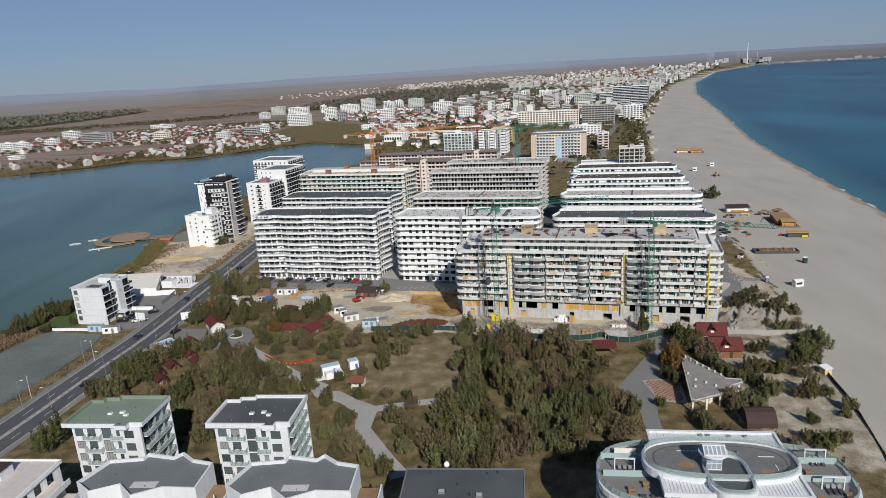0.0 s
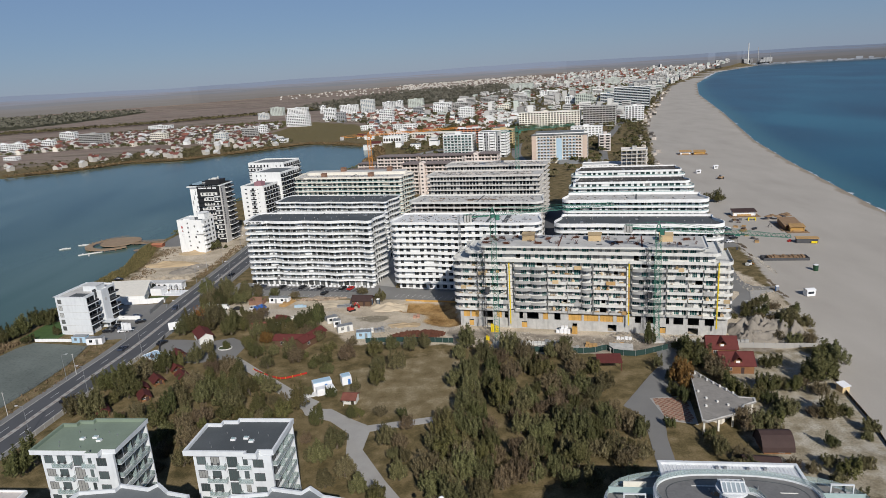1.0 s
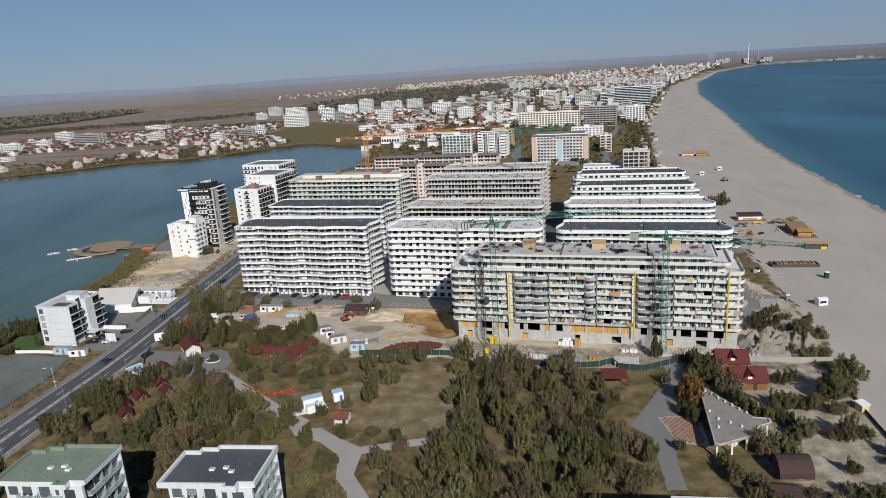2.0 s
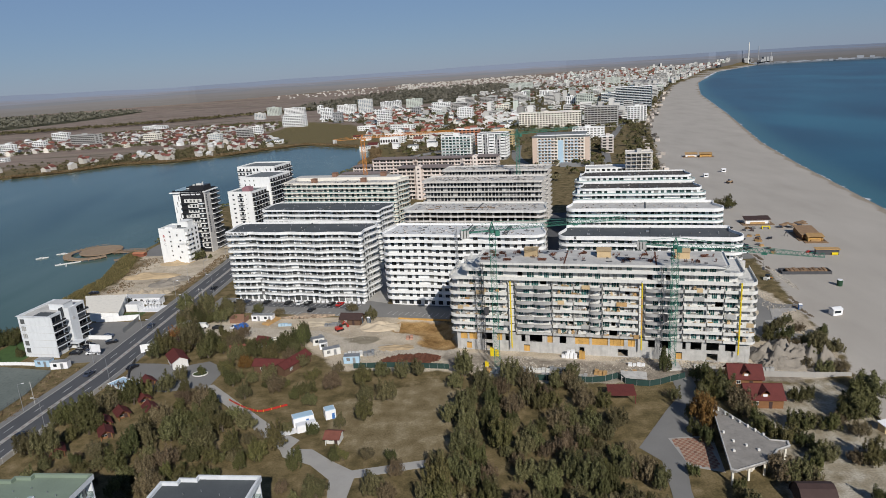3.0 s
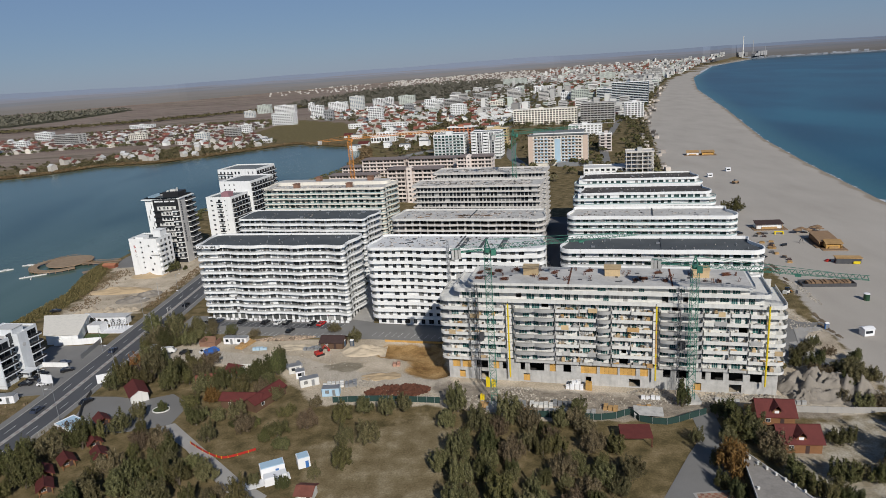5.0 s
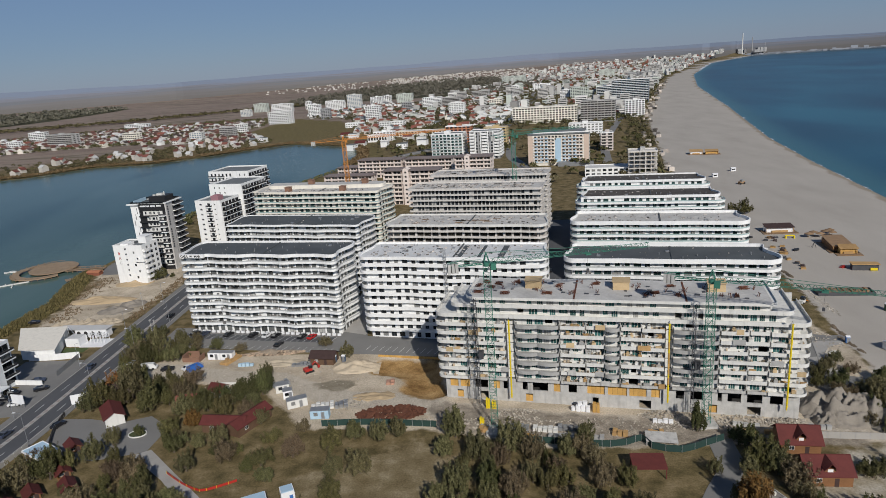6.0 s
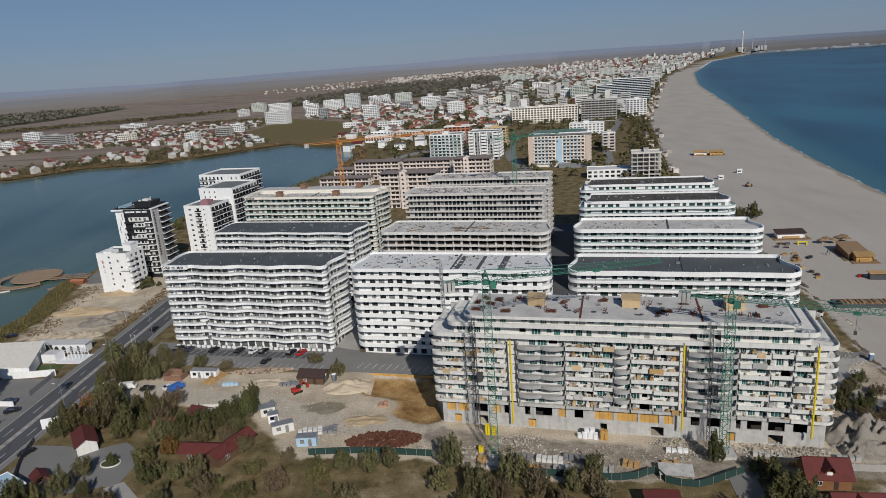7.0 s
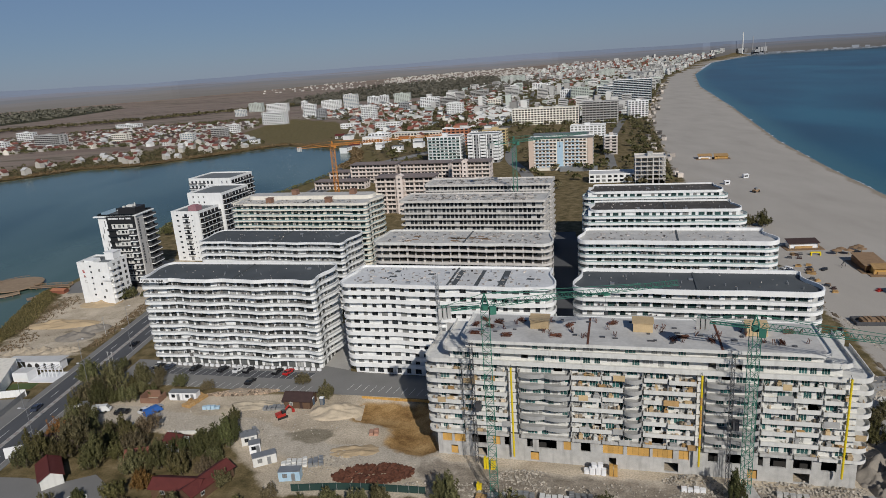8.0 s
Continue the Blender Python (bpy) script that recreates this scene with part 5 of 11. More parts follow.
# ---- tower cranes ----
def tower_crane(x, y, h, jib, counter, turn, mat, label, w=1.7, tilt=0.0, g=1.0):
    t = thing("tower_crane", at(x, y, 0), label, "tower crane", group="tower cranes")
    part("base", Build().box(-2.4, 2.4, -2.4, 2.4, -0.2, 0.7), CONCRETE, t, label="concrete ballast base")
    r = w / 2
    b = Build()
    for sx, sy in ((-r, -r), (r, -r), (r, r), (-r, r)):
        b.beam((sx, sy, 0.7), (sx, sy, h), 0.11 * g)
    z, s = 0.7, 1
    while z < h - w:
        for fx, fy, gx, gy in ((-r, -r, r, -r), (r, -r, r, r), (r, r, -r, r), (-r, r, -r, -r)):
            if s > 0:
                b.beam((fx, fy, z), (gx, gy, z + w), 0.07 * g)
            else:
                b.beam((gx, gy, z), (fx, fy, z + w), 0.07 * g)
            b.beam((fx, fy, z + w), (gx, gy, z + w), 0.06 * g)
        z += w
        s = -s
    part("mast", b, mat, t)
    rot = at(0, 0, h, turn)
    part("slewing_ring", Build().tube((0, 0, 0), (0, 0, 0.9), 0.8, 0.8, 14), mat, t, rot)
    cb = part("cab", Build().box(0.7, 2.0, -1.7, -0.7, -0.7, 0.9), mat, t, rot)
    part("cab_window", Build().box(2.0, 2.03, -1.6, -0.8, -0.1, 0.8), GLASS, cb)
    b = Build()
    apex = (0, 0, 3.4)
    for sx, sy in ((-0.7, -0.7), (0.7, -0.7), (0.7, 0.7), (-0.7, 0.7)):
        b.beam((sx, sy, 0.9), apex, 0.16 * g)
    for zz in (1.6, 2.3):
        k = 0.7 * (1 - (zz - 0.9) / 2.5)
        for p, q in (((-k, -k), (k, -k)), ((k, -k), (k, k)), ((k, k), (-k, k)), ((-k, k), (-k, -k))):
            b.beam((*p, zz), (*q, zz), 0.08)
    part("apex", b, mat, t, rot)
    up = math.tan(radians(tilt))
    b = Build()
    hw, ht = 0.6, 1.15
    L0 = 1.0
    for yy, zz in ((-hw, 0.6), (hw, 0.6), (0, 0.6 + ht)):
        b.beam((L0, yy, zz + up * L0), (jib, yy * 0.6, zz * 0.9 + up * jib), 0.09 * g)
    n = int((jib - L0) / 1.3)
    for i in range(n):
        xa, xb = L0 + (jib - L0) * i / n, L0 + (jib - L0) * (i + 0.5) / n
        xc = L0 + (jib - L0) * (i + 1) / n
        for yy in (-hw, hw):
            b.beam((xa, yy, 0.6 + up * xa), (xb, 0, 0.6 + ht + up * xb), 0.06 * g)
            b.beam((xb, 0, 0.6 + ht + up * xb), (xc, yy, 0.6 + up * xc), 0.06 * g)
        b.beam((xa, -hw, 0.6 + up * xa), (xc, hw, 0.6 + up * xc), 0.07 * g)
    part("jib", b, mat, t, rot)
    b = Build()
    for yy in (-0.6, 0.6):
        b.beam((-1, yy, 0.7), (-counter, yy, 0.7), 0.2)
        b.beam((-1, yy, 1.6), (-counter, yy, 1.6), 0.07)
    for i in range(int(counter)):
        b.beam((-1 - i, -0.6, 0.7), (-2 - i, 0.6, 0.7), 0.09)
    part("counter_jib", b, mat, t, rot)
    for i in range(3):
        part("counterweight", Build().box(-counter + 0.9 * i, -counter + 0.9 * i + 0.7, -0.9, 0.9, -0.9, 1.5), CONCRETE, t, rot)
    for xe in (jib * 0.42, jib * 0.8):
        part("tie_bar", Build().beam(apex, (xe, 0, 0.6 + ht + up * xe), 0.09), mat, t, rot)
    part("tie_bar", Build().beam(apex, (-counter + 0.6, 0, 1.5), 0.09), mat, t, rot)
    tr = part("trolley", Build().box(jib * 0.6, jib * 0.6 + 1.4, -0.7, 0.7, 0.15 + up * jib * 0.6, 0.5 + up * jib * 0.6), mat, t, rot)
    part("hook_rope", Build().beam((jib * 0.6 + 0.7, 0, 0.15 + up * jib * 0.6), (jib * 0.6 + 0.7, 0, -3.5 + up * jib * 0.6), 0.06).box(jib * 0.6 + 0.4, jib * 0.6 + 1.0, -0.2, 0.2, -4.3 + up * jib * 0.6, -3.5 + up * jib * 0.6), STEEL_D, tr)
    return t


tower_crane(6.9, 222.4, 45.2, 41.0, 9.5, 9.0, STEEL_G, "green lattice tower crane in front of the concrete block")
tower_crane(60.3, 221.0, 38.0, 38.0, 11.0, -27.0, STEEL_G, "green lattice tower crane with its jib towards the beach")


# ---- towers and houses with straight sides ----
def side_pose(side, W, D):
    return {"S": at(0, 0), "E": at(W, 0, 0, 90), "N": at(W, D, 0, 180), "W": at(0, D, 0, -90)}[side]


_trays = {}


def balcony_mesh(length, depth, mat, rail_mat, solid=0.35, rail=0.75):
    key = (round(length, 2), round(depth, 2), mat.name, rail_mat.name, solid, rail)
    if key not in _trays:
        b = Build().box(0, length, -depth, 0, -0.2, 0)
        th = 0.12
        for x0, x1, y0, y1 in ((0, length, -depth, -depth + th), (0, th, -depth + th, 0), (length - th, length, -depth + th, 0)):
            if solid:
                b.box(x0, x1, y0, y1, 0, solid)
            b.box(x0, x1, y0 + 0.02, y1 - 0.02 if y1 < 0 else y1, solid, solid + rail, 1)
        _trays[key] = b.data("balcony", mat, rail_mat)
    return _trays[key]


def tower(name, x, y, turn, W, D, n, fh, label, category, wall=WHITE, roof=BITUMEN_M, band=WHITE, sides=(), z0=0.0, par=0.9, over=0.0, group=""):
    """A straight-sided building. sides: (side, [(x, width, height, sill, window)], [(x, width, depth, rail, solid)], storeys to skip)."""
    t = thing(name, at(x, y, 0, turn), label, category, group)
    H = z0 + n * fh
    part("wall", Build().box(0, W, 0, D, -0.5, H), wall, t)
    part("roof", Build().box(-over + 0.25, W + over - 0.25, -over + 0.25, D + over - 0.25, H, H + 0.12), roof, t, label="flat roof")
    o = [(-over, -over), (W + over, -over), (W + over, D + over), (-over, D + over)]
    i_ = [(-over + 0.25, -over + 0.25), (W + over - 0.25, -over + 0.25), (W + over - 0.25, D + over - 0.25), (-over + 0.25, D + over - 0.25)]
    part("parapet", Build().ring(o, i_, H - (0.35 if over else 0.0), H + par), band, t)
    for side, wins, bals, skip in sides:
        sm = side_pose(side, W, D)
        for k in range(n):
            if k in skip:
                continue
            z = z0 + k * fh
            for wx, ww, wh, sill, mesh in wins:
                part("window", mesh, None, t, sm @ at(wx, -0.004, z + sill) @ Matrix.Diagonal((ww, 1, wh, 1)))
            if k > 0 or z0 > 1.5:
                for bx, bw, bd, rail, solid in bals:
                    part("balcony", balcony_mesh(bw, bd, band, rail, solid), None, t, sm @ at(bx, 0, z + 0.02))
    return t, H


def spread(x0, x1, n, w, h, sill, mesh):
    return [(x0 + (x1 - x0) * (i + 0.5) / n - w / 2, w, h, sill, mesh) for i in range(n)]


# black and white tower on the lake shore
PALE_PIER = surface("warm_grey_render", (0.50, 0.485, 0.46), 0.8, var=0.08, stain=0.1)
ta, H = tower("apartment_tower", -167.4, 396.0, -9.0, 19.4, 13.6, 12, 2.85, "black and white lakeside apartment tower with a dark roof terrace", "apartment tower", roof=BITUMEN, par=0.5,
              sides=(("E", spread(5.6, 13.4, 3, 2.2, 2.2, 0.2, WIN_DARK), [], ()),))
part("black_panel", Build().box(4.6, 19.3, -0.10, -0.02, 0.0, 34.6), BLACKISH, ta, label="black cladding across the front")
part("black_panel", Build().box(4.8, 18.9, -0.5, -0.11, 31.0, 34.2), BLACKISH, ta, label="black fascia panel")
for k in range(10):
    z = 3.0 + 2.85 * k
    x0 = 9.4 if k % 3 else 7.6
    part("cream_panel", Build().box(x0 - 0.9, 17.6, -0.20, -0.11, z, z + 2.15), OFFWHITE, ta)
    for j in range(4):
        part("window", WIN_DARK, None, ta, at(x0 + 0.2 + j * (17.0 - x0) / 4, -0.21, z + 0.55) @ Matrix.Diagonal((1.3 if j % 2 else 0.8, 1, 1.25, 1)))
    part("balcony", balcony_mesh(3.4, 1.4, WHITE, STEEL_D, 0.3), None, ta, at(15.9, -0.1, z - 0.35))
    if k % 2 == 0:
        part("black_balcony", balcony_mesh(13.6 - (k % 4) * 0.9, 1.1, BLACKISH, BLACKISH, 0.55, 0.1), None, ta, at(4.7, -0.1, z - 0.6), label="long black balcony")
    else:
        part("black_balcony", balcony_mesh(5.2, 1.1, BLACKISH, BLACKISH, 0.45, 0.1), None, ta, at(4.7, -0.1, z - 0.5), label="short black balcony")
part("grey_pier", Build().box(19.4, 20.1, -0.3, 5.2, 0, 34.5), PALE_PIER, ta, label="warm grey pier with upright lettering")
part("black_recess", Build().box(19.41, 19.47, 5.2, 13.4, 0.0, 33.8), BLACKISH, ta, label="black wall behind the balconies")
for k in range(12):
    z = 1.2 + 2.85 * k
    part("balcony", balcony_mesh(8.0 + 0.25 * (k % 2), 1.9, WHITE, STEEL_D, 0.22), None, ta, at(19.47, 5.3, z, 90))
    part("balcony_door", WIN_DARK, None, ta, at(19.49, 6.4, z + 0.2, 90) @ Matrix.Diagonal((2.4, 1, 2.0, 1)))
    part("balcony_door", WIN_DARK, None, ta, at(19.49, 10.2, z + 0.2, 90) @ Matrix.Diagonal((2.4, 1, 2.0, 1)))
for k in range(17):
    if k not in (8,):
        part("vertical_sign_bar", Build().box(20.1, 20.2, 0.5, 1.5, 11.4 + 1.3 * k, 12.3 + 1.3 * k), STEEL_D, ta)
for k in range(3):
    part("dark_slit", Build().box(20.1, 20.14, 3.6 + 0.3 * k, 3.75 + 0.3 * k, 8.0 + 7.5 * k, 13.6 + 7.5 * k), STEEL_D, ta)
for k in range(18):
    if k not in (8, 13):
        part("sign_bar", Build().box(5.8 + 0.66 * k, 6.3 + 0.66 * k, -0.62, -0.5, 33.1, 33.85), PLASTIC_W, ta)
part("white_lip", Build().box(-1.3, 4.8, -1.2, 0.0, 34.2, 34.8).box(18.9, 20.6, -0.6, 13.8, 34.55, 35.0), WHITE, ta, label="white projecting roof edge")
part("terrace_rail", Build().ring([(0, 0), (19.4, 0), (19.4, 13.6), (0, 13.6)], [(0.06, 0.06), (19.34, 0.06), (19.34, 13.54), (0.06, 13.54)], H + 0.5, H + 1.3), GLASS, ta, label="dark glass terrace rail")
part("blue_screen", Build().box(1.2, 1.35, 1.5, 12.0, H + 0.12, H + 1.8), SKYBLUE, ta, label="blue terrace screen")
ph = part("penthouse", Build().box(8, 17, 4.5, 12.4, H, H + 3.2), BLACKISH, ta, label="black rooftop plant room")
part("plant_unit", Build().box(11, 14, 7, 9.5, H + 3.2, H + 4.1).box(9.6, 10.6, 6, 7, H + 3.2, H + 3.8).box(14.6, 15.0, 8, 8.4, H + 3.2, H + 5.0), OFFWHITE, ph)
for k in range(9):
    part("slit_window", Build().box(1.0 + (k % 3) * 1.1, 1.3 + (k % 3) * 1.1, -0.06, 0.0, 4 + k * 3.2, 6.9 + k * 3.2), STEEL_D, ta)
for k in range(10):
    part("side_balcony", balcony_mesh(2.2, 0.9, WHITE, STEEL_D, 0.4), None, ta, at(0, 5.0, 3.4 + 2.85 * k, -90), label="small white balcony")

# small white block beside it
wb2, H = tower("apartment_house", -168.2, 373.6, -12.0, 16.0, 12.0, 7, 2.62, "plain white seven-storey lakeside house with small windows", "apartment house", par=0.9,
               sides=(("S", [(6.3, 0.8, 0.8, 1.2, WIN_DARK)], [], (0,)), ("E", spread(2, 11.5, 3, 1.2, 1.4, 0.8, WIN_DARK), [(0.4, 4.0, 1.1, WHITE, 0.6)], ())))
part("upper_room", Build().box(9.6, 14.0, 6.5, 11.5, H, H + 3.4).box(9.3, 14.3, 6.2, 11.8, H + 3.4, H + 3.6), WHITE, wb2)
part("upper_room", Build().box(4.0, 8.4, 0.3, 5.0, H, H + 1.6), WHITE, wb2)
part("stepped_terrace", Build().box(12.0, 16.8, -1.0, 4.0, 11.2, 11.5).box(12.0, 16.8, -1.0, -0.8, 11.5, 12.4), WHITE, wb2)
part("grey_panel", Build().box(15.52, 15.6, 4.9, 11.2, 2.5, H - 1.2), GREYRENDER, wb2, label="blue-grey side panel")
for k in range(6):
    for j in range(2):
        part("window", WIN_DARK, None, wb2, at(15.61, 5.4 + j * 2.9, 3.2 + k * 2.9, 90) @ Matrix.Diagonal((1.9, 1, 1.5, 1)))
for k in range(5):
    part("window", WIN_DARK, None, wb2, at(10.6 + (k % 2) * 1.6, -0.004, 2.6 + k * 3.1) @ Matrix.Diagonal((0.9, 1, 1.1, 1)))
part("roof_terrace", Build().box(1, 7.5, 2, 10, H + 0.12, H + 0.2), BITUMEN, wb2)
for k, ch in enumerate("CAB"):
    lettering(ch, pose(2.3, -0.06, 9.8 + 2.3 * k, 90, 0, 0), 1.9, RED if k == 2 else surface("faded_red_letters", (0.42, 0.25, 0.23), 0.6) if k == 1 else SCREED, wb2, "sign_letter")

# stepped white and black towers
tb, H = tower("apartment_tower", -151.0, 436.4, -15.0, 17.0, 18.0, 9, 2.9, "white tower with black balconies and a pink roof house", "apartment tower", roof=BITUMEN_M,
              sides=(("S", [(3.0, 1.4, 0.9, 1.1, WIN_DARK), (8.2, 1.6, 1.9, 0.4, WIN_DARK), (12.5, 0.6, 0.6, 1.3, WIN_DARK)], [(7.4, 3.6, 0.9, BLACKISH, 0.3)], ()),
                     ("E", spread(0.6, 17.4, 5, 2.6, 2.2, 0.2, WIN_DARK), [(0.6, 7.6, 1.5, BLACKISH, 0.25), (9.2, 8.2, 1.5, BLACKISH, 0.25)], ())))
part("roof_house", Build().box(8, 13, 4, 9, H, H + 2.6).box(9, 12, 5, 8, H + 2.6, H + 3.1), surface("dusty_pink_render", (0.33, 0.17, 0.19), 0.8, var=0.1), tb, label="dusty pink roof house")
tb2, H = tower("apartment_tower", -149.0, 456.0, -15.0, 22.0, 26.0, 11, 2.9, "white apartment tower with rows of black balconies", "apartment tower", roof=BITUMEN_M,
               sides=(("S", spread(2, 12, 3, 0.7, 1.0, 1.0, WIN_DARK), [], ()),
                      ("E", spread(0.6, 25.4, 8, 2.5, 2.2, 0.2, WIN_DARK), [(0.6, 7.6, 1.6, BLACKISH, 0.25), (9.2, 7.2, 1.6, BLACKISH, 0.25), (17.4, 8.0, 1.6, BLACKISH, 0.25)], ())))
tc, H = tower("apartment_tower", -166.5, 503.0, -15.0, 30.0, 24.0, 11, 3.0, "white lakeside tower with dark windows and orange panels", "apartment tower", roof=BITUMEN_M,
              sides=(("S", spread(1, 18, 6, 1.2, 1.9, 0.4, WIN_DARK) + spread(22, 29, 2, 0.6, 1.6, 0.5, WIN_DARK), [(0.5, 5.5, 1.2, STEEL_D, 0.2), (7.5, 4.5, 1.2, STEEL_D, 0.2)], ()),
                     ("E", spread(0.6, 23.4, 7, 2.5, 2.2, 0.2, WIN_DARK), [(0.6, 7.0, 1.4, BLACKISH, 0.25), (9.0, 6.0, 1.4, BLACKISH, 0.25), (16.4, 7.0, 1.4, BLACKISH, 0.25)], ())))
for k, (sx, z) in enumerate(((13.0, 18), (13.0, 21), (13.0, 15))):
    part("orange_panel", Build().box(sx, sx + 3, -0.1, 0.0, z, z + 2.6), ORANGEBRICK, tc)
for k in range(5):
    part("orange_panel", Build().box(30.0, 30.1, 14 + (k % 2), 16.5 + (k % 2), 6 + 4.4 * k, 9 + 4.4 * k), ORANGEBRICK, tc)

# white hotel-like house by the hard court
def lake_house():
    t = thing("apartment_house", at(-165.2, 251.5, 0, -10), "white five-storey house with dark balconies and a tan roof terrace", "apartment house")
    n, fh, z0, H = 5, 2.8, 1.2, 15.2
    o = [(0, 0), (13.0, 0), (13.0, 6.2), (12.0, 6.2), (12.0, 8.6), (14.2, 8.6), (14.2, 12.6), (13.0, 12.6), (13.0, 18), (0, 18)]
    i_ = [(0.3, 0.3), (12.7, 0.3), (12.7, 5.9), (11.7, 5.9), (11.7, 8.9), (13.9, 8.9), (13.9, 12.3), (12.7, 12.3), (12.7, 17.7), (0.3, 17.7)]
    part("wall", Build().prism(o, -0.5, H), WALL_N, t)
    part("end_wall", Build().box(13.0, 14.2, 0, 0.35, -0.5, H + 0.7), WALL_N, t, label="white end wall of the balconies")
    part("parapet", Build().ring(o, i_, H, H + 0.7), WALL_N, t)
    part("roof", Build().prism(i_, H, H + 0.12), SCREED_B, t, label="tan roof terrace")
    part("dark_roof", Build().prism([(5.0, 0.9), (12.4, 0.9), (12.4, 5.6), (5.0, 5.6)], H + 0.12, H + 0.2), BITUMEN, t, label="black membrane at the front of the roof")
    part("roof_edge", Build().box(-0.5, 14.4, -0.25, 0.0, H + 0.45, H + 0.7).box(-0.6, 0.0, -0.25, 18.2, H + 0.45, H + 0.7), WALL_N, t, label="thin projecting roof edge")
    st = part("stair_tower", Build().box(6.2, 12.6, 8.4, 13.0, H, H + 2.4), WALL_N, t)
    part("stair_roof", Build().box(6.0, 12.8, 8.2, 13.2, H + 2.4, H + 2.55), SCREED, st)
    part("stair_glazing", Build().box(12.0, 12.06, 6.3, 8.5, 0.4, H + 1.4), GLASS, t, label="dark stair glazing")
    for k in range(n):
        z = z0 + k * fh
        part("groove", Build().box(-0.03, 14.23, -0.06, 0.0, z - 0.12, z), SCREED, t)
        part("window", WIN_CURT, None, t, at(0.9, -0.004, z + 0.5) @ Matrix.Diagonal((1.7, 1, 1.8, 1)))
        part("landing_band", Build().box(12.06, 12.2, 6.3, 8.5, z - 0.15, z + 0.35), WALL_N, t)
        for v, ln in ((0.35, 5.9), (12.6, 5.4)):
            part("window", WIN_DARK, None, t, at(13.004, v + 0.5, z + 0.15, 90) @ Matrix.Diagonal((ln - 1.2, 1, 2.3, 1)))
            if k:
                part("balcony", balcony_mesh(ln, 1.6, WALL_N, BLACKISH, 0.22, 0.6), None, t, at(13.0, v, z + 0.02, 90))
    part("emblem", Build().tube((14.2, 10.4, 11.6), (14.26, 10.4, 11.6), 0.7, 0.7, 18), SCREED, t, label="round grey emblem")
    part("entrance_canopy", Build().box(14.2, 18.0, 6.0, 10.0, 3.0, 3.25).box(17.5, 17.7, 6.2, 6.4, 0, 3.0).box(17.5, 17.7, 9.6, 9.8, 0, 3.0), WALL_N, t)


lake_house()



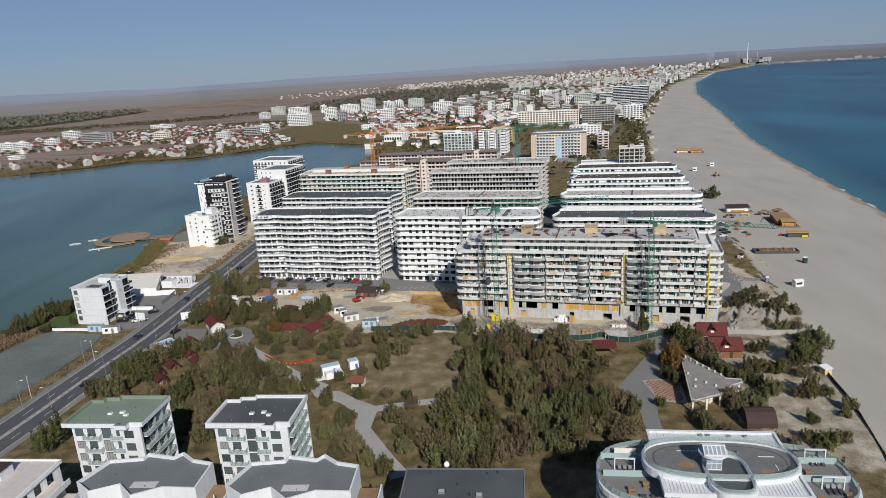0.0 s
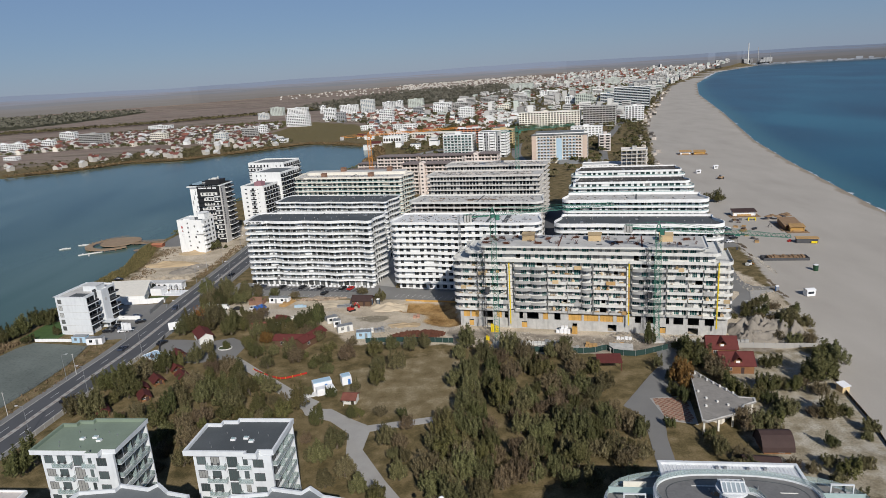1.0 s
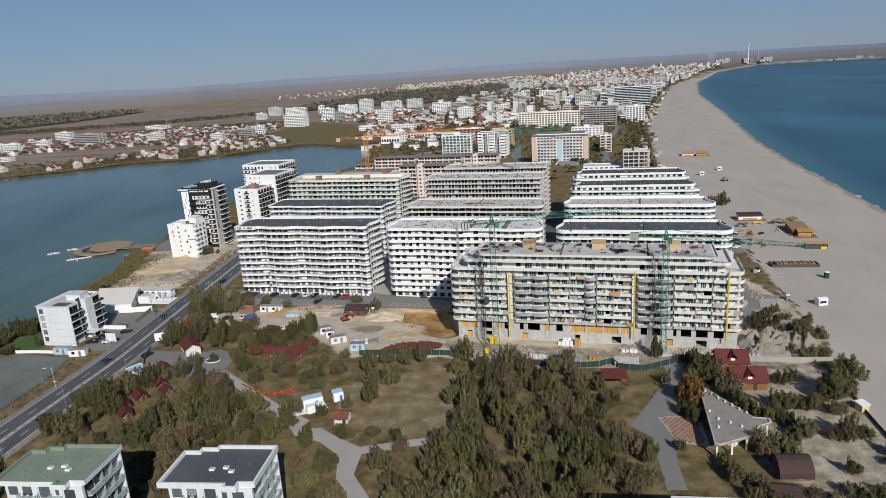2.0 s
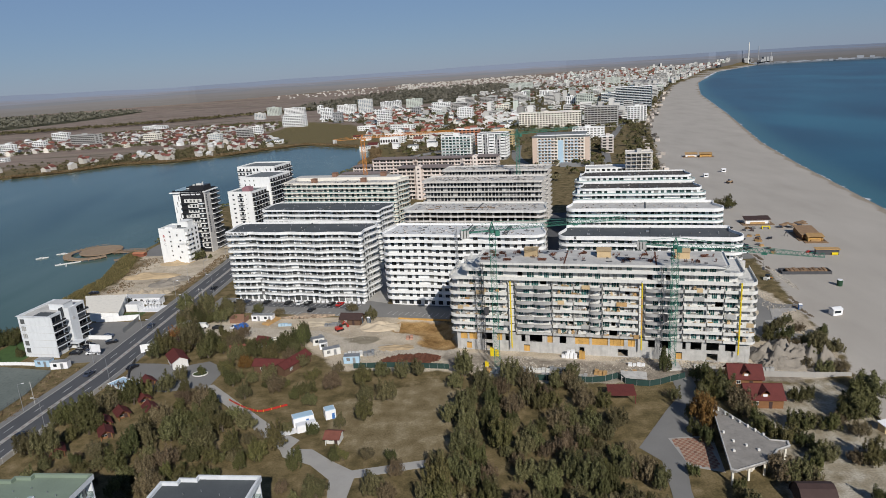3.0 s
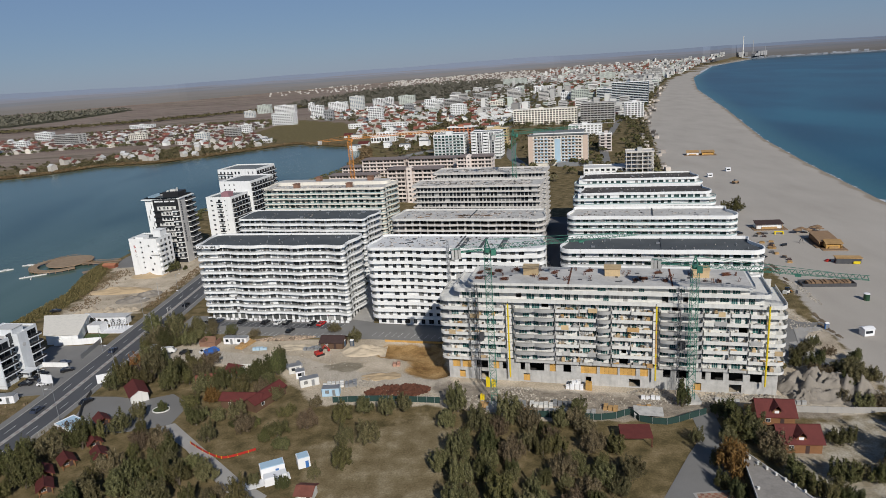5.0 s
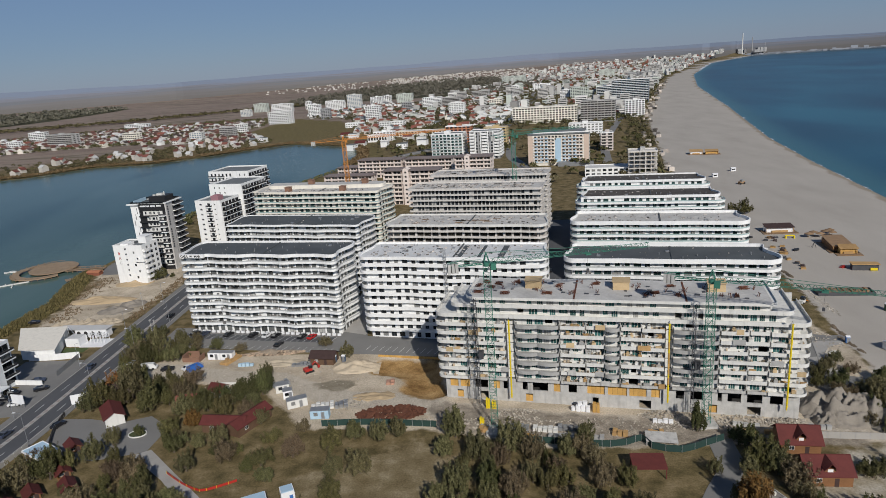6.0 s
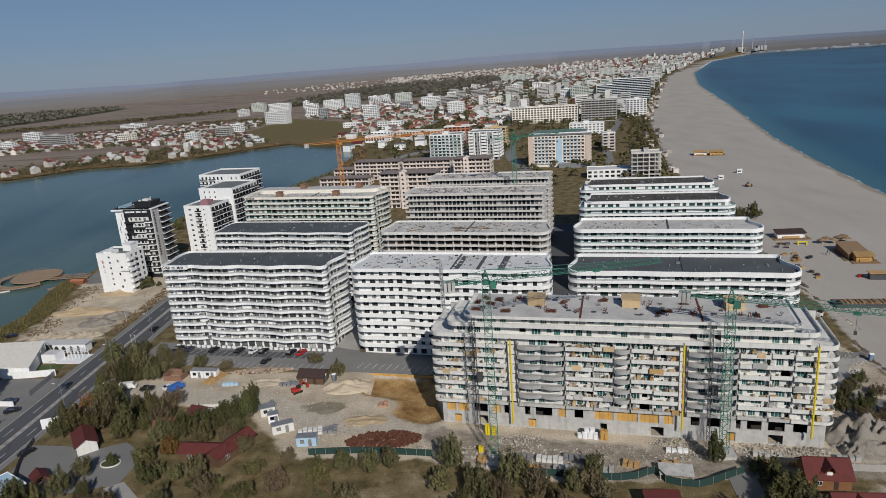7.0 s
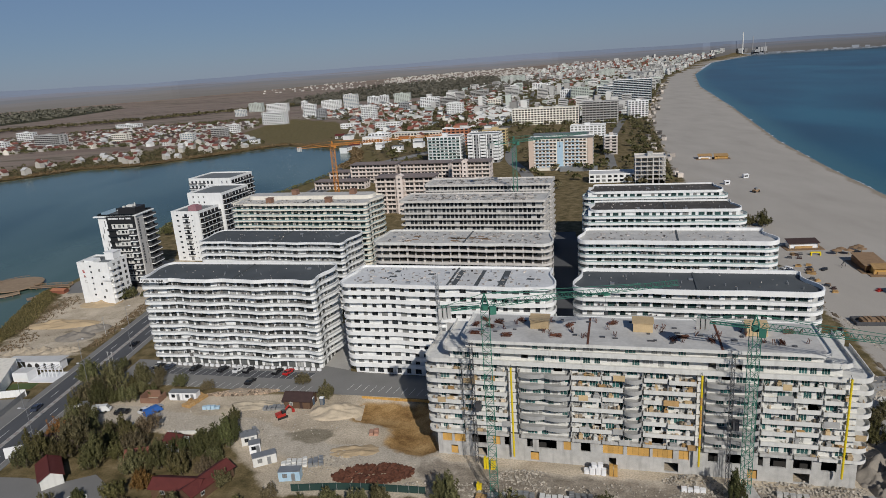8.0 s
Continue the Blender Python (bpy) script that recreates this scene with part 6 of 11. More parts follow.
# ---- straight apartment houses near the camera ----
def villa_block(x, y, turn, label, roof, rail, par_mat):
    W, D, n, fh = 19.0, 13.2, 6, 3.15
    t = thing("apartment_house", at(x, y, 0, turn), label, "apartment house", group="villa blocks")
    H = 1.2 + n * fh
    a = [(1.4, 1.2), (13.4, 1.2), (13.4, 0.4), (17.6, 0.4), (17.6, 12.6), (1.4, 12.6)]
    part("wall", Build().prism(a, -0.5, H), WALL_N, t)
    o = [(0, 0), (13.2, 0), (13.2, -0.9), (16.0, -0.9), (16.0, 0.6), (19, 0.6), (19, 13.2), (6.5, 13.2), (6.5, 12.2), (3.2, 12.2), (3.2, 11.0), (0, 11.0)]
    i_ = [(0.4, 0.4), (13.6, 0.4), (13.6, -0.5), (15.6, -0.5), (15.6, 1.0), (18.6, 1.0), (18.6, 12.8), (6.9, 12.8), (6.9, 11.8), (3.6, 11.8), (3.6, 10.6), (0.4, 10.6)]
    part("roof_slab", Build().prism(o, H, H + 0.25), WALL_N, t)
    part("parapet", Build().ring(o, i_, H + 0.25, H + 1.08), WALL_N, t)
    part("parapet_cap", Build().ring(o, i_, H + 1.08, H + 1.14), par_mat, t)
    part("upstand", Build().ring(i_, [(9.5 + (x - 9.5) * 0.99, 6.2 + (y - 6.2) * 0.985) for x, y in i_], H + 0.45, H + 1.08), par_mat, t, label="membrane turned up the parapet")
    rf = part("roof", Build().prism(i_, H + 0.25, H + 0.45), roof, t, label="membrane flat roof")
    for k, (vx, vy) in enumerate(((8.0, 5.0), (10.6, 5.6), (12.2, 4.4))):
        part("skylight", Build().box(vx, vx + 1.0, vy, vy + 0.8, H + 0.45, H + 0.85).box(vx + 0.1, vx + 0.9, vy + 0.1, vy + 0.7, H + 0.85, H + 0.92, 1), (PLASTIC_W, RAIL_GREEN), rf)
    for vx, vy in ((4, 4), (6, 8), (9, 9), (13, 8), (15.5, 7), (5, 2.5), (10, 2.2)):
        part("vent_pipe", Build().tube((vx, vy, H + 0.45), (vx, vy, H + 0.85), 0.08, 0.08, 7), STEEL, rf)
    part("corner_post", Build().box(17.6, 18.4, 0.4, 1.0, -0.5, H).box(17.6, 18.9, 12.3, 12.6, -0.5, H), WALL_N, t, label="white corner posts of the side balconies")
    for k in range(n):
        z = 1.2 + k * fh
        for wx, w in ((2.1, 1.95), (5.1, 1.9), (12.0, 1.4)):
            part("window", WIN_TRI, None, t, at(wx, 1.19, z + 0.45) @ Matrix.Diagonal((w, 1, 1.85, 1)))
        part("tall_window", WIN_TRI, None, t, at(8.6, 1.19, z - 0.1) @ Matrix.Diagonal((2.2, 1, 2.75, 1)), label="storey-high stair window")
        part("window", WIN_TRI, None, t, at(14.5, 0.39, z + 0.45) @ Matrix.Diagonal((2.2, 1, 1.85, 1)))
        part("pillar", Build().box(8.0, 8.4, 1.0, 1.2, z - 0.3, z + 2.85), WALL_N, t)
        for wy in (1.2, 4.9, 8.6):
            part("side_window", WIN_DARK, None, t, at(17.605, wy, z + 0.1, 90) @ Matrix.Diagonal((3.4, 1, 2.65, 1)))
        if k:
            part("balcony", balcony_mesh(4.1, 1.1, WALL_N, rail, 0.0, 0.95), None, t, at(4.3, 1.19, z))
            part("balcony_chair", Build().box(5.2, 5.6, 0.4, 0.8, z + 0.2, z + 0.6).box(5.2, 5.6, 0.8, 0.88, z + 0.6, z + 1.1).box(6.6, 7.0, 0.4, 0.8, z + 0.2, z + 0.6).box(6.6, 7.0, 0.8, 0.88, z + 0.6, z + 1.1), STEEL_D, t)
            part("balcony", balcony_mesh(3.0, 1.1, WALL_N, rail, 0.0, 0.95), None, t, at(11.0, 1.19, z))
            part("balcony", balcony_mesh(10.4, 1.3, WALL_N, rail, 0.0, 1.0), None, t, at(17.6, 1.9, z, 90))
            part("balcony_divider", Build().box(17.62, 18.7, 6.3, 6.4, z, z + 2.5).box(17.62, 18.7, 9.4, 9.5, z, z + 2.5), rail, t)
    return t


villa_block(-94.6, 130.2, -4.3, "white apartment house with glass balconies and a green roof", BITUMEN_G, RAIL_CLEAR, BITUMEN_G)
villa_block(-60.7, 127.7, -4.5, "white apartment house with glass balconies and a dark grey roof", BITUMEN, RAIL_CLEAR, WALL_N)


def saw_roof_block(x, y, turn, s, label):
    """A long white house with a zigzag parapet and a grey membrane roof."""
    t = thing("apartment_house", at(x, y, 0, turn), label, "apartment house", group="zigzag houses")
    H = 17.2
    o = [(0, 0), (4, -3.2), (9, -0.8), (13, -4.6), (18, -2.0), (24.5, -2.4), (24.5, 6.2), (20.0, 7.4), (16.8, 10.2), (15.6, 8.6), (9.5, 10.0), (9.2, 8.4), (2.4, 7.6)]
    o = [(px * s, py) for px, py in o]
    cx, cy = 12 * s, 2.4
    i_ = [(cx + (px - cx) * 0.972, cy + (py - cy) * 0.94) for px, py in o]
    part("wall", Build().prism(o, -0.5, H), WALL_N, t)
    part("parapet", Build().ring(o, i_, H, H + 0.9), WALL_N, t)
    rf = part("roof", Build().prism(i_, H, H + 0.2), BITUMEN_M, t, label="grey membrane roof")
    for vx, vy in ((6, 3), (11, 5), (17, 2), (20, 4), (14, -1)):
        part("vent_pipe", Build().tube((vx * s, vy, H + 0.2), (vx * s, vy, H + 0.6), 0.09, 0.09, 7), STEEL, rf)
    part("roof_patch", Build().box(11 * s, 16 * s, -1.2, 0.8, H + 0.2, H + 0.23), SCREED, rf)
    for k in range(5):
        for (ax, ay), (bx, by) in zip(o[:5], o[1:6]):
            a = math.degrees(math.atan2(by - ay, bx - ax))
            part("window", WIN_DARK, None, t, at((ax + bx) / 2, (ay + by) / 2, 1.5 + k * 3.1, a) @ at(-0.8, -0.004) @ Matrix.Diagonal((1.6, 1, 1.5, 1)))
    part("terrace", Build().box(24.5 * s, 24.5 * s + 4.2, -2.0, 5.0, 13.2, 13.6), DECK, t, label="red-brown terrace deck")
    part("terrace_wall", Build().box(24.5 * s + 4.2, 24.5 * s + 4.5, -2.0, 5.0, -0.5, 14.4), WALL_N, t)
    return t


for px, py in ((-52.9, 109.8), (-51.9, 116.0)):
    thing("parasol", at(px, py, 13.6), "closed pale parasol on a red-brown terrace", "parasol", group="parasols", mesh=Build().tube((0, 0, 0), (0, 0, 2.4), 0.05, 0.05, 6).tube((0, 0, 0.9), (0, 0, 2.3), 0.28, 0.07, 8).tube((0, 0, 0), (0, 0, 0.1), 0.35, 0.3, 10), mats=OFFWHITE)
saw_roof_block(-81.2, 112.3, -2.0, 1.04, "white house with a zigzag front and grey roof")
saw_roof_block(-50.2, 109.6, -2.0, 1.02, "white house with a zigzag front and grey roof")

dk, H = tower("apartment_house", -16.6, 96.5, -3.5, 23.0, 17.5, 5, 3.3, "long house with a plain dark bitumen roof", "apartment house", roof=BITUMEN, band=BITUMEN_M, z0=0.8, par=0.25,
              sides=(("E", spread(1, 16, 5, 1.5, 1.6, 0.7, WIN_DARK), [], ()), ("N", spread(1, 22, 6, 1.5, 1.6, 0.7, WIN_DARK), [], ())))
for vx, vy in ((7, 9.5), (14, 8.5)):
    part("skylight", Build().box(vx, vx + 1.2, vy, vy + 1.0, H + 0.12, H + 0.55).box(vx + 0.1, vx + 1.1, vy + 0.1, vy + 0.9, H + 0.55, H + 0.6, 1), (STEEL, RAIL_GREEN), dk)
for vx, vy in ((8.6, 10), (13, 9), (10.5, 12), (5, 16), (16, 15.5), (18, 16)):
    part("vent_pipe", Build().tube((vx, vy, H + 0.12), (vx, vy, H + 0.7), 0.12, 0.12, 7), STEEL_D, dk)
dish = part("satellite_dish", Build().tube((8, 17.2, H + 1.3), (8.05, 17.0, H + 1.45), 0.55, 0.35, 14), PLASTIC_W, dk)
part("dish_post", Build().beam((8, 17.25, H + 0.1), (8, 17.25, H + 1.3), 0.1), STEEL, dish)

cr, H = tower("apartment_house", -112.0, 105.0, -4.0, 20.5, 17.5, 5, 3.2, "cream terraced house with a brownish flat roof", "apartment house", roof=PINKISH, z0=1.2, par=0.5, over=0.4,
              sides=(("E", spread(1, 16, 4, 1.8, 1.9, 0.4, WIN_DARK), [], ()),))
part("stair_house", Build().box(8, 13.0, 10.5, 14.0, H, H + 2.1).box(7.8, 13.2, 10.3, 14.2, H + 2.1, H + 2.25, 1), (WALL_N, ROOF_BROWN), cr)
for k, (d, z) in enumerate(((3.2, 14.0), (5.0, 11.0), (6.2, 8.0))):
    part("terrace", Build().box(20.5, 20.5 + d, 2, 15.5, z - 0.3, z), PINKISH, cr)
    part("terrace_parapet", Build().box(20.5 + d, 20.7 + d, 2, 15.5, z - 0.5, z + 0.8), WALL_N, cr)


# ---- the oval white building with glass-railed terraces ----
def oval(cx, cy, a, c, n=40, p=2.6):
    out = []
    for i in range(n):
        t = 2 * math.pi * i / n
        ct, st = math.cos(t), math.sin(t)
        out.append((cx + a * math.copysign(abs(ct) ** (2 / p), ct), cy + c * math.copysign(abs(st) ** (2 / p), st)))
    return out


def oval_house():
    t = thing("apartment_house", at(43.0, 107.7, 0, -6), "white rounded building with glass-railed roof terraces and a skylight lantern", "apartment house")
    Z = 21.0
    a, c = 22.4, 10.9
    part("wall", Build().prism(oval(0, 0, a - 1, c - 1, p=3.0), -0.5, Z - 3.4), WALL_N, t)
    for k in range(5):
        z = 3.0 + 3.1 * k
        part("balcony_band", Build().ring(oval(0, 0, a, c, p=3.0), oval(0, 0, a - 0.2, c - 0.2, p=3.0), z - 0.3, z + 0.5).prism(oval(0, 0, a - 0.1, c - 0.1, p=3.0), z - 0.3, z), WALL_N, t)
        part("railing", Build().ring(oval(0, 0, a - 0.07, c - 0.07, p=3.0), oval(0, 0, a - 0.13, c - 0.13, p=3.0), z + 0.503, z + 1.1), RAIL_CLEAR, t)
        for i in range(24):
            px, py = oval(0, 0, a - 1, c - 1, n=24, p=3.0)[i]
            part("window", WIN_DARK, None, t, at(px, py, z + 0.1, math.degrees(math.atan2(py * 6, px)) + 90) @ at(-1, -0.05) @ Matrix.Diagonal((2.0, 1, 2.2, 1)))
    deck = part("terrace_deck", Build().prism(oval(0, 0, a - 0.4, c - 0.3, p=3.0), Z - 3.5, Z - 3.2), ASPHALT_W, t)
    part("terrace_edge", Build().ring(oval(0, 0, a, c, p=3.0), oval(0, 0, a - 0.5, c - 0.4, p=3.0), Z - 4.2, Z - 3.1), WALL_N, deck)
    part("terrace_rail", Build().ring(oval(0, 0, a - 0.5, c - 0.45, p=3.0), oval(0, 0, a - 0.58, c - 0.52, p=3.0), Z - 3.1, Z - 1.9), RAIL_CLEAR, deck)
    for i in range(40):
        px, py = oval(0, 0, a - 0.54, c - 0.48, n=40, p=3.0)[i]
        part("rail_post", Build().box(px - 0.05, px + 0.05, py - 0.05, py + 0.05, Z - 3.1, Z - 1.82), STEEL, deck)
    # the top storey and its flat white roof with a ribbed sheet cover
    part("upper_wall", Build().box(-11.2, 11.6, -8.6, 10.2, Z - 3.2, Z - 1.0), WALL_N, t)
    for k in range(9):
        part("upper_window", WIN_DARK, None, t, at(-10.6 + k * 2.45, -8.62, Z - 3.1) @ Matrix.Diagonal((1.9, 1, 1.9, 1)))
    rf = part("roof", Build().box(-11.8, 12.2, -9.6, 10.8, Z - 1.0, Z - 0.75), WALL_N, t, label="white flat roof with ribbed sheets")
    part("roof_kerb", Build().ring([(-11.9, -9.7), (12.3, -9.7), (12.3, 10.9), (-11.9, 10.9)], [(-11.4, -9.2), (11.8, -9.2), (11.8, 10.3), (-11.4, 10.3)], Z - 1.15, Z - 0.3), WALL_N, rf)
    for k in range(38):
        x = -11.1 + k * 0.61
        part("roof_rib", Build().box(x, x + 0.1, -9.15, 10.25, Z - 0.75, Z - 0.66), PLASTIC_W, rf)
    for px, py in ((-2.0, 9.0), (-0.6, 9.0), (3.2, 8.8), (6.2, 8.9)):
        part("roof_vent", Build().box(px, px + 0.5, py, py + 0.5, Z - 0.72, Z - 0.2), STEEL, rf)
    # the raised oval deck
    ov = part("oval_deck", Build().prism(oval(-0.6, 0.2, 13.0, 6.0, p=2.7), Z - 0.74, Z - 0.1), surface("weathered_roof_sheet", (0.175, 0.172, 0.168), 0.7, var=0.2, scale=0.25, fine=2.0, stain=0.2), t, label="grey oval roof deck")
    part("deck_edge", Build().ring(oval(-0.6, 0.2, 13.6, 6.5, p=2.7), oval(-0.6, 0.2, 13.0, 6.0, p=2.7), Z - 1.3, Z + 0.2), WALL_N, ov)
    part("deck_rail", Build().ring(oval(-0.6, 0.2, 13.2, 6.15, p=2.7), oval(-0.6, 0.2, 13.12, 6.08, p=2.7), Z + 0.2, Z + 1.15), RAIL_CLEAR, ov)
    part("deck_seam", Build().ring(oval(-0.6, 0.2, 11.6, 5.0, p=2.7), oval(-0.6, 0.2, 11.4, 4.85, p=2.7), Z - 0.1, Z - 0.07), BITUMEN, ov)
    for px, py, w, d in ((-7.5, 2.9, 4.2, 0.18), (1.5, 4.6, 0.2, 1.0), (6.5, 1.6, 2.8, 0.15), (-4.0, -3.6, 3.0, 0.15), (8.6, -2.5, 0.2, 1.6)):
        part("loose_strip", Build().box(px, px + w, py, py + d, Z - 0.1, Z), OFFWHITE, ov)
    for px, py, r in ((-6.6, -1.4, 1.5), (-3.9, 0.9, 1.0), (6.8, -3.0, 1.2)):
        part("rust_stain", Build().prism(oval(px, py, r, r * 0.7, n=14, p=1.7), Z - 0.1, Z - 0.095), DECK, ov)
    for px, py in ((-5.0, 1.6), (-4.4, 0.8), (3.2, 2.6)):
        part("vent_pipe", Build().tube((px, py, Z - 0.1), (px, py, Z + 0.5), 0.15, 0.15, 8), STEEL, ov)
    well = part("stair_deck", Build().prism(oval(-0.2, -4.6, 3.3, 5.6, p=3.4), Z - 0.9, Z + 0.05), BITUMEN, t, label="dark oblong stair deck")
    part("deck_edge", Build().ring(oval(-0.2, -4.6, 3.9, 6.2, p=3.4), oval(-0.2, -4.6, 3.3, 5.6, p=3.4), Z - 1.3, Z + 0.45), WALL_N, well)
    part("deck_rail", Build().ring(oval(-0.2, -4.6, 3.6, 5.9, p=3.4), oval(-0.2, -4.6, 3.52, 5.82, p=3.4), Z + 0.45, Z + 1.25), RAIL_CLEAR, well)
    ln = part("lantern", Build().box(-3.6, -1.0, -3.2, -0.6, Z, Z + 2.8), WALL_N, t, label="white glazed roof lantern")
    for k in range(3):
        for q in range(2):
            part("lantern_pane", Build().box(-3.5 + k * 0.84, -2.78 + k * 0.84, -3.24, -3.2, Z + 0.35 + q * 1.15, Z + 1.35 + q * 1.15), LANTERN_GLASS, ln)
    part("lantern_cap", Build().prism(oval(-2.3, -1.9, 2.5, 2.4, n=28, p=2), Z + 2.8, Z + 3.2), WALL_N, ln)
    part("skylight_gable", Build().gable(-4.1, -0.5, -3.7, -0.1, Z + 3.2, Z + 4.1, 0.0), LANTERN_GLASS, ln)
    for k in range(6):
        x = -4.1 + k * 0.72
        part("skylight_bar", Build().beam((x, -3.72, Z + 3.32), (x, -1.9, Z + 4.24), 0.2).beam((x, -1.9, Z + 4.24), (x, -0.08, Z + 3.32), 0.2), WALL_N, ln)
    for yy, zz in ((-1.9, 4.26), (-3.66, 3.36), (-0.14, 3.36)):
        part("skylight_bar", Build().beam((-4.2, yy, Z + zz), (-0.4, yy, Z + zz), 0.24), WALL_N, ln)
    # terraces at both ends: screens, pergolas and seats
    for sx in (-1, 1):
        x0, x1 = sorted((sx * 12.6, sx * 21.3))
        for yy in (-1.0, 4.6):
            part("terrace_divider", Build().box(x0, x1, yy, yy + 0.12, Z - 3.2, Z - 1.9), RAIL_GREEN, deck)
    part("terrace_screen", Build().box(-18.6, -14.6, 5.4, 5.6, Z - 3.2, Z - 1.3), CREAM, deck, label="cream terrace screen")
    for px, py in ((-17.2, 1.0), (17.8, 5.4), (17.6, -3.2)):
        pg = part("pergola", Build().box(px - 1.9, px + 1.9, py, py + 0.35, Z - 0.9, Z - 0.7), WALL_N, deck)
        for s2 in (-1.8, 1.8):
            part("post", Build().box(px + s2 - 0.1, px + s2 + 0.1, py + 0.05, py + 0.25, Z - 3.2, Z - 0.9), WALL_N, pg)
        for k in range(3):
            x = px - 1.2 + k * 0.95
            part("lounge_seat", Build().box(x, x + 0.6, py - 1.6, py - 0.2, Z - 3.2, Z - 2.85).slab([(x, py - 0.2, Z - 2.85), (x + 0.6, py - 0.2, Z - 2.85), (x + 0.6, py + 0.2, Z - 2.3), (x, py + 0.2, Z - 2.3)], 0.08), STEEL_D, deck)
    for px, py in ((-14.0, -3.6), (14.4, -6.2), (19.4, -5.2), (-16.8, -5.4), (15.2, 1.4)):
        part("terrace_table", Build().box(px - 0.6, px + 0.6, py - 0.4, py + 0.4, Z - 2.55, Z - 2.48).box(px - 0.5, px + 0.5, py - 0.3, py + 0.3, Z - 3.2, Z - 2.55), DECK, deck)
        part("terrace_bench", Build().box(px - 0.6, px + 0.6, py - 1.0, py - 0.6, Z - 3.2, Z - 2.75), DECK, deck)
    for px in (-15.5, -13.6, 13.4, 20.4):
        part("planter", Build().box(px, px + 1.1, -7.2, -6.8, Z - 3.2, Z - 2.7), STEEL_D, deck)
    return t


oval_house()


# ---- paved areas ----
def flat(name, pts, z, mat, label, cat="pavement", kind="structure", thick=0.3):
    return thing(name, Matrix(), label, cat, kind=kind, mesh=Build().prism(pts, z - thick, z), mats=mat)


def ccw(pts):
    a = sum(x0 * y1 - x1 * y0 for (x0, y0), (x1, y1) in zip(pts, pts[1:] + pts[:1]))
    return pts if a > 0 else pts[::-1]


parking = flat("pavement", ccw([(-113, 309), (-46.5, 295.5), (-44, 312), (-37, 312), (-35.5, 290.5), (28, 274), (34, 300), (36, 345), (44, 400), (56, 440), (40, 445), (33, 330), (28, 294), (27, 272), (-10, 270), (-62, 280.5), (-100, 289), (-114, 292)]),
               0.08, ASPHALT_W, "worn grey asphalt parking strip before the blocks")
for k in range(25):
    x, y = -105.5 + k * 2.45, 303.6 - k * 0.5
    part("bay_line", Build().box(-0.06, 0.06, -5.0, 0, 0.08, 0.092), PAINT, parking, at(x, y - 0.8, 0, -24))
    if k < 22:
        part("bay_line", Build().box(-0.06, 0.06, -4.0, 0, 0.08, 0.092), PAINT, parking, at(x + 8, y - 11.8, 0, -24))
for k in range(16):
    part("bay_line", Build().box(-0.06, 0.06, -4.0, 0, 0.08, 0.092), PAINT, parking, at(-33 + k * 2.4, 281.5 - k * 0.62, 0, -24))
part("dark_bays", Build().prism(ccw([(-106.2, 302.6), (-46.9, 290.6), (-48.6, 286.2), (-107.5, 298.2)]), 0.05, 0.084), ASPHALT, parking)
for k in range(30):
    part("planter", Build().box(0, 1.3, 0, 0.6, 0.05, 0.9), PLASTIC_W, parking, at(-104.6 + k * 2.0, 303.9 - k * 0.41, 0, -11.5))

court = flat("pavement", ccw([(-150, 178), (-146.2, 205), (-145.2, 221), (-147.4, 238), (-172, 243.5), (-175.5, 239), (-180, 221), (-190, 195), (-165, 150)]), 0.10, COURT, "large empty grey-green hard court")
yard_n = flat("pavement", ccw([(-149, 243), (-136, 244), (-134.5, 272), (-136, 283), (-158, 284), (-158, 266), (-147, 264)]), 0.07, ASPHALT_W, "grey yard of the white house")
alley = flat("pavement", ccw([(-46.6, 296.5), (-36.2, 291.5), (-33.5, 310), (-32.5, 340), (-30, 392), (-24, 440), (-38, 444), (-42.5, 396), (-44, 345), (-44.5, 318)]), 0.1, PAVING, "pale paved alley between the blocks")
# the dark asphalt also stands in for the blocks' cast shadow here
alley_e = flat("pavement", ccw([(29, 273), (36.5, 277.5), (47, 331), (55, 374), (63, 446), (47, 448), (38, 385), (32.5, 330)]), 0.12, ASPHALT, "asphalt alley darkened for the shadow between the blocks")
strip_e = flat("pavement", ccw([(98, 268), (116, 261), (124.5, 294), (128, 312), (132, 345), (138, 385), (126, 388), (111, 340), (103, 300)]), 0.06, ASPHALT_W, "worn grey asphalt strip beside the beach blocks")
lot2 = flat("pavement", ccw([(-119, 241), (-110, 240), (-100, 237), (-92, 240), (-84, 233), (-85, 221), (-98, 218), (-110, 221), (-117, 229)]), 0.07, ASPHALT_W, "small grey car park among the trees")
for i, pts in enumerate(([(-52, 183), (-43, 182), (-37, 176.5), (-31, 172), (-13, 175.5), (-12, 172.6), (-30, 168.8), (-30.6, 160), (-23, 146), (-18, 138), (-22.5, 136), (-28, 146), (-34.6, 158), (-36, 168.5), (-42, 175), (-50, 179)],
                         [(-47.5, 186.7), (-56, 193.4), (-62.8, 200.4), (-72.3, 210), (-84, 222), (-88, 219.5), (-75.2, 208), (-66, 197.5), (-58, 189), (-50, 180.5)],
                         [(41, 150), (45.5, 150), (46.5, 160), (48, 167), (51, 179.5), (58, 186), (58, 195), (63, 203), (64, 214), (58, 213), (57, 203), (51.5, 195.5), (39.5, 177.5), (43.4, 171.5)])):
    flat("path", ccw(pts), 0.07 + 0.012 * i, PAVING if i < 2 else ASPHALT_W, "pale grey asphalt path through the dry grass", "path")

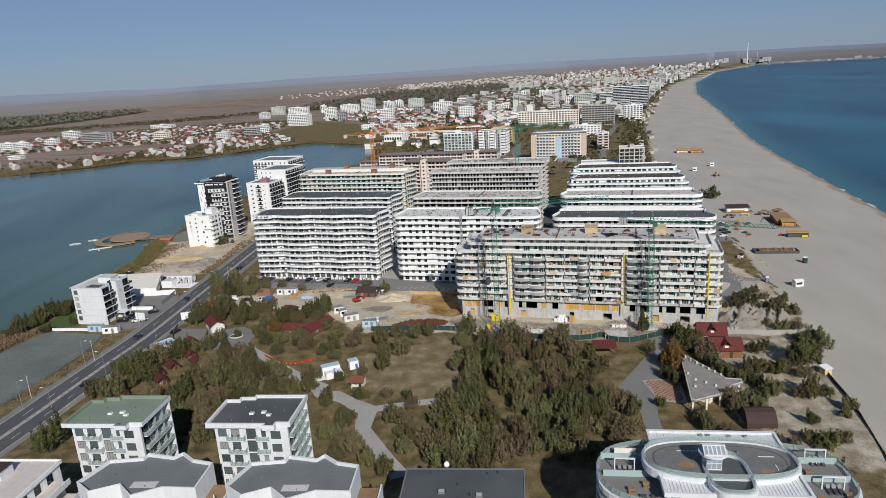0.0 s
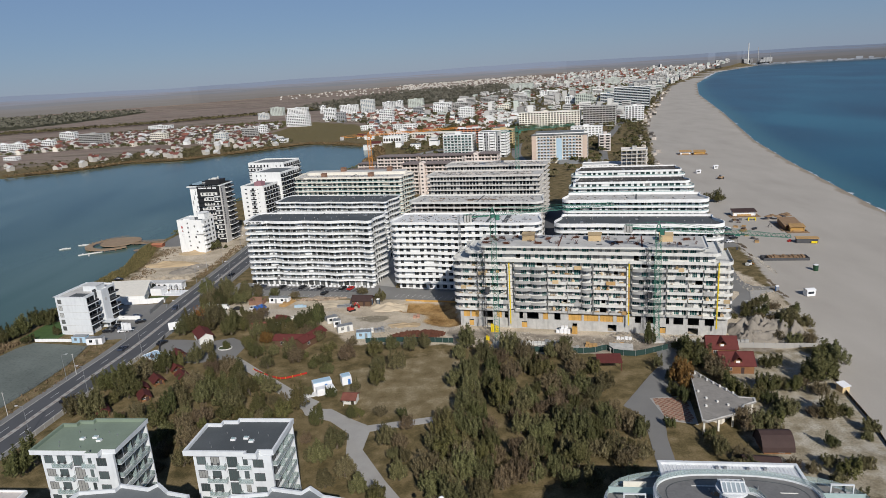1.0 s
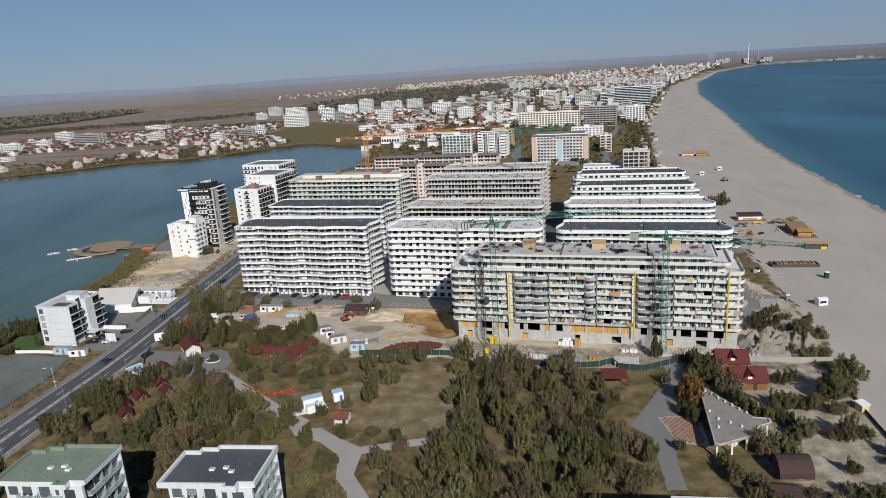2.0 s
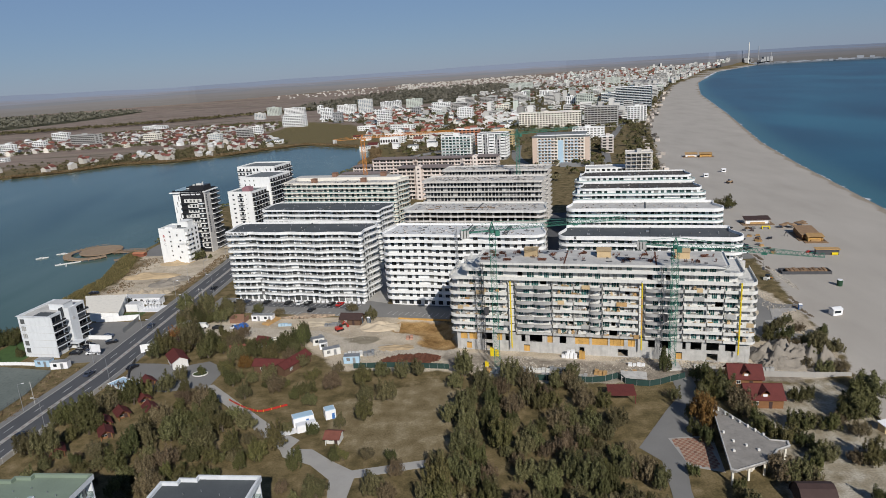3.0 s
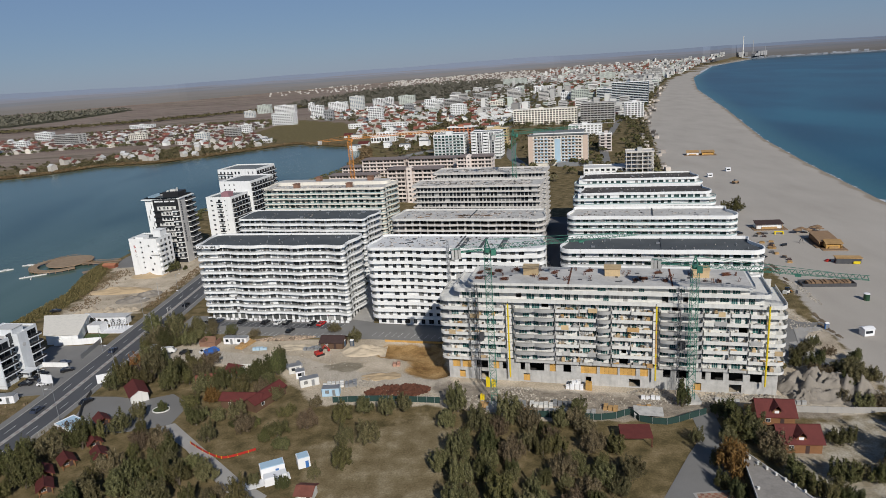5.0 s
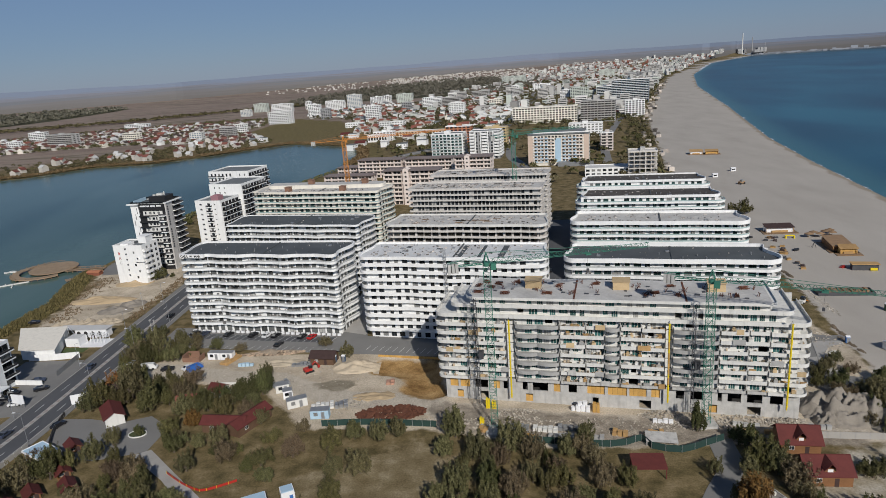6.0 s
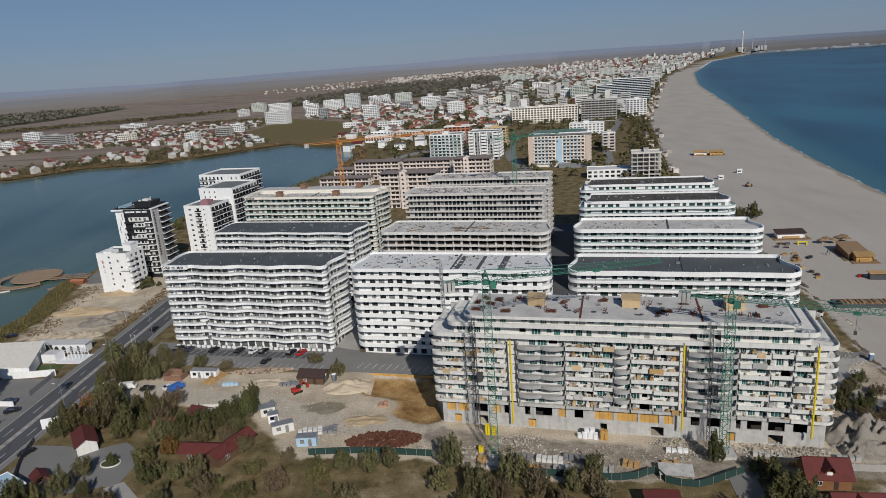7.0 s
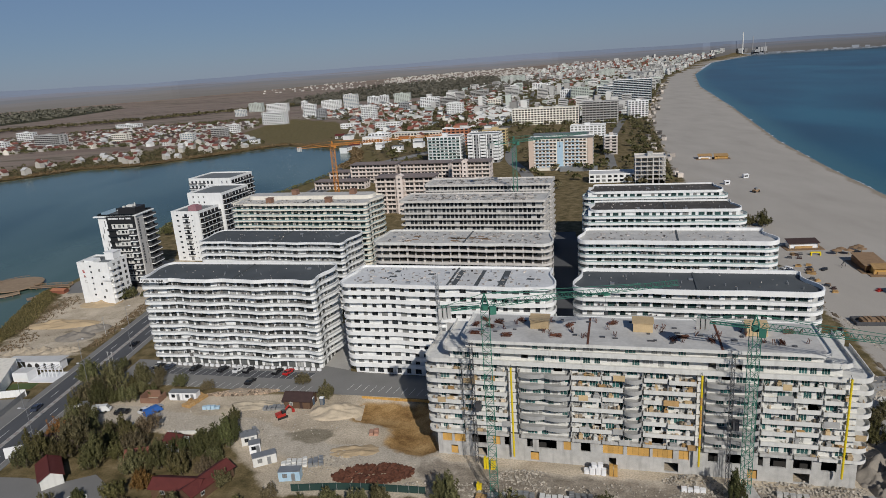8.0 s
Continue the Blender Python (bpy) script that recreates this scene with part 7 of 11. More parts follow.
# checkered tile terrace: tiles as pieces of their own
chk = flat("patio", ccw([(47.6, 181.2), (58.6, 182.0), (56.2, 166.2), (49.0, 169.0)]), 0.10, PAVING, "checkered terrace of red and cream tiles", "patio")
TILE_A = Build().box(0, 0.70, 0, 0.70, 0, 0.04).data("tile", surface("dull_red_tiles", (0.26, 0.125, 0.085), 0.85, var=0.2, per_object=0.2))
TILE_B = Build().box(0, 0.70, 0, 0.70, 0, 0.04).data("tile", surface("cream_tiles", (0.36, 0.26, 0.19), 0.8, var=0.15, per_object=0.1))
for i in range(14):
    for j in range(21):
        u = i
        x, y = 48.2 + u * 0.73 + (j - 10) * 0.015, 167.0 + j * 0.73
        if (y < 169.2 - 0.36 * (x - 49.0)) or x < 49.0 - (y - 169) * 0.1 or x > 56.0 + (y - 166) * 0.14 - 1 or y > 180.4:
            continue
        part("tile", TILE_A if (i + j) % 2 else TILE_B, None, chk, at(x, y, 0.10))


# ---- cars ----
def car_mesh(col, name, van=False):
    b = Build()
    w = 0.9
    if van:
        prof = [(-2.6, 0.35), (2.5, 0.35), (2.6, 0.9), (2.2, 1.25), (1.6, 2.1), (-2.6, 2.15)]
        glasp = [(1.62, 2.0), (2.12, 1.3), (1.2, 1.3), (1.2, 2.0)]
    else:
        prof = [(-2.15, 0.32), (2.1, 0.32), (2.2, 0.62), (1.95, 0.86), (1.0, 0.98), (0.35, 1.42), (-1.0, 1.45), (-1.75, 1.02), (-2.15, 0.95)]
        glasp = None
    n = len(prof)
    for s in (-1, 1):
        b.v += [(x, s * (w if z < 1.0 else w * 0.82), z) for x, z in prof]
    b.f.append(tuple(range(n)))
    b.f.append(tuple(2 * n - 1 - i for i in range(n)))
    b.f += [(i, (i + 1) % n, n + (i + 1) % n, n + i) for i in range(n)]
    b.mi += [0] * (n + 2)
    return b.data(name, surface(name + "_paint", col, 0.25, var=0.04, spec=0.6, bump=0.0))


WHEEL = Build().tube((0, -0.11, 0), (0, 0.11, 0), 0.33, 0.33, 12).data("wheel", RUBBER)


def make_car(col, cname, label, van=False):
    t = thing("van" if van else "car", at(0, 0, -50), label, "van" if van else "car", group="cars")
    part("body", car_mesh(col, cname, van), None, t)
    if van:
        part("windscreen", Build().quad([(2.23, -0.72, 1.28), (2.23, 0.72, 1.28), (1.66, 0.7, 2.05), (1.66, -0.7, 2.05)]), GLASS, t)
    else:
        part("windscreen", Build().quad([(1.02, -0.7, 1.0), (1.02, 0.7, 1.0), (0.40, 0.66, 1.42), (0.40, -0.66, 1.42)]), GLASS, t)
        part("rear_window", Build().quad([(-1.77, -0.68, 1.06), (-1.77, 0.68, 1.06), (-1.06, 0.66, 1.44), (-1.06, -0.66, 1.44)]), GLASS, t)
        for s in (-1, 1):
            part("side_window", Build().quad([(0.8, s * 0.89, 1.0), (0.34, s * 0.755, 1.38), (-0.95, s * 0.755, 1.40), (-1.5, s * 0.88, 1.03)]), GLASS, t)
    for x in (-1.35, 1.35):
        for y in (-0.82, 0.82):
            part("wheel", WHEEL, None, t, at(x, y, 0.33))
    return t


CARS = {"k": make_car((0.015, 0.015, 0.018), "black_car", "black car parked on asphalt"), "w": make_car((0.7, 0.7, 0.7), "white_car", "white car parked on asphalt"),
        "g": make_car((0.30, 0.31, 0.33), "silver_car", "silver grey car on the road"), "r": make_car((0.45, 0.02, 0.02), "red_car", "red car parked on asphalt"),
        "d": make_car((0.05, 0.06, 0.09), "dark_blue_car", "dark blue saloon car on asphalt"), "v": make_car((0.72, 0.72, 0.70), "white_van", "white van parked on bare ground", True),
        "b": make_car((0.03, 0.12, 0.40), "blue_van", "blue van parked on bare ground", True)}
for col, x, y, turn in (("k", -102.6, 301.2, 68), ("d", -98.6, 300.2, 68), ("k", -88.8, 298.2, 68), ("k", -78.9, 296.2, 68), ("w", -73.4, 295.2, 68), ("k", -69.8, 294.4, 68), ("k", -59.6, 292.2, 68), ("r", -55.8, 291.4, 68),
                        ("k", -66.7, 286.2, 70), ("k", -100.3, 270.6, 10), ("w", -93.3, 270.9, 55), ("g", -91.0, 272.0, 60), ("b", -90.5, 269.5, 50), ("v", -107.2, 272.3, 5), ("k", -137.8, 260.8, 30)):
    copy_thing(CARS[col], at(x, y, 0.09, turn))
for col, x, y, turn in (("k", -179.5, 323.2, 20),
                        ("k", -146.4, 251.5, 5), ("k", -146.0, 255.0, 5), ("k", -145.6, 258.6, 5), ("w", -139.8, 251.0, 10), ("d", -141.6, 254.2, 10), ("k", 139.5, 386.0, 10), ("d", 136.8, 361.8, 15), ("k", 133.6, 350.2, 15), ("w", 137.4, 365.0, 15),
                        ("k", 133.3, 344.7, 15), ("w", 128.8, 338.0, 15), ("k", -128.8, 193.5, 80), ("k", -148.2, 260.2, 5), ("d", -142.6, 267.0, 20), ("d", -129.6, 276.0, 95), ("k", -121.0, 322.0, 90), ("d", -131.0, 233.0, 84), ("k", -117.8, 236.8, 70), ("g", 36.5, 360.0, 80), ("k", 38.5, 352.0, 80)):
    copy_thing(CARS[col], at(x, y, 0.09 if x < 100 else 0.02, turn))
for c in CARS.values():
    for o in (*c.children_recursive, c):
        bpy.data.objects.remove(o)


# ---- street lamps, poles, fences ----
def street_lamp(x, y, turn, h=9.0):
    t = thing("street_lamp", at(x, y, 0.1, turn), "grey steel street lamp by the road", "street lamp", group="street lamps")
    part("pole", Build().tube((0, 0, 0), (0, 0, h), 0.09, 0.05, 8), STEEL, t)
    part("arm", Build().beam((0, 0, h), (1.6, 0, h + 0.35), 0.09), STEEL, t)
    part("lamp_head", Build().box(1.4, 2.2, -0.15, 0.15, h + 0.28, h + 0.42), PLASTIC_W, t)


for i in range(6, 88, 7):
    px, py = offset_line(ROAD, 6.6)[i]
    street_lamp(px, py, 180)
for i in range(4, 84, 8):
    px, py = offset_line(ROAD, -7.3)[i]
    street_lamp(px, py, 0)
for x, y in ((-142.3, 185.5), (-136.9, 212.8), (-137.4, 332.7), (-118.2, 299.2), (-116.6, 298.8)):
    thing("utility_pole", at(x, y, 0), "pale concrete utility pole beside the road", "pole", group="utility poles", mesh=Build().tube((0, 0, 0), (0, 0, 8.0), 0.1, 0.07, 8).box(-0.4, 0.4, -0.04, 0.04, 7.5, 7.6), mats=CONCRETE)


def fence(line, h, mat, label, panel=2.4, post=STEEL, name="fence", thick=0.05, z=0.0):
    t = thing(name, Matrix(), label, name)
    pts = smooth_line(line, panel)
    for a, c in zip(pts, pts[1:]):
        d = Vector(c) - Vector(a)
        m = at(a[0], a[1], z, math.degrees(math.atan2(d.y, d.x)))
        part("panel", Build().box(0.05, d.length - 0.03, -thick / 2, thick / 2, 0.05, h), mat, t, m)
        part("post", Build().box(-0.05, 0.05, -0.06, 0.06, 0, h + 0.1), post, t, m)
    return t


MESH_GREEN = surface("green_fence_mesh", (0.02, 0.05, 0.043), 0.8, var=0.2)
fence([(-40, 229.5), (-26, 229.0), (-8.5, 226.2)], 1.9, MESH_GREEN, "dark green sheeted site fence")
fence([(12, 217.5), (34.5, 213.0), (42.5, 215.0), (44, 211.5), (50.5, 209.2), (57, 211.5), (62, 213.5)], 1.9, MESH_GREEN, "dark green sheeted site fence")
fence([(84, 212.5), (98, 210.5), (108, 209.5)], 1.8, PAVING, "pale concrete panel wall of the site", thick=0.12)
fence([(-126.2, 168.0), (-124.2, 188.0), (-122.2, 207.0), (-119.9, 226.0)], 1.5, PAVING, "pale concrete panel fence along the road", panel=3.0, post=OFFWHITE, thick=0.1)
fence([(-172.0, 244.6), (-164.0, 244.0), (-156.4, 242.9)], 1.2, WHITE, "low white garden wall", panel=5.0, post=WHITE, name="garden_wall", thick=0.25)
fence([(-157.0, 284.6), (-148.0, 284.4), (-138.6, 285.2)], 2.4, WHITE, "tall white boundary wall", panel=6.0, post=WHITE, name="garden_wall", thick=0.25)
fence([(-138.9, 285.0), (-138.6, 279.0), (-138.4, 270.5)], 1.9, STEEL, "grey metal boundary fence", panel=3.0)
fence([(-150.3, 265.9), (-139.6, 264.4)], 1.7, WHITE, "white yard wall beside the cars", panel=5.0, post=WHITE, name="garden_wall", thick=0.25)
fence([(103.6, 196), (100.4, 178), (98.0, 162), (92.5, 140), (88.0, 120)], 1.0, surface("dark_sand_net", (0.03, 0.028, 0.025), 0.9, var=0.2), "dark low sand fence at the edge of the beach", panel=2.5, post=TIMBER)
fence([(-74.9, 210.7), (-70, 206.6), (-65.2, 203.5), (-62.1, 203.0), (-55.8, 206.1)], 0.7, RED, "red and yellow barrier tape round a patch of ground", panel=2.2, post=YELLOW, name="barrier")
fence([(-119.5, 243), (-117, 233), (-113, 224)], 1.6, STEEL_D, "dark railing beside the small car park", panel=2.0)

# wire fence along the hard court: posts and strands
wf = thing("wire_fence", Matrix(), "sagging wire fence on dark posts along the hard court", "fence")
wl = smooth_line([(-149.6, 180), (-145.8, 205), (-144.8, 221), (-147.0, 237.6)], 3.2)
for a, c in zip(wl, wl[1:]):
    part("post", Build().tube((a[0], a[1], 0), (a[0], a[1], 1.7), 0.05, 0.05, 6), STEEL_D, wf)
    part("wires", Build().beam((a[0], a[1], 0.5), (c[0], c[1], 0.5), 0.03).beam((a[0], a[1], 1.0), (c[0], c[1], 1.0), 0.03).beam((a[0], a[1], 1.55), (c[0], c[1], 1.55), 0.03), STEEL_D, wf)

# billboards
for x, y, turn in ((-117.4, 247.6, 20), (-137.6, 249.4, -12)):
    bb = thing("billboard", at(x, y, 0.1, turn), "white advertising board on steel posts by the road", "billboard", group="billboards")
    part("board", Build().box(-2.2, 2.2, -0.1, 0.1, 1.4, 4.4), PLASTIC_W, bb)
    for sx in (-1.6, 1.6):
        part("post", Build().box(sx - 0.09, sx + 0.09, 0.1, 0.28, -0.1, 4.2), STEEL, bb)


# ---- small buildings ----
def hut(x, y, turn, W, D, h, ridge, label, wall, roof, category="hut", along="x", over=0.5, dormer=False, group="", z=0.0, porch=0.0):
    t = thing("cottage" if h > 2.3 else "hut", at(x, y, z, turn), label, category, group)
    b = Build().box(0, W, 0, D, -0.3, h)
    if along == "x":
        for xx in (0.02, W - 0.02):
            b.quad([(xx, 0, h), (xx, D, h), (xx, D / 2, h + ridge - 0.05)])
    else:
        for yy in (0.02, D - 0.02):
            b.quad([(0, yy, h), (W, yy, h), (W / 2, yy, h + ridge - 0.05)])
    part("wall", b, wall, t)
    rf = part("roof", Build().gable(0, W, -porch, D, h - 0.1, h + ridge, over, along=along), roof, t)
    part("ridge_cap", Build().beam((-over, (D - porch) / 2, h + ridge + 0.14), (W + over, (D - porch) / 2, h + ridge + 0.14), 0.22) if along == "x" else Build().beam((W / 2, -over - porch, h + ridge + 0.14), (W / 2, D + over, h + ridge + 0.14), 0.22), roof, rf)
    part("door", Build().box(W * 0.6, W * 0.6 + 0.9, -0.05, 0.0, 0, min(2.0, h - 0.2)), ROOF_BROWN, t)
    part("window", WIN_WHITE, None, t, at(W * 0.2, -0.004, h * 0.4) @ Matrix.Diagonal((1.1, 1, min(1.1, h * 0.4), 1)))
    if porch:
        for sx in (0.1, W - 0.1):
            part("porch_post", Build().box(sx - 0.08, sx + 0.08, -porch - 0.1, -porch + 0.06, -0.2, h), wall, t)
    if dormer:
        dm = part("dormer", Build().box(W * 0.38, W * 0.62, 0.4, D * 0.5, h, h + ridge * 0.55), wall, t)
        part("dormer_roof", Build().gable(W * 0.36, W * 0.64, -0.2, D * 0.5, h + ridge * 0.5, h + ridge * 1.05, 0.15, along="y"), roof, dm)
        part("dormer_window", Build().box(W * 0.44, W * 0.56, 0.34, 0.4, h + 0.5, h + ridge * 0.5), PLASTIC_W, dm)
    return t


for x, y, turn in ((-100.3, 210.5, 40), (-102.5, 201.7, 42), (-105.2, 196.6, 38), (-110.4, 182.5, 36), (-103.9, 222.0, 44), (-95.1, 204.0, 40), (-101.8, 190.9, 34)):
    hut(x - 2.15, y - 0.24, turn, 3.0, 3.2, 1.6, 1.3, "small wooden cabin with a dark red shingle roof", LOGWOOD, ROOF_RED, "cabin", group="cabins", porch=1.2, along="y")
hut(-107.5, 241.5, -55, 9.0, 5.0, 2.6, 1.6, "red-roofed whitewashed snack bar with a red awning", OFFWHITE, ROOF_RED, "snack bar")
hut(-114.8, 251.0, 10, 7.0, 5.0, 2.4, 1.4, "low brown-roofed shed among the trees", DARKWOOD, ROOF_BROWN, "shed")
hut(-73.0, 229.5, -8, 12.0, 4.6, 2.6, 1.3, "long red-roofed wooden restaurant wing", DARKWOOD, ROOF_RED, "restaurant")
hut(-61.6, 225.6, 62, 12.5, 4.6, 2.6, 1.4, "red-roofed wooden restaurant wing", DARKWOOD, ROOF_RED, "restaurant")
hut(-85.5, 243.0, 10, 5.0, 4.2, 2.2, 1.2, "small red-roofed shelter among the trees", DARKWOOD, TILE_RED, "shelter")
hut(-78.4, 249.5, -20, 4.6, 4.2, 2.5, 1.5, "small white hut with a dark red roof", PLASTIC_W, ROOF_RED, "hut")
hut(-39.8, 184.6, -8, 3.6, 3.2, 2.0, 1.0, "stone-walled kiosk with a red tiled roof", OFFWHITE, TILE_RED, "kiosk", porch=0.8)
hut(-51.5, 269.0, -10, 8.0, 5.0, 2.4, 1.5, "brown-roofed site canteen between two trees", DARKWOOD, ROOF_BROWN, "canteen")
hut(72.6, 207.0, -9, 8.6, 7.0, 2.6, 2.9, "log chalet with a wide dark red metal roof and dormer", LOGWOOD, ROOF_RED, "chalet", dormer=True, over=0.55, group="chalets")
hut(72.4, 194.6, -6, 9.2, 7.2, 2.6, 2.8, "log chalet with a wide dark red metal roof and dormer", LOGWOOD, ROOF_RED, "chalet", dormer=True, over=0.55, group="chalets")
bc = thing("cabin", at(66.5, 151.8, 0, -4), "log cabin under a dark brown roof that curves down its sides", "cabin")
part("wall", Build().box(0.2, 6.4, 0.3, 5.7, -0.3, 2.2).prism([(0.2, 0.5), (6.4, 0.5), (6.4, 5.5), (0.2, 5.5)], 2.2, 3.2), LOGWOOD, bc)
prof = [(-0.5, 0.9), (-0.3, 2.0), (0.4, 3.2), (1.6, 4.2), (3.0, 4.6), (4.4, 4.2), (5.6, 3.2), (6.3, 2.0), (6.5, 0.9)]
cb = Build()
for (y0, z0), (y1, z1) in zip(prof, prof[1:]):
    cb.slab([(-0.4, y0, z0), (7.0, y0, z0), (7.0, y1, z1), (-0.4, y1, z1)], 0.12)
part("roof", cb, ROOF_BROWN, bc, label="dark brown curved roof")
for x in (-0.1, 6.6):
    gb = Build()
    for (y0, z0), (y1, z1) in zip(prof, prof[1:]):
        gb.quad([(x, y0 + 0.1, 0.9), (x, y0, z0 - 0.1), (x, y1, z1 - 0.1), (x, y1 + 0.05, 0.9)])
    part("gable_boards", gb, ROOF_BROWN, bc)
part("window", WIN_WHITE, None, bc, at(3.6, 0.29, 0.3) @ Matrix.Diagonal((1.4, 1, 0.6, 1)))
hut(59.5, 144.6, -10, 7.2, 4.0, 2.2, 1.0, "low cabin with a brown roof", LOGWOOD, ROOF_BROWN, "cabin")
thing("canopy", at(36.6, 199.6, 0, -4), "dark red sheet-metal canopy roof on posts", "canopy", mesh=Build().slab([(0, 0, 2.6), (7.6, 0, 2.6), (7.6, 5.2, 3.4), (0, 5.2, 3.4)], 0.12).box(0.2, 0.4, 0.2, 0.4, -0.1, 2.7).box(7.2, 7.4, 0.2, 0.4, -0.1, 2.7).box(0.2, 0.4, 4.8, 5.0, -0.1, 3.4).box(7.2, 7.4, 4.8, 5.0, -0.1, 3.4), mats=ROOF_RED)

# small white houses with blue roofs
for x, y, W, D, h, flat_roof in ((-50.6, 193.2, 5.8, 3.2, 2.5, True), (-42.4, 196.6, 3.0, 3.0, 2.7, True), (-48.8, 190.0, 5.4, 2.6, 1.9, False)):
    t = thing("cottage", at(x, y, 0, 24), "small whitewashed house with a pale blue roof", "cottage", group="whitewashed houses")
    part("wall", Build().box(0, W, 0, D, -0.2, h), PLASTIC_W, t)
    part("roof", Build().box(0.2, W - 0.2, 0.2, D - 0.2, h, h + 0.15), SKYBLUE if flat_roof else PLASTIC_W, t)
    part("door", Build().box(W * 0.6, W * 0.6 + 0.8, -0.05, 0, 0, 1.8), BLUE, t)
thing("forecourt", at(-53.5, 188.6, 0, 24), "white paved forecourt of the small houses", "pavement", kind="structure", mesh=Build().box(0, 11, 0, 3.0, -0.2, 0.12), mats=PLASTIC_W)
# pale canopy with a pool-blue roof by the car park
cp = thing("carport", at(-116.8, 219.6, 0, -32), "white steel carport with a pale blue roof", "carport")
part("roof", Build().box(0, 9, 0, 5.2, 2.7, 2.95), SKYBLUE, cp)
part("edge_trim", Build().ring([(-0.2, -0.2), (9.2, -0.2), (9.2, 5.4), (-0.2, 5.4)], [(0, 0), (9, 0), (9, 5.2), (0, 5.2)], 2.6, 3.1), PLASTIC_W, cp)
for px, py in ((0.2, 0.2), (8.7, 0.2), (0.2, 4.8), (8.7, 4.8)):
    part("post", Build().box(px, px + 0.15, py, py + 0.15, 0, 2.7), STEEL, cp)
fb = thing("flower_bed", at(-91.5, 230.1, 0.07), "round kerbed planting island in the car park", "flower bed")
part("kerb", Build().ring(oval(0, 0, 2.6, 2.0, n=24, p=2), oval(0, 0, 2.35, 1.75, n=24, p=2), 0, 0.3), OFFWHITE, fb)
part("bed", Build().prism(oval(0, 0, 2.35, 1.75, n=24, p=2), 0, 0.2), surface("planted_soil", (0.06, 0.075, 0.03), 0.95, var=0.3, fine=3), fb)

# halls and pavilion by the road
hl = thing("hall", Matrix(), "large low hall with a cream sheet roof", "hall")
hq = [(-160.4, 286.0), (-147.2, 284.9), (-153.6, 304.0), (-171.8, 304.6)]
part("wall", Build().prism(hq, -0.3, 3.9), WHITE, hl)
part("roof", Build().slab([(x, y, z) for (x, y), z in zip([(-160.9, 285.5), (-146.6, 284.4), (-153.2, 304.5), (-172.4, 305.1)], (3.95, 3.95, 5.0, 5.0))], 0.15), CREAM, hl, label="cream sheet roof")
part("ridge_post", Build().beam((-153.4, 304.2, 0), (-152.0, 302.0, 5.8), 0.2).beam((-151.8, 298.0, 0), (-150.6, 297.4, 4.6), 0.16).beam((-153.2, 304.3, 5.0), (-147.5, 299.0, 3.4), 0.1), WHITE, hl)
pv = thing("pavilion", at(-150.0, 296.0, 0, -6), "white pavilion with a pergola of white posts", "pavilion")
part("wall", Build().box(0, 5.5, 0, 4.5, -0.2, 3.2).box(-2.5, 10.8, 9.0, 12.5, -0.2, 3.2), PLASTIC_W, pv)
part("roof", Build().box(0.2, 5.3, 0.2, 4.3, 3.2, 3.32).box(-10.0, 11.2, 8.6, 13.4, 3.2, 3.32), SCREED, pv)
for k in range(4):
    # flat near-black panels paint the shade inside the arches
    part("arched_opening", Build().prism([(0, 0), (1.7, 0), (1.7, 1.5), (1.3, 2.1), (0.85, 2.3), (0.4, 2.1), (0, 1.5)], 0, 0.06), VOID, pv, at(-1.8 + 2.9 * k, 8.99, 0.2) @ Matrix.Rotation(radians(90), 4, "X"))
part("terrace", Build().box(5.6, 15.0, -0.5, 7.0, -0.2, 0.25), PLASTIC_W, pv)
for k in range(6):
    part("post", Build().box(6.4 + k * 1.4, 6.6 + k * 1.4, 3.2, 3.4, 0.25, 3.0), PLASTIC_W, pv)
    part("post", Build().box(6.4 + k * 1.4, 6.6 + k * 1.4, 6.2, 6.4, 0.25, 3.0), PLASTIC_W, pv)
    part("pergola_beam", Build().box(6.4 + k * 1.4, 6.6 + k * 1.4, 2.8, 6.8, 3.0, 3.2), PLASTIC_W, pv)
thing("lawn", at(-149.5, 290.6, 0.06, -3), "strip of mown grass before the pavilion", "lawn", kind="structure", mesh=Build().box(0, 9, 0, 4.0, -0.2, 0.03), mats=surface("mown_grass", (0.07, 0.10, 0.03), 0.9, var=0.25, fine=5))
thing("lawn", at(-180.5, 247.0, 0.06, -3), "bright garden lawn by the lake", "lawn", kind="structure", mesh=Build().box(0, 16, 0, 19, -0.2, 0.03), mats=surface("garden_grass", (0.06, 0.11, 0.03), 0.9, var=0.25, fine=5))


# ---- containers and site stuff ----
def container(x, y, turn, L, mat, label, z=0.0):
    t = thing("site_container", at(x, y, z, turn), label, "container", group="site containers")
    b = Build().box(0, L, 0, 2.4, 0.1, 2.6)
    part("body", b, mat, t)
    ribs = Build()
    for k in range(int(L / 0.4)):
        ribs.box(0.15 + k * 0.4, 0.3 + k * 0.4, -0.04, 0.0, 0.25, 2.45)
    part("corrugation", ribs, mat, t)
    part("roof", Build().box(-0.05, L + 0.05, -0.05, 2.45, 2.6, 2.72), STEEL, t)
    part("door", Build().box(L * 0.6, L * 0.6 + 0.9, -0.08, -0.04, 0.2, 2.2), STEEL, t)
    part("window", WIN_DARK, None, t, at(L * 0.2, -0.05, 1.1) @ Matrix.Diagonal((1.1, 1, 1.0, 1)))


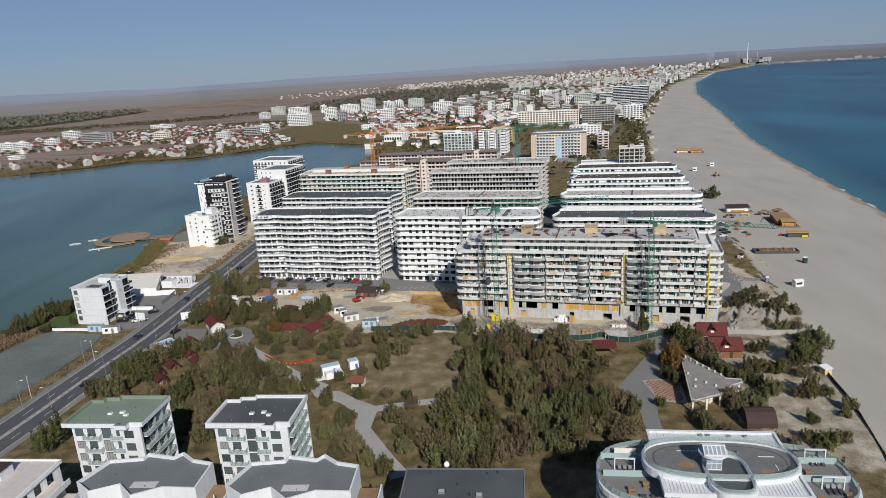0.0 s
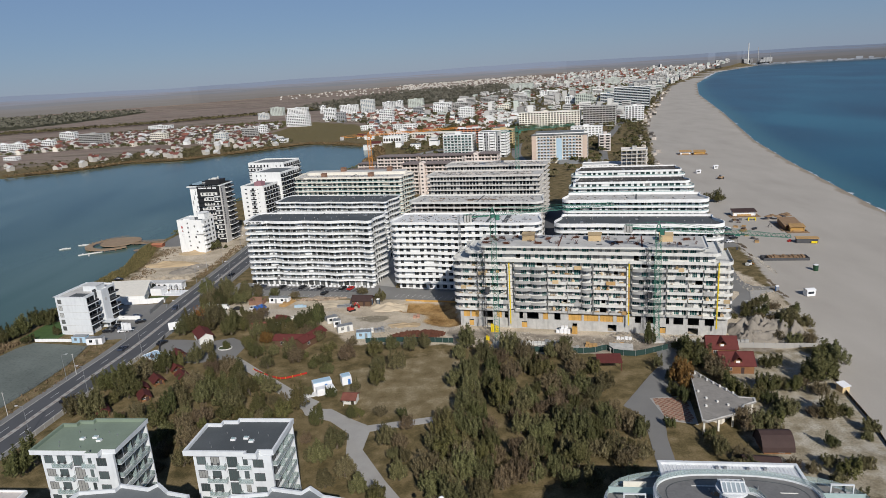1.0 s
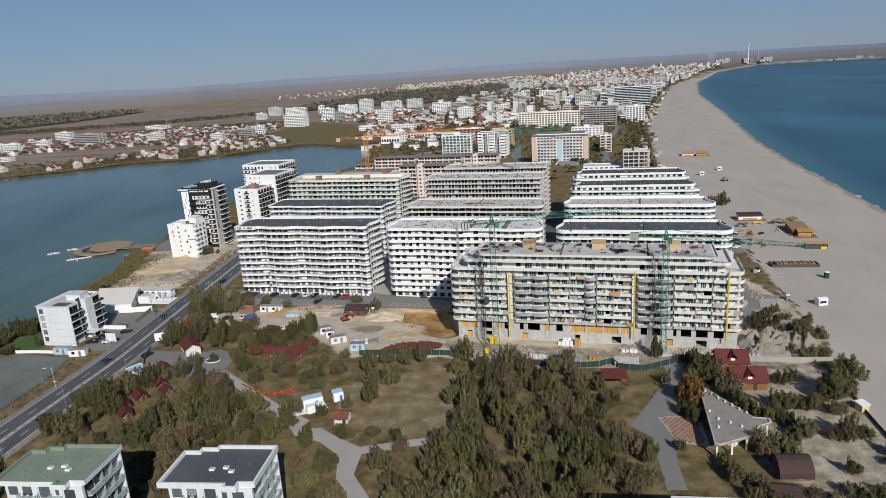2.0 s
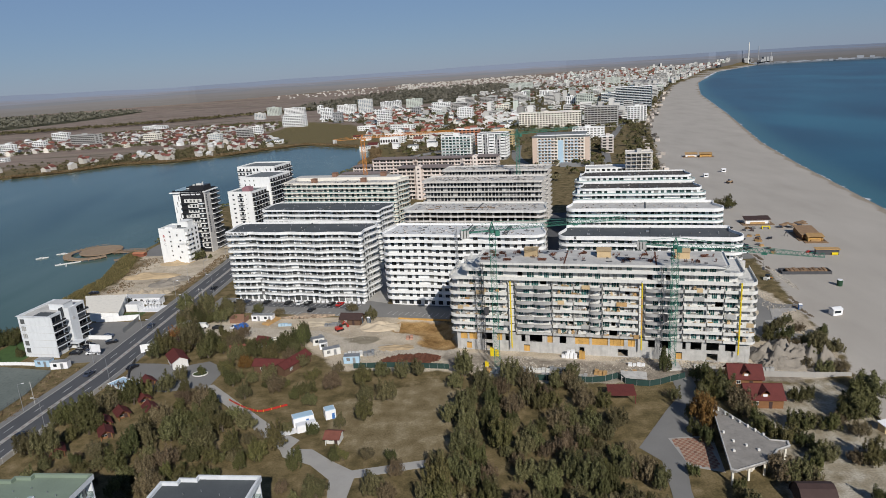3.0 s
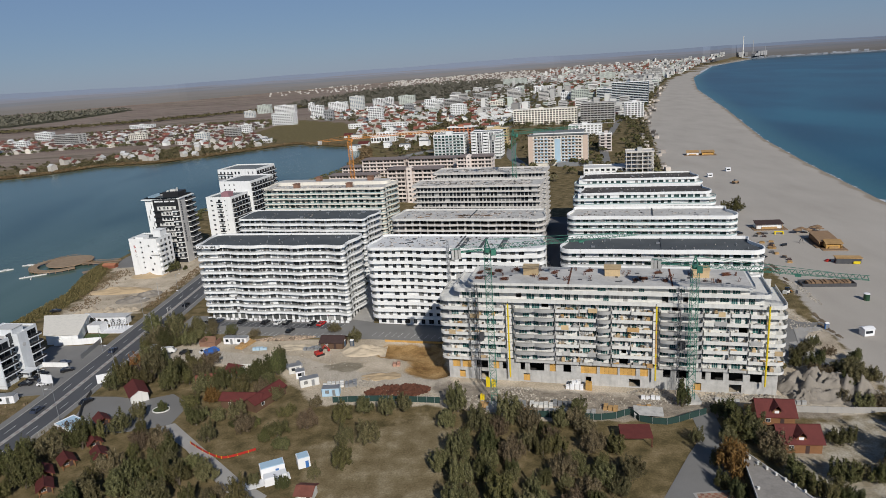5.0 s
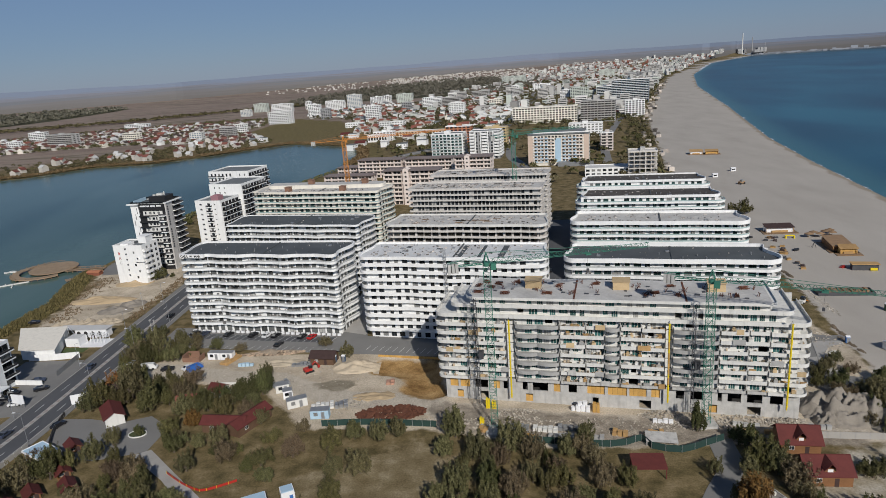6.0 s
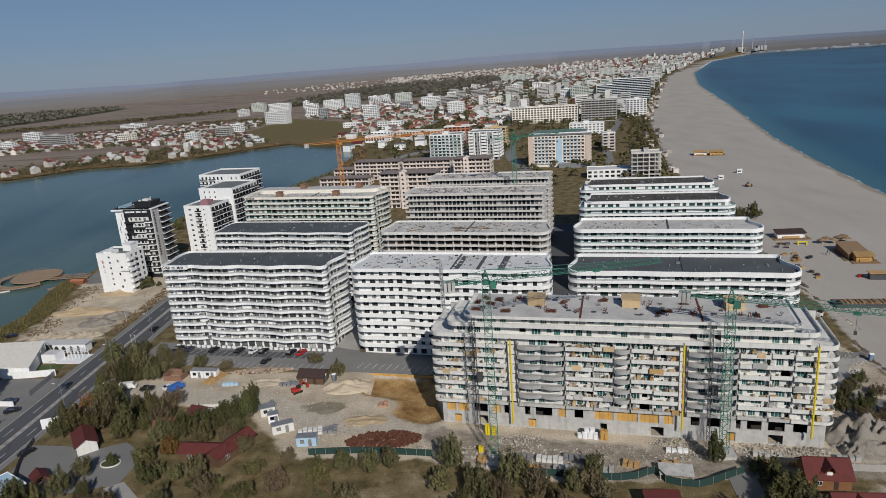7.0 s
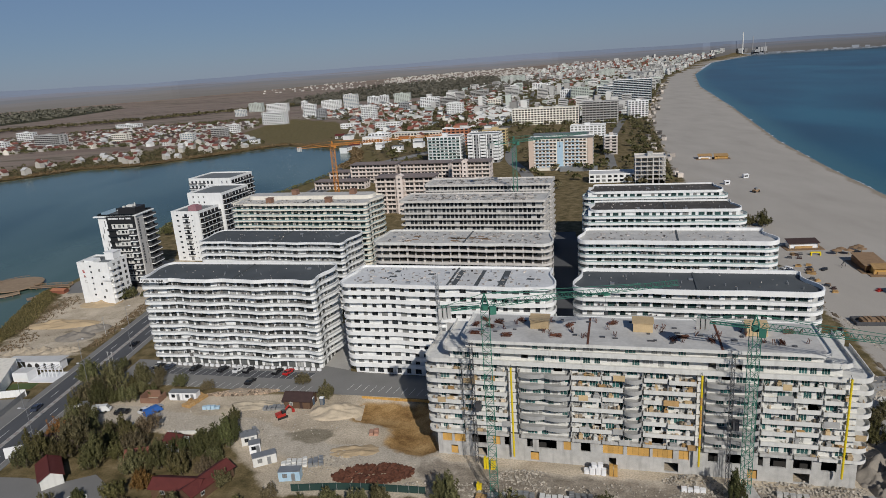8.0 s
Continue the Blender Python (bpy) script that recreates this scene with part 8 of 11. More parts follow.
for x, y, turn, L, mt, lb in ((-88.9, 277.2, -8, 4.4, PLASTIC_W, "white site office container"), (-84.4, 276.6, -8, 4.4, PLASTIC_W, "white site office container"), (-57.8, 249.4, 18, 4.0, OFFWHITE, "pale grey steel site container"),
                              (-54.6, 245.6, 18, 2.8, PLASTIC_W, "short white site container in the dirt lot"), (-51.8, 239.4, 22, 5.8, OFFWHITE, "long pale site container with a blue-grey roof"),
                              (-43.9, 233.3, 0, 5.2, SKYBLUE, "pale blue container beside the site fence"), (-155.4, 241.6, -6, 5.8, SKYBLUE, "pale blue container beside the hard court"), (-148.0, 238.6, 4, 6, PLASTIC_W, "white office container beside the hard court"),
                              (-116.0, 272.0, 4, 4, PLASTIC_W, "white trailer box beside the road")):
    container(x, y, turn, L, mt, lb)

rng = random.Random(5)


def stack(x, y, turn, nx, ny, mat, label, s=(1.1, 0.9, 0.8), name="pallet_stack"):
    t = thing(name, at(x, y, 0, turn), label, "pallets", group="site pallets")
    for i in range(nx):
        for j in range(ny):
            h = s[2] * rng.uniform(0.7, 1.4)
            part("pack", Build().box(i * (s[0] + 0.2), i * (s[0] + 0.2) + s[0], j * (s[1] + 0.2), j * (s[1] + 0.2) + s[1], 0.0, h).box(i * (s[0] + 0.2), i * (s[0] + 0.2) + s[0], j * (s[1] + 0.2) - 0.02, j * (s[1] + 0.2) + s[1] + 0.02, h, h + 0.06), mat, t)


for x, y, turn, nx, ny, mt, lb in ((10.5, 222.8, -10, 4, 2, STEEL, "pallets of grey blocks on the site"), (16.5, 221.6, -12, 5, 2, OFFWHITE, "pallets of pale blocks on the site"), (23.0, 221.4, -8, 4, 2, STEEL, "pallets of grey blocks on the site"),
                                   (13.0, 218.8, -10, 3, 1, OSB, "yellow shuttering packs on the site"), (36.0, 218.0, -20, 3, 2, TIMBER, "stacked timber on the site"), (45.0, 217.6, -5, 3, 1, TIMBER, "stacked timber on the site"),
                                   (-76.2, 270.2, 0, 4, 1, SKYBLUE, "grey pallets in the dirt lot"), (-57.6, 267.8, 0, 5, 2, STEEL, "pallets of grey kerbstones"), (-80.6, 271.6, 66, 6, 3, TIMBER, "pallets of pale blocks"),
                                   (-59.0, 252.6, 35, 4, 3, STEEL, "pallets of grey kerbstones"), (-44.6, 238.0, 10, 5, 3, OFFWHITE, "pallets of grey and blue stuff"), (-38.0, 238.6, 10, 3, 3, STEEL, "pallets of grey stuff"),
                                   (-24.6, 251.6, 0, 2, 2, surface("pink_brick", (0.42, 0.24, 0.17), 0.85, var=0.15), "pallets of pink bricks"), (66.0, 216.4, -12, 4, 1, TIMBER, "stacked timber by the fence"), (55.5, 229.0, -14, 3, 1, OFFWHITE, "packs of blocks against the wall")):
    stack(x, y, turn, nx, ny, mt, lb)
for x, y, turn, nx, ny, mt, lb in ((20.0, 217.8, -14, 6, 2, CONCRETE_D, "rows of dark block pallets on the site"), (28.5, 216.2, -14, 4, 2, CONCRETE_D, "rows of dark block pallets on the site"), (66.5, 219.6, -12, 5, 1, CONCRETE, "pallets of grey blocks on the site"), (72.5, 215.2, -12, 5, 1, TIMBER, "stacked timber by the fence"), (2.5, 222.6, -14, 2, 2, TIMBER, "stacked timber by the crane"), (84.0, 216.6, -12, 4, 1, CONCRETE_D, "pallets of dark blocks by the fence"), (47.5, 222.8, -12, 4, 1, PLASTIC_W, "wrapped white pallets on the site")):
    stack(x, y, turn, nx, ny, mt, lb)
bags = thing("bag_heap", at(29.0, 230.6, 0, -13), "heap of white bulk bags against the wall", "bags")
for bx0, bx1, by0, by1, bz0, bz1 in ((0, 1.3, 0, 1.2, 0, 1.6), (1.4, 2.6, 0.1, 1.3, 0, 1.9), (2.7, 3.8, -0.1, 1.1, 0, 1.5), (0.5, 1.7, 0.2, 1.2, 1.6, 2.6), (1.9, 3.1, 0.2, 1.2, 1.9, 2.8), (-1.2, -0.1, 0.1, 1.2, 0, 1.1)):
    bw, bd = bx1 - bx0, by1 - by0
    part("bag", Build().prism(block_outline(bw, bd, 0.3, 0, step=0.5), bz0, bz1), PLASTIC_W, bags, at(bx0, by0, 0, (bx0 * 7) % 9 - 4))
thing("board_pack", at(33.4, 229.6, 0, -13), "orange pack of boards", "boards", mesh=Build().box(0, 0.9, 0, 1.2, 0, 2.6).box(1.0, 1.8, 0, 1.2, 0, 2.4), mats=OSB)
for k, (x, y) in enumerate(((5.0, 234.6), (6.6, 234.2), (3.0, 226.5))):
    thing("formwork_pack", at(x, y, 0, -13), "yellow formwork props standing together", "formwork", group="formwork", mesh=Build().box(0, 0.5, 0, 1.0, 0, 3.0 - 0.6 * k).box(0.6, 1.1, 0.1, 1.0, 0, 2.7 - 0.6 * k), mats=YELLOW)
thing("sheeted_shelter", at(43.0, 212.6, 0, -10), "slanting pale sheeted shelter at the site fence", "shelter", mesh=Build().slab([(0, 0, 1.3), (7.5, 0, 1.1), (7.5, 4.2, 1.5), (0, 4.2, 1.7)], 0.1).box(0.1, 0.3, 0.1, 0.3, 0, 1.3).box(7.1, 7.3, 0.1, 0.3, 0, 1.1).box(0.1, 0.3, 3.8, 4.0, 0, 1.6).box(7.1, 7.3, 3.8, 4.0, 0, 1.4), mats=CONCRETE)


def heap(x, y, rx, ry, h, mat, label, seed, name="spoil_mound", grid=26, lumps=0.35):
    """A mound with an uneven crest."""
    b = Build()
    n = grid
    off = Vector((seed * 3.1, seed * 1.7, 0))
    for j in range(n + 1):
        for i in range(n + 1):
            u, v = 2 * i / n - 1, 2 * j / n - 1
            r = math.hypot(u, v)
            e = max(0.0, 1 - r) ** 0.8
            nn = noise.fractal(Vector((u * 2.2, v * 2.2, 0)) + off, 0.8, 2.0, 4)
            z = h * e * (1 + lumps * 1.6 * nn) + 0.25 * nn * (e > 0)
            b.v.append((u * rx, v * ry, max(-0.3, z) if r < 1 else -0.4))
    for j in range(n):
        for i in range(n):
            a = j * (n + 1) + i
            b.f.append((a, a + 1, a + n + 2, a + n + 1))
            b.mi.append(0)
    return thing(name, at(x, y, -0.05), label, "heap", group="spoil heaps", mesh=b.data(name, mat, smooth=True))


heap(96, 224, 11, 9, 4.6, HEAP, "large grey-brown heap of excavated sand", 1, grid=44, lumps=0.8)
heap(104, 220, 7, 9, 3.4, HEAP, "grey-brown heap of excavated sand", 2, grid=36, lumps=0.9)
heap(90, 219, 4, 3.4, 2.2, HEAP, "small grey-brown heap of excavated sand", 21, grid=26, lumps=0.9)
TANSPOIL = surface("tan_grey_spoil", (0.40, 0.335, 0.25), 0.95, var=0.25, scale=0.3, fine=2.0, bump=0.5)
for k in range(11):
    heap(-168 + k * 2.5, 320.5 - 0.1 * k + (k % 3) * 1.1, 2.6, 2.2, 1.1 + 0.25 * (k % 3), TANSPOIL, "small tipped heap of tan spoil", 40 + k, grid=12)
heap(-160, 372, 10, 6, 1.2, SOIL, "low mound of yellow sand by the lake", 3)
heap(-163, 347.5, 16, 4.5, 2.4, SOIL, "long bank of orange sand by the lake", 31)
heap(-150, 333, 8, 5, 1.8, HEAP, "low mound of grey sand", 4)
heap(-146, 341, 6, 5, 1.6, HEAP, "low mound of grey sand", 6)
heap(-160, 410, 10, 14, 2.0, SOIL, "low mound of yellow sand", 7)
heap(-67, 280.0, 11, 2.2, 1.1, surface("tan_debris", (0.27, 0.22, 0.165), 0.95, var=0.3, scale=0.8, fine=3), "row of tan debris by the car park", 8)
heap(-36, 265.2, 8, 5, 2.0, surface("pale_sand_spoil", (0.52, 0.43, 0.31), 0.95, var=0.2, scale=0.3, fine=2.5, bump=0.5), "pale mound of dug sand at the excavation", 9)
heap(-27.5, 245.0, 7, 3, 0.7, SOIL, "low bank of yellow soil at the excavation", 12)
heap(-62, 271.5, 9, 3, 0.9, surface("pale_clay_spoil", (0.45, 0.38, 0.28), 0.95, var=0.25, scale=0.3, fine=2.5, bump=0.5), "low spread of dug clay", 13)
flat("pavement", ccw([(109.6, 266.3), (118.1, 265.2), (114.2, 248.0), (103.9, 249.9)]), 0.16, PAVING, "pale concrete pad beside the beach")
heap(111.4, 256.6, 2.2, 1.7, 0.9, OFFWHITE, "small heap of pale sand", 10)


def debris(x, y, rx, ry, n, mat, label, seed, smin=0.12, smax=0.5, hh=0.7):
    r = random.Random(seed)
    b = Build()
    for k in range(n):
        a, q = r.uniform(0, 6.28), math.sqrt(r.random())
        s = r.uniform(smin, smax)
        px, py = rx * q * math.cos(a), ry * q * math.sin(a)
        m = pose(px, py, max(0, hh * (1 - q)) * r.random() + s * 0.15, r.uniform(-40, 40), r.uniform(-40, 40), r.uniform(0, 360))
        b.box(-s / 2, s / 2, -s * 0.35, s * 0.35, -s * 0.2, s * 0.2, 0, m)
    thing("rubble", at(x, y, 0), label, "rubble", kind="stuff", mesh=b, mats=mat)


debris(12.5, 231.5, 6.5, 2.2, 260, RUBBLE, "scattered pale building rubble", 1)
debris(50.5, 226.6, 6.0, 2.2, 280, RUBBLE, "heap of pale building rubble", 2, hh=1.4)
debris(79.0, 220.2, 6.5, 2.0, 280, RUBBLE, "heap of pale building rubble", 3, hh=1.4)
debris(-21.5, 234.6, 9.8, 3.8, 620, RUST, "scrap heap of rusty red reinforcing steel", 4, 0.3, 1.2, 0.8)
debris(-34, 240, 9, 4.5, 160, RUBBLE, "scattered building waste on the dirt lot", 5)
debris(-67, 279.6, 11, 1.8, 420, surface("brick_and_board_waste", (0.33, 0.25, 0.18), 0.95, var=0.2, per_island=0.7), "scattered brick and board waste by the car park", 6, 0.2, 0.9, 0.9)
debris(-10.5, 229.0, 5, 2.2, 90, RUBBLE, "scattered building waste by the fence", 7)
debris(30, 222, 26, 5.0, 380, RUBBLE, "small waste strewn over the building site", 8, 0.12, 0.5, 0.2)
debris(8, 227, 12, 3.2, 260, RUBBLE, "small waste strewn before the concrete wall", 21, 0.15, 0.6, 0.3)
debris(64, 222, 20, 3.0, 360, RUBBLE, "small waste strewn before the concrete wall", 22, 0.15, 0.7, 0.3)
debris(-60, 262, 30, 12, 300, RUBBLE, "stones and scraps scattered over the dirt lot", 23, 0.12, 0.5, 0.1)
debris(113, 262, 5, 24, 260, RUBBLE, "strewn stones and waste along the beach edge", 9, 0.15, 0.7, 0.3)
debris(128.5, 305, 2.6, 20, 420, RUBBLE, "strewn stones and waste along the beach edge", 10, 0.15, 0.6, 0.3)
wl = thing("wheel_loader", at(122.2, 297.6, 0.06, 40), "small white and orange wheel loader on the asphalt", "loader")
part("body", Build().box(-1.9, 0.6, -0.8, 0.8, 0.6, 1.7), OFFWHITE, wl)
part("cab", Build().box(-0.6, 0.7, -0.7, 0.7, 1.7, 2.7), GLASS, wl)
part("boom", Build().beam((0.6, -0.5, 1.4), (2.4, -0.5, 0.6), 0.2).beam((0.6, 0.5, 1.4), (2.4, 0.5, 0.6), 0.2), STEEL_O, wl)
part("bucket", Build().slab([(2.3, -1.0, 0.2), (3.2, -1.0, 0.2), (3.2, 1.0, 0.2), (2.3, 1.0, 0.2)], 0.08).box(2.25, 2.35, -1.0, 1.0, 0.2, 1.0), STEEL_O, wl)
for sx in (-1.2, 1.1):
    for sy in (-0.85, 0.85):
        part("wheel", Build().tube((sx, sy - 0.2, 0.55), (sx, sy + 0.2, 0.55), 0.55, 0.55, 14), RUBBER, wl)
# a broken brick outhouse beside the offices
ru = thing("ruin", at(-97.6, 276.4, 0, -8), "roofless red-brown brick outhouse", "ruin")
for x0, x1, y0, y1, h in ((0, 6.2, 0, 0.3, 1.7), (0, 0.3, 0.3, 4.2, 2.3), (5.9, 6.2, 0.3, 4.2, 1.9), (0.3, 4.4, 3.9, 4.2, 2.4)):
    part("brick_wall", Build().box(x0, x1, y0, y1, -0.1, h), BRICKBROWN, ru)
fence([(-81.0, 257.6), (-77.0, 257.2), (-72.6, 257.0)], 1.1, OFFWHITE, "low whitewashed wall in the dirt lot", panel=4.0, post=OFFWHITE, name="garden_wall", thick=0.25)
# dark earth bank thrown up behind the beach
EARTH = surface("dark_dug_earth", (0.15, 0.115, 0.08), 0.95, var=0.3, scale=0.4, fine=2.5, bump=0.5)
for k in range(17):
    u = k / 16
    hx = float(np.interp(u, [0, 0.32, 0.56, 0.75, 0.9, 1.0], [132.5, 127.8, 124.0, 121.4, 119.8, 119.0]))
    heap(hx + 0.8 * math.sin(k * 2.1), 333 - 76 * u, 1.15, 3.2, 0.55 + 0.3 * math.sin(k * 1.7), EARTH, "low bank of dark dug earth", 60 + k, grid=10)
# timber retaining wall of the excavation
rw = thing("retaining_wall", at(-29.4, 272.4, -1.9, -13.2), "orange timber retaining wall round the excavation", "retaining wall")
for k in range(24):
    part("plank", Build().box(k * 0.9, k * 0.9 + 0.82, 0, 0.2, 0, 2.6), OSB, rw)
for x, y, c in ((-45.6, 270.0, "d"), (-44.2, 269.8, "d"), (-41.2, 269.6, "d"), (118.6, 263.2, "b")):
    tt = thing("portable_toilet", at(x, y, 0, -10), "blue-grey portable toilet cabin" if c == "d" else "bright blue portable toilet cabin", "toilet", group="portable toilets")
    part("body", Build().box(0, 1.1, 0, 1.1, 0, 2.1), BLUE if c == "b" else surface("slate_blue", (0.08, 0.12, 0.17), 0.5), tt)
    part("roof", Build().gable(0, 1.1, 0, 1.1, 2.1, 2.35, 0.05), PLASTIC_W, tt)
    part("door", Build().box(0.15, 0.95, -0.04, 0, 0.1, 1.9), STEEL, tt)
dg = thing("excavator", at(-50.9, 263.6, 0, 35) @ Matrix.Scale(0.9, 4), "small red excavator in the dirt lot", "excavator")
part("track", Build().box(-1.6, 1.6, -1.2, -0.7, 0, 0.7), RUBBER, dg)
part("track", Build().box(-1.6, 1.6, 0.7, 1.2, 0, 0.7), RUBBER, dg)
part("house", Build().box(-1.7, 1.0, -1.1, 1.1, 0.75, 1.7), RED, dg)
part("cab", Build().box(-0.1, 1.1, -1.1, 0.0, 1.7, 2.7), GLASS, dg)
part("boom", Build().beam((0.9, 0.4, 1.5), (2.8, 0.4, 3.2), 0.35).beam((2.8, 0.4, 3.2), (4.0, 0.4, 1.4), 0.28), RED, dg)
part("bucket", Build().box(3.6, 4.4, 0.0, 0.8, 0.5, 1.3), RED, dg)

# concrete shelter with a wedge roof
sl = thing("concrete_shelter", Matrix(), "derelict concrete pavilion with a wedge-shaped roof", "pavilion")
rim = ccw([(62.0, 189.5), (60.4, 186.5), (55.2, 161.2), (56.2, 160.6), (64.8, 163.9), (68.6, 168.2), (72.0, 169.6), (72.4, 171.4), (68.6, 172.4)])
part("roof", Build().prism(rim, 3.7, 4.1), surface("weathered_concrete_roof", (0.27, 0.25, 0.225), 0.95, var=0.22, scale=0.35, fine=2.5, stain=0.2), sl)
part("roof_rim", Build().ring(rim, [(x + (62 - x) * 0.05, y + (170 - y) * 0.025) for x, y in rim], 4.1, 4.4), CONCRETE, sl)
part("wall", Build().prism(ccw([(61.4, 185.0), (58.4, 169.0), (62.0, 166.0), (67.0, 171.0)]), -0.3, 3.7), CREAM, sl)
for px, py in ((55.9, 161.6), (60.0, 163.0), (64.2, 164.8), (68.2, 169.2), (71.4, 170.6)):
    part("column", Build().box(px - 0.22, px + 0.22, py - 0.22, py + 0.22, -0.3, 3.7), CREAM, sl)
for k in range(7):
    part("roof_stub", Build().box(61.6 + k * 1.0, 62.0 + k * 1.0, 186.6 - k * 2.1, 187.1 - k * 2.1, 4.1, 4.8), OFFWHITE, sl)
for px, py in ((59.0, 176), (59.8, 172), (62, 170), (58.4, 168.0), (64.0, 168.0)):
    part("roof_stub", Build().box(px, px + 0.5, py, py + 0.5, 4.1, 4.6), OFFWHITE, sl)
bh = thing("beach_hut", at(99.6, 179.6, 0, 15), "cream hut at the edge of the sand", "hut")
part("wall", Build().box(0, 2.3, 0, 2.2, -0.2, 1.9), surface("straw_yellow_boards", (0.62, 0.47, 0.26), 0.8, var=0.12), bh)
part("roof", Build().slab([(-0.25, -0.3, 1.95), (2.55, -0.3, 1.95), (2.55, 2.5, 2.35), (-0.25, 2.5, 2.35)], 0.1), PLASTIC_W, bh)
part("door", Build().box(2.3, 2.34, 0.5, 1.3, 0.05, 1.7), STEEL, bh)


# ---- on the beach ----
def beach_bar(x, y, turn, W, D, label, wall=LOGWOOD, roof=DECK, h=2.6):
    t = thing("beach_bar", at(x, y, 0, turn), label, "beach bar", group="beach bars")
    part("deck", Build().box(-2.0, W + 2, -3.0, D + 0.5, -0.2, 0.25), DECK, t)
    part("wall", Build().box(0, W, 0, D, 0.25, h), wall, t)
    part("roof", Build().slab([(-0.6, -1.0, h), (W + 0.6, -1.0, h), (W + 0.4, D + 0.4, h + 0.9), (-0.4, D + 0.4, h + 0.9)], 0.2), roof, t)
    part("counter", Build().box(W * 0.2, W * 0.8, -0.5, 0.0, 0.25, 1.2), TIMBER, t)
    for sx in (0.0, W):
        part("post", Build().box(sx - 0.1, sx + 0.1, -0.9, -0.7, 0.25, h), TIMBER, t)
    return t


beach_bar(164.6, 357.0, -10, 8.0, 14.5, "wooden beach bar with grey plank roofs")
beach_bar(165.5, 352.6, -10, 6.5, 3.0, "orange wooden annexe of the beach bar", OSB, TIMBER)
beach_bar(151.5, 393.2, -6, 12.5, 4.5, "white beach bar with a ragged thatch roof", PLASTIC_W, ROOF_BROWN)
beach_bar(202.0, 656.0, -14, 10, 6, "white and orange beach bar far along the sand", PLASTIC_W, TIMBER)
beach_bar(214.0, 652.0, -14, 10, 6, "orange wooden beach bar far along the sand", OSB, TIMBER)
for x, y in ((166.3, 381.0), (169.6, 383.4), (171.2, 380.2), (175.4, 383.8), (178.6, 385.6), (177.4, 381.4)):
    um = thing("thatch_umbrella", at(x, y, 0), "round straw sunshade on a wooden post", "sunshade", group="straw sunshades")
    part("post", Build().tube((0, 0, 0), (0, 0, 2.4), 0.09, 0.09, 7), TIMBER, um)
    part("thatch", Build().tube((0, 0, 1.9), (0, 0, 2.7), 2.1, 0.15, 12), DECK, um)
bx = thing("dark_kiosk", at(158.4, 330.6, 0, -13), "long dark kiosk with a plank roof", "kiosk")
part("body", Build().box(0, 9.5, 0, 3, 0, 2.5), STEEL_D, bx)
part("roof", Build().box(-0.4, 9.9, -0.5, 3.4, 2.5, 2.75), TIMBER, bx)
part("yellow_sign", Build().box(6.4, 9.0, -0.6, -0.52, 0.2, 1.3), YELLOW, bx)
thing("pedal_boat", at(157.0, 334.6, 0, 20), "small red pedal boat on the sand", "boat", mesh=Build().prism([(-1.3, -0.6), (1.0, -0.6), (1.6, 0), (1.0, 0.6), (-1.3, 0.6)], 0.0, 0.6).box(-0.5, 0.4, -0.4, 0.4, 0.6, 1.0), mats=RED)
pl = thing("pallet_pen", at(131.4, 304.4, 0, -8), "dark fenced pen full of stacked wooden pallets", "pen")
part("dark_wall", Build().ring([(0, 0), (19.4, 0), (19.4, 5.6), (0, 5.6)], [(0.25, 0.25), (19.15, 0.25), (19.15, 5.35), (0.25, 5.35)], -0.2, 1.3), STEEL_D, pl)
for k in range(12):
    part("pallet", Build().box(2.4 + k * 1.3, 3.45 + k * 1.3, 0.9, 4.6, 0, 1.4 + 0.2 * (k % 3)), DECK, pl)
bn = thing("litter_bin", at(146.0, 287.4, 0), "tall dark green round container with a pale lid", "bin")
part("drum", Build().tube((0, 0, 0), (0, 0, 2.5), 1.05, 1.05, 16), surface("dark_green_drum", (0.02, 0.06, 0.03), 0.5), bn)
part("lid", Build().tube((0, 0, 2.5), (0, 0, 2.7), 1.1, 0.9, 16), PLASTIC_W, bn)
for x, y, turn in ((127.2, 256.0, 8), (201.5, 564.0, 0), (181.0, 545.0, 0)):
    lg = thing("beach_hut", at(x, y, 0, turn), "small white hut on the open sand", "hut", group="white beach huts")
    part("body", Build().box(0, 3.4, 0, 2.6, 0.1, 2.3), PLASTIC_W, lg)
    part("roof", Build().gable(0, 3.4, 0, 2.6, 2.3, 2.8, 0.2), PLASTIC_W, lg)
    part("window", WIN_DARK, None, lg, at(0.4, -0.01, 1.0) @ Matrix.Diagonal((2.4, 1, 0.9, 1)))
tp = thing("telehandler", at(189.4, 516.0, 0, 20), "brown loader standing on the sand", "loader")
part("body", Build().box(-2, 2, -1, 1, 0.6, 1.9), DECK, tp)
part("cab", Build().box(-0.8, 0.8, -0.9, 0.9, 1.9, 3.0), GLASS, tp)
for sx in (-1.5, 1.5):
    for sy in (-1.0, 1.0):
        part("wheel", Build().tube((sx, sy - 0.2, 0.7), (sx, sy + 0.2, 0.7), 0.7, 0.7, 12), RUBBER, tp)
yl = thing("play_frame", at(155.6, 382.0, 0, -10), "bright yellow steel frame on the sand", "frame")
part("frame_bar", Build().box(0, 4.2, 0, 0.5, 1.1, 1.6), YELLOW, yl)
for sx in (0, 3.7):
    part("frame_leg", Build().box(sx, sx + 0.5, -0.6, 1.1, 0, 1.1), YELLOW, yl)
r_b = random.Random(12)
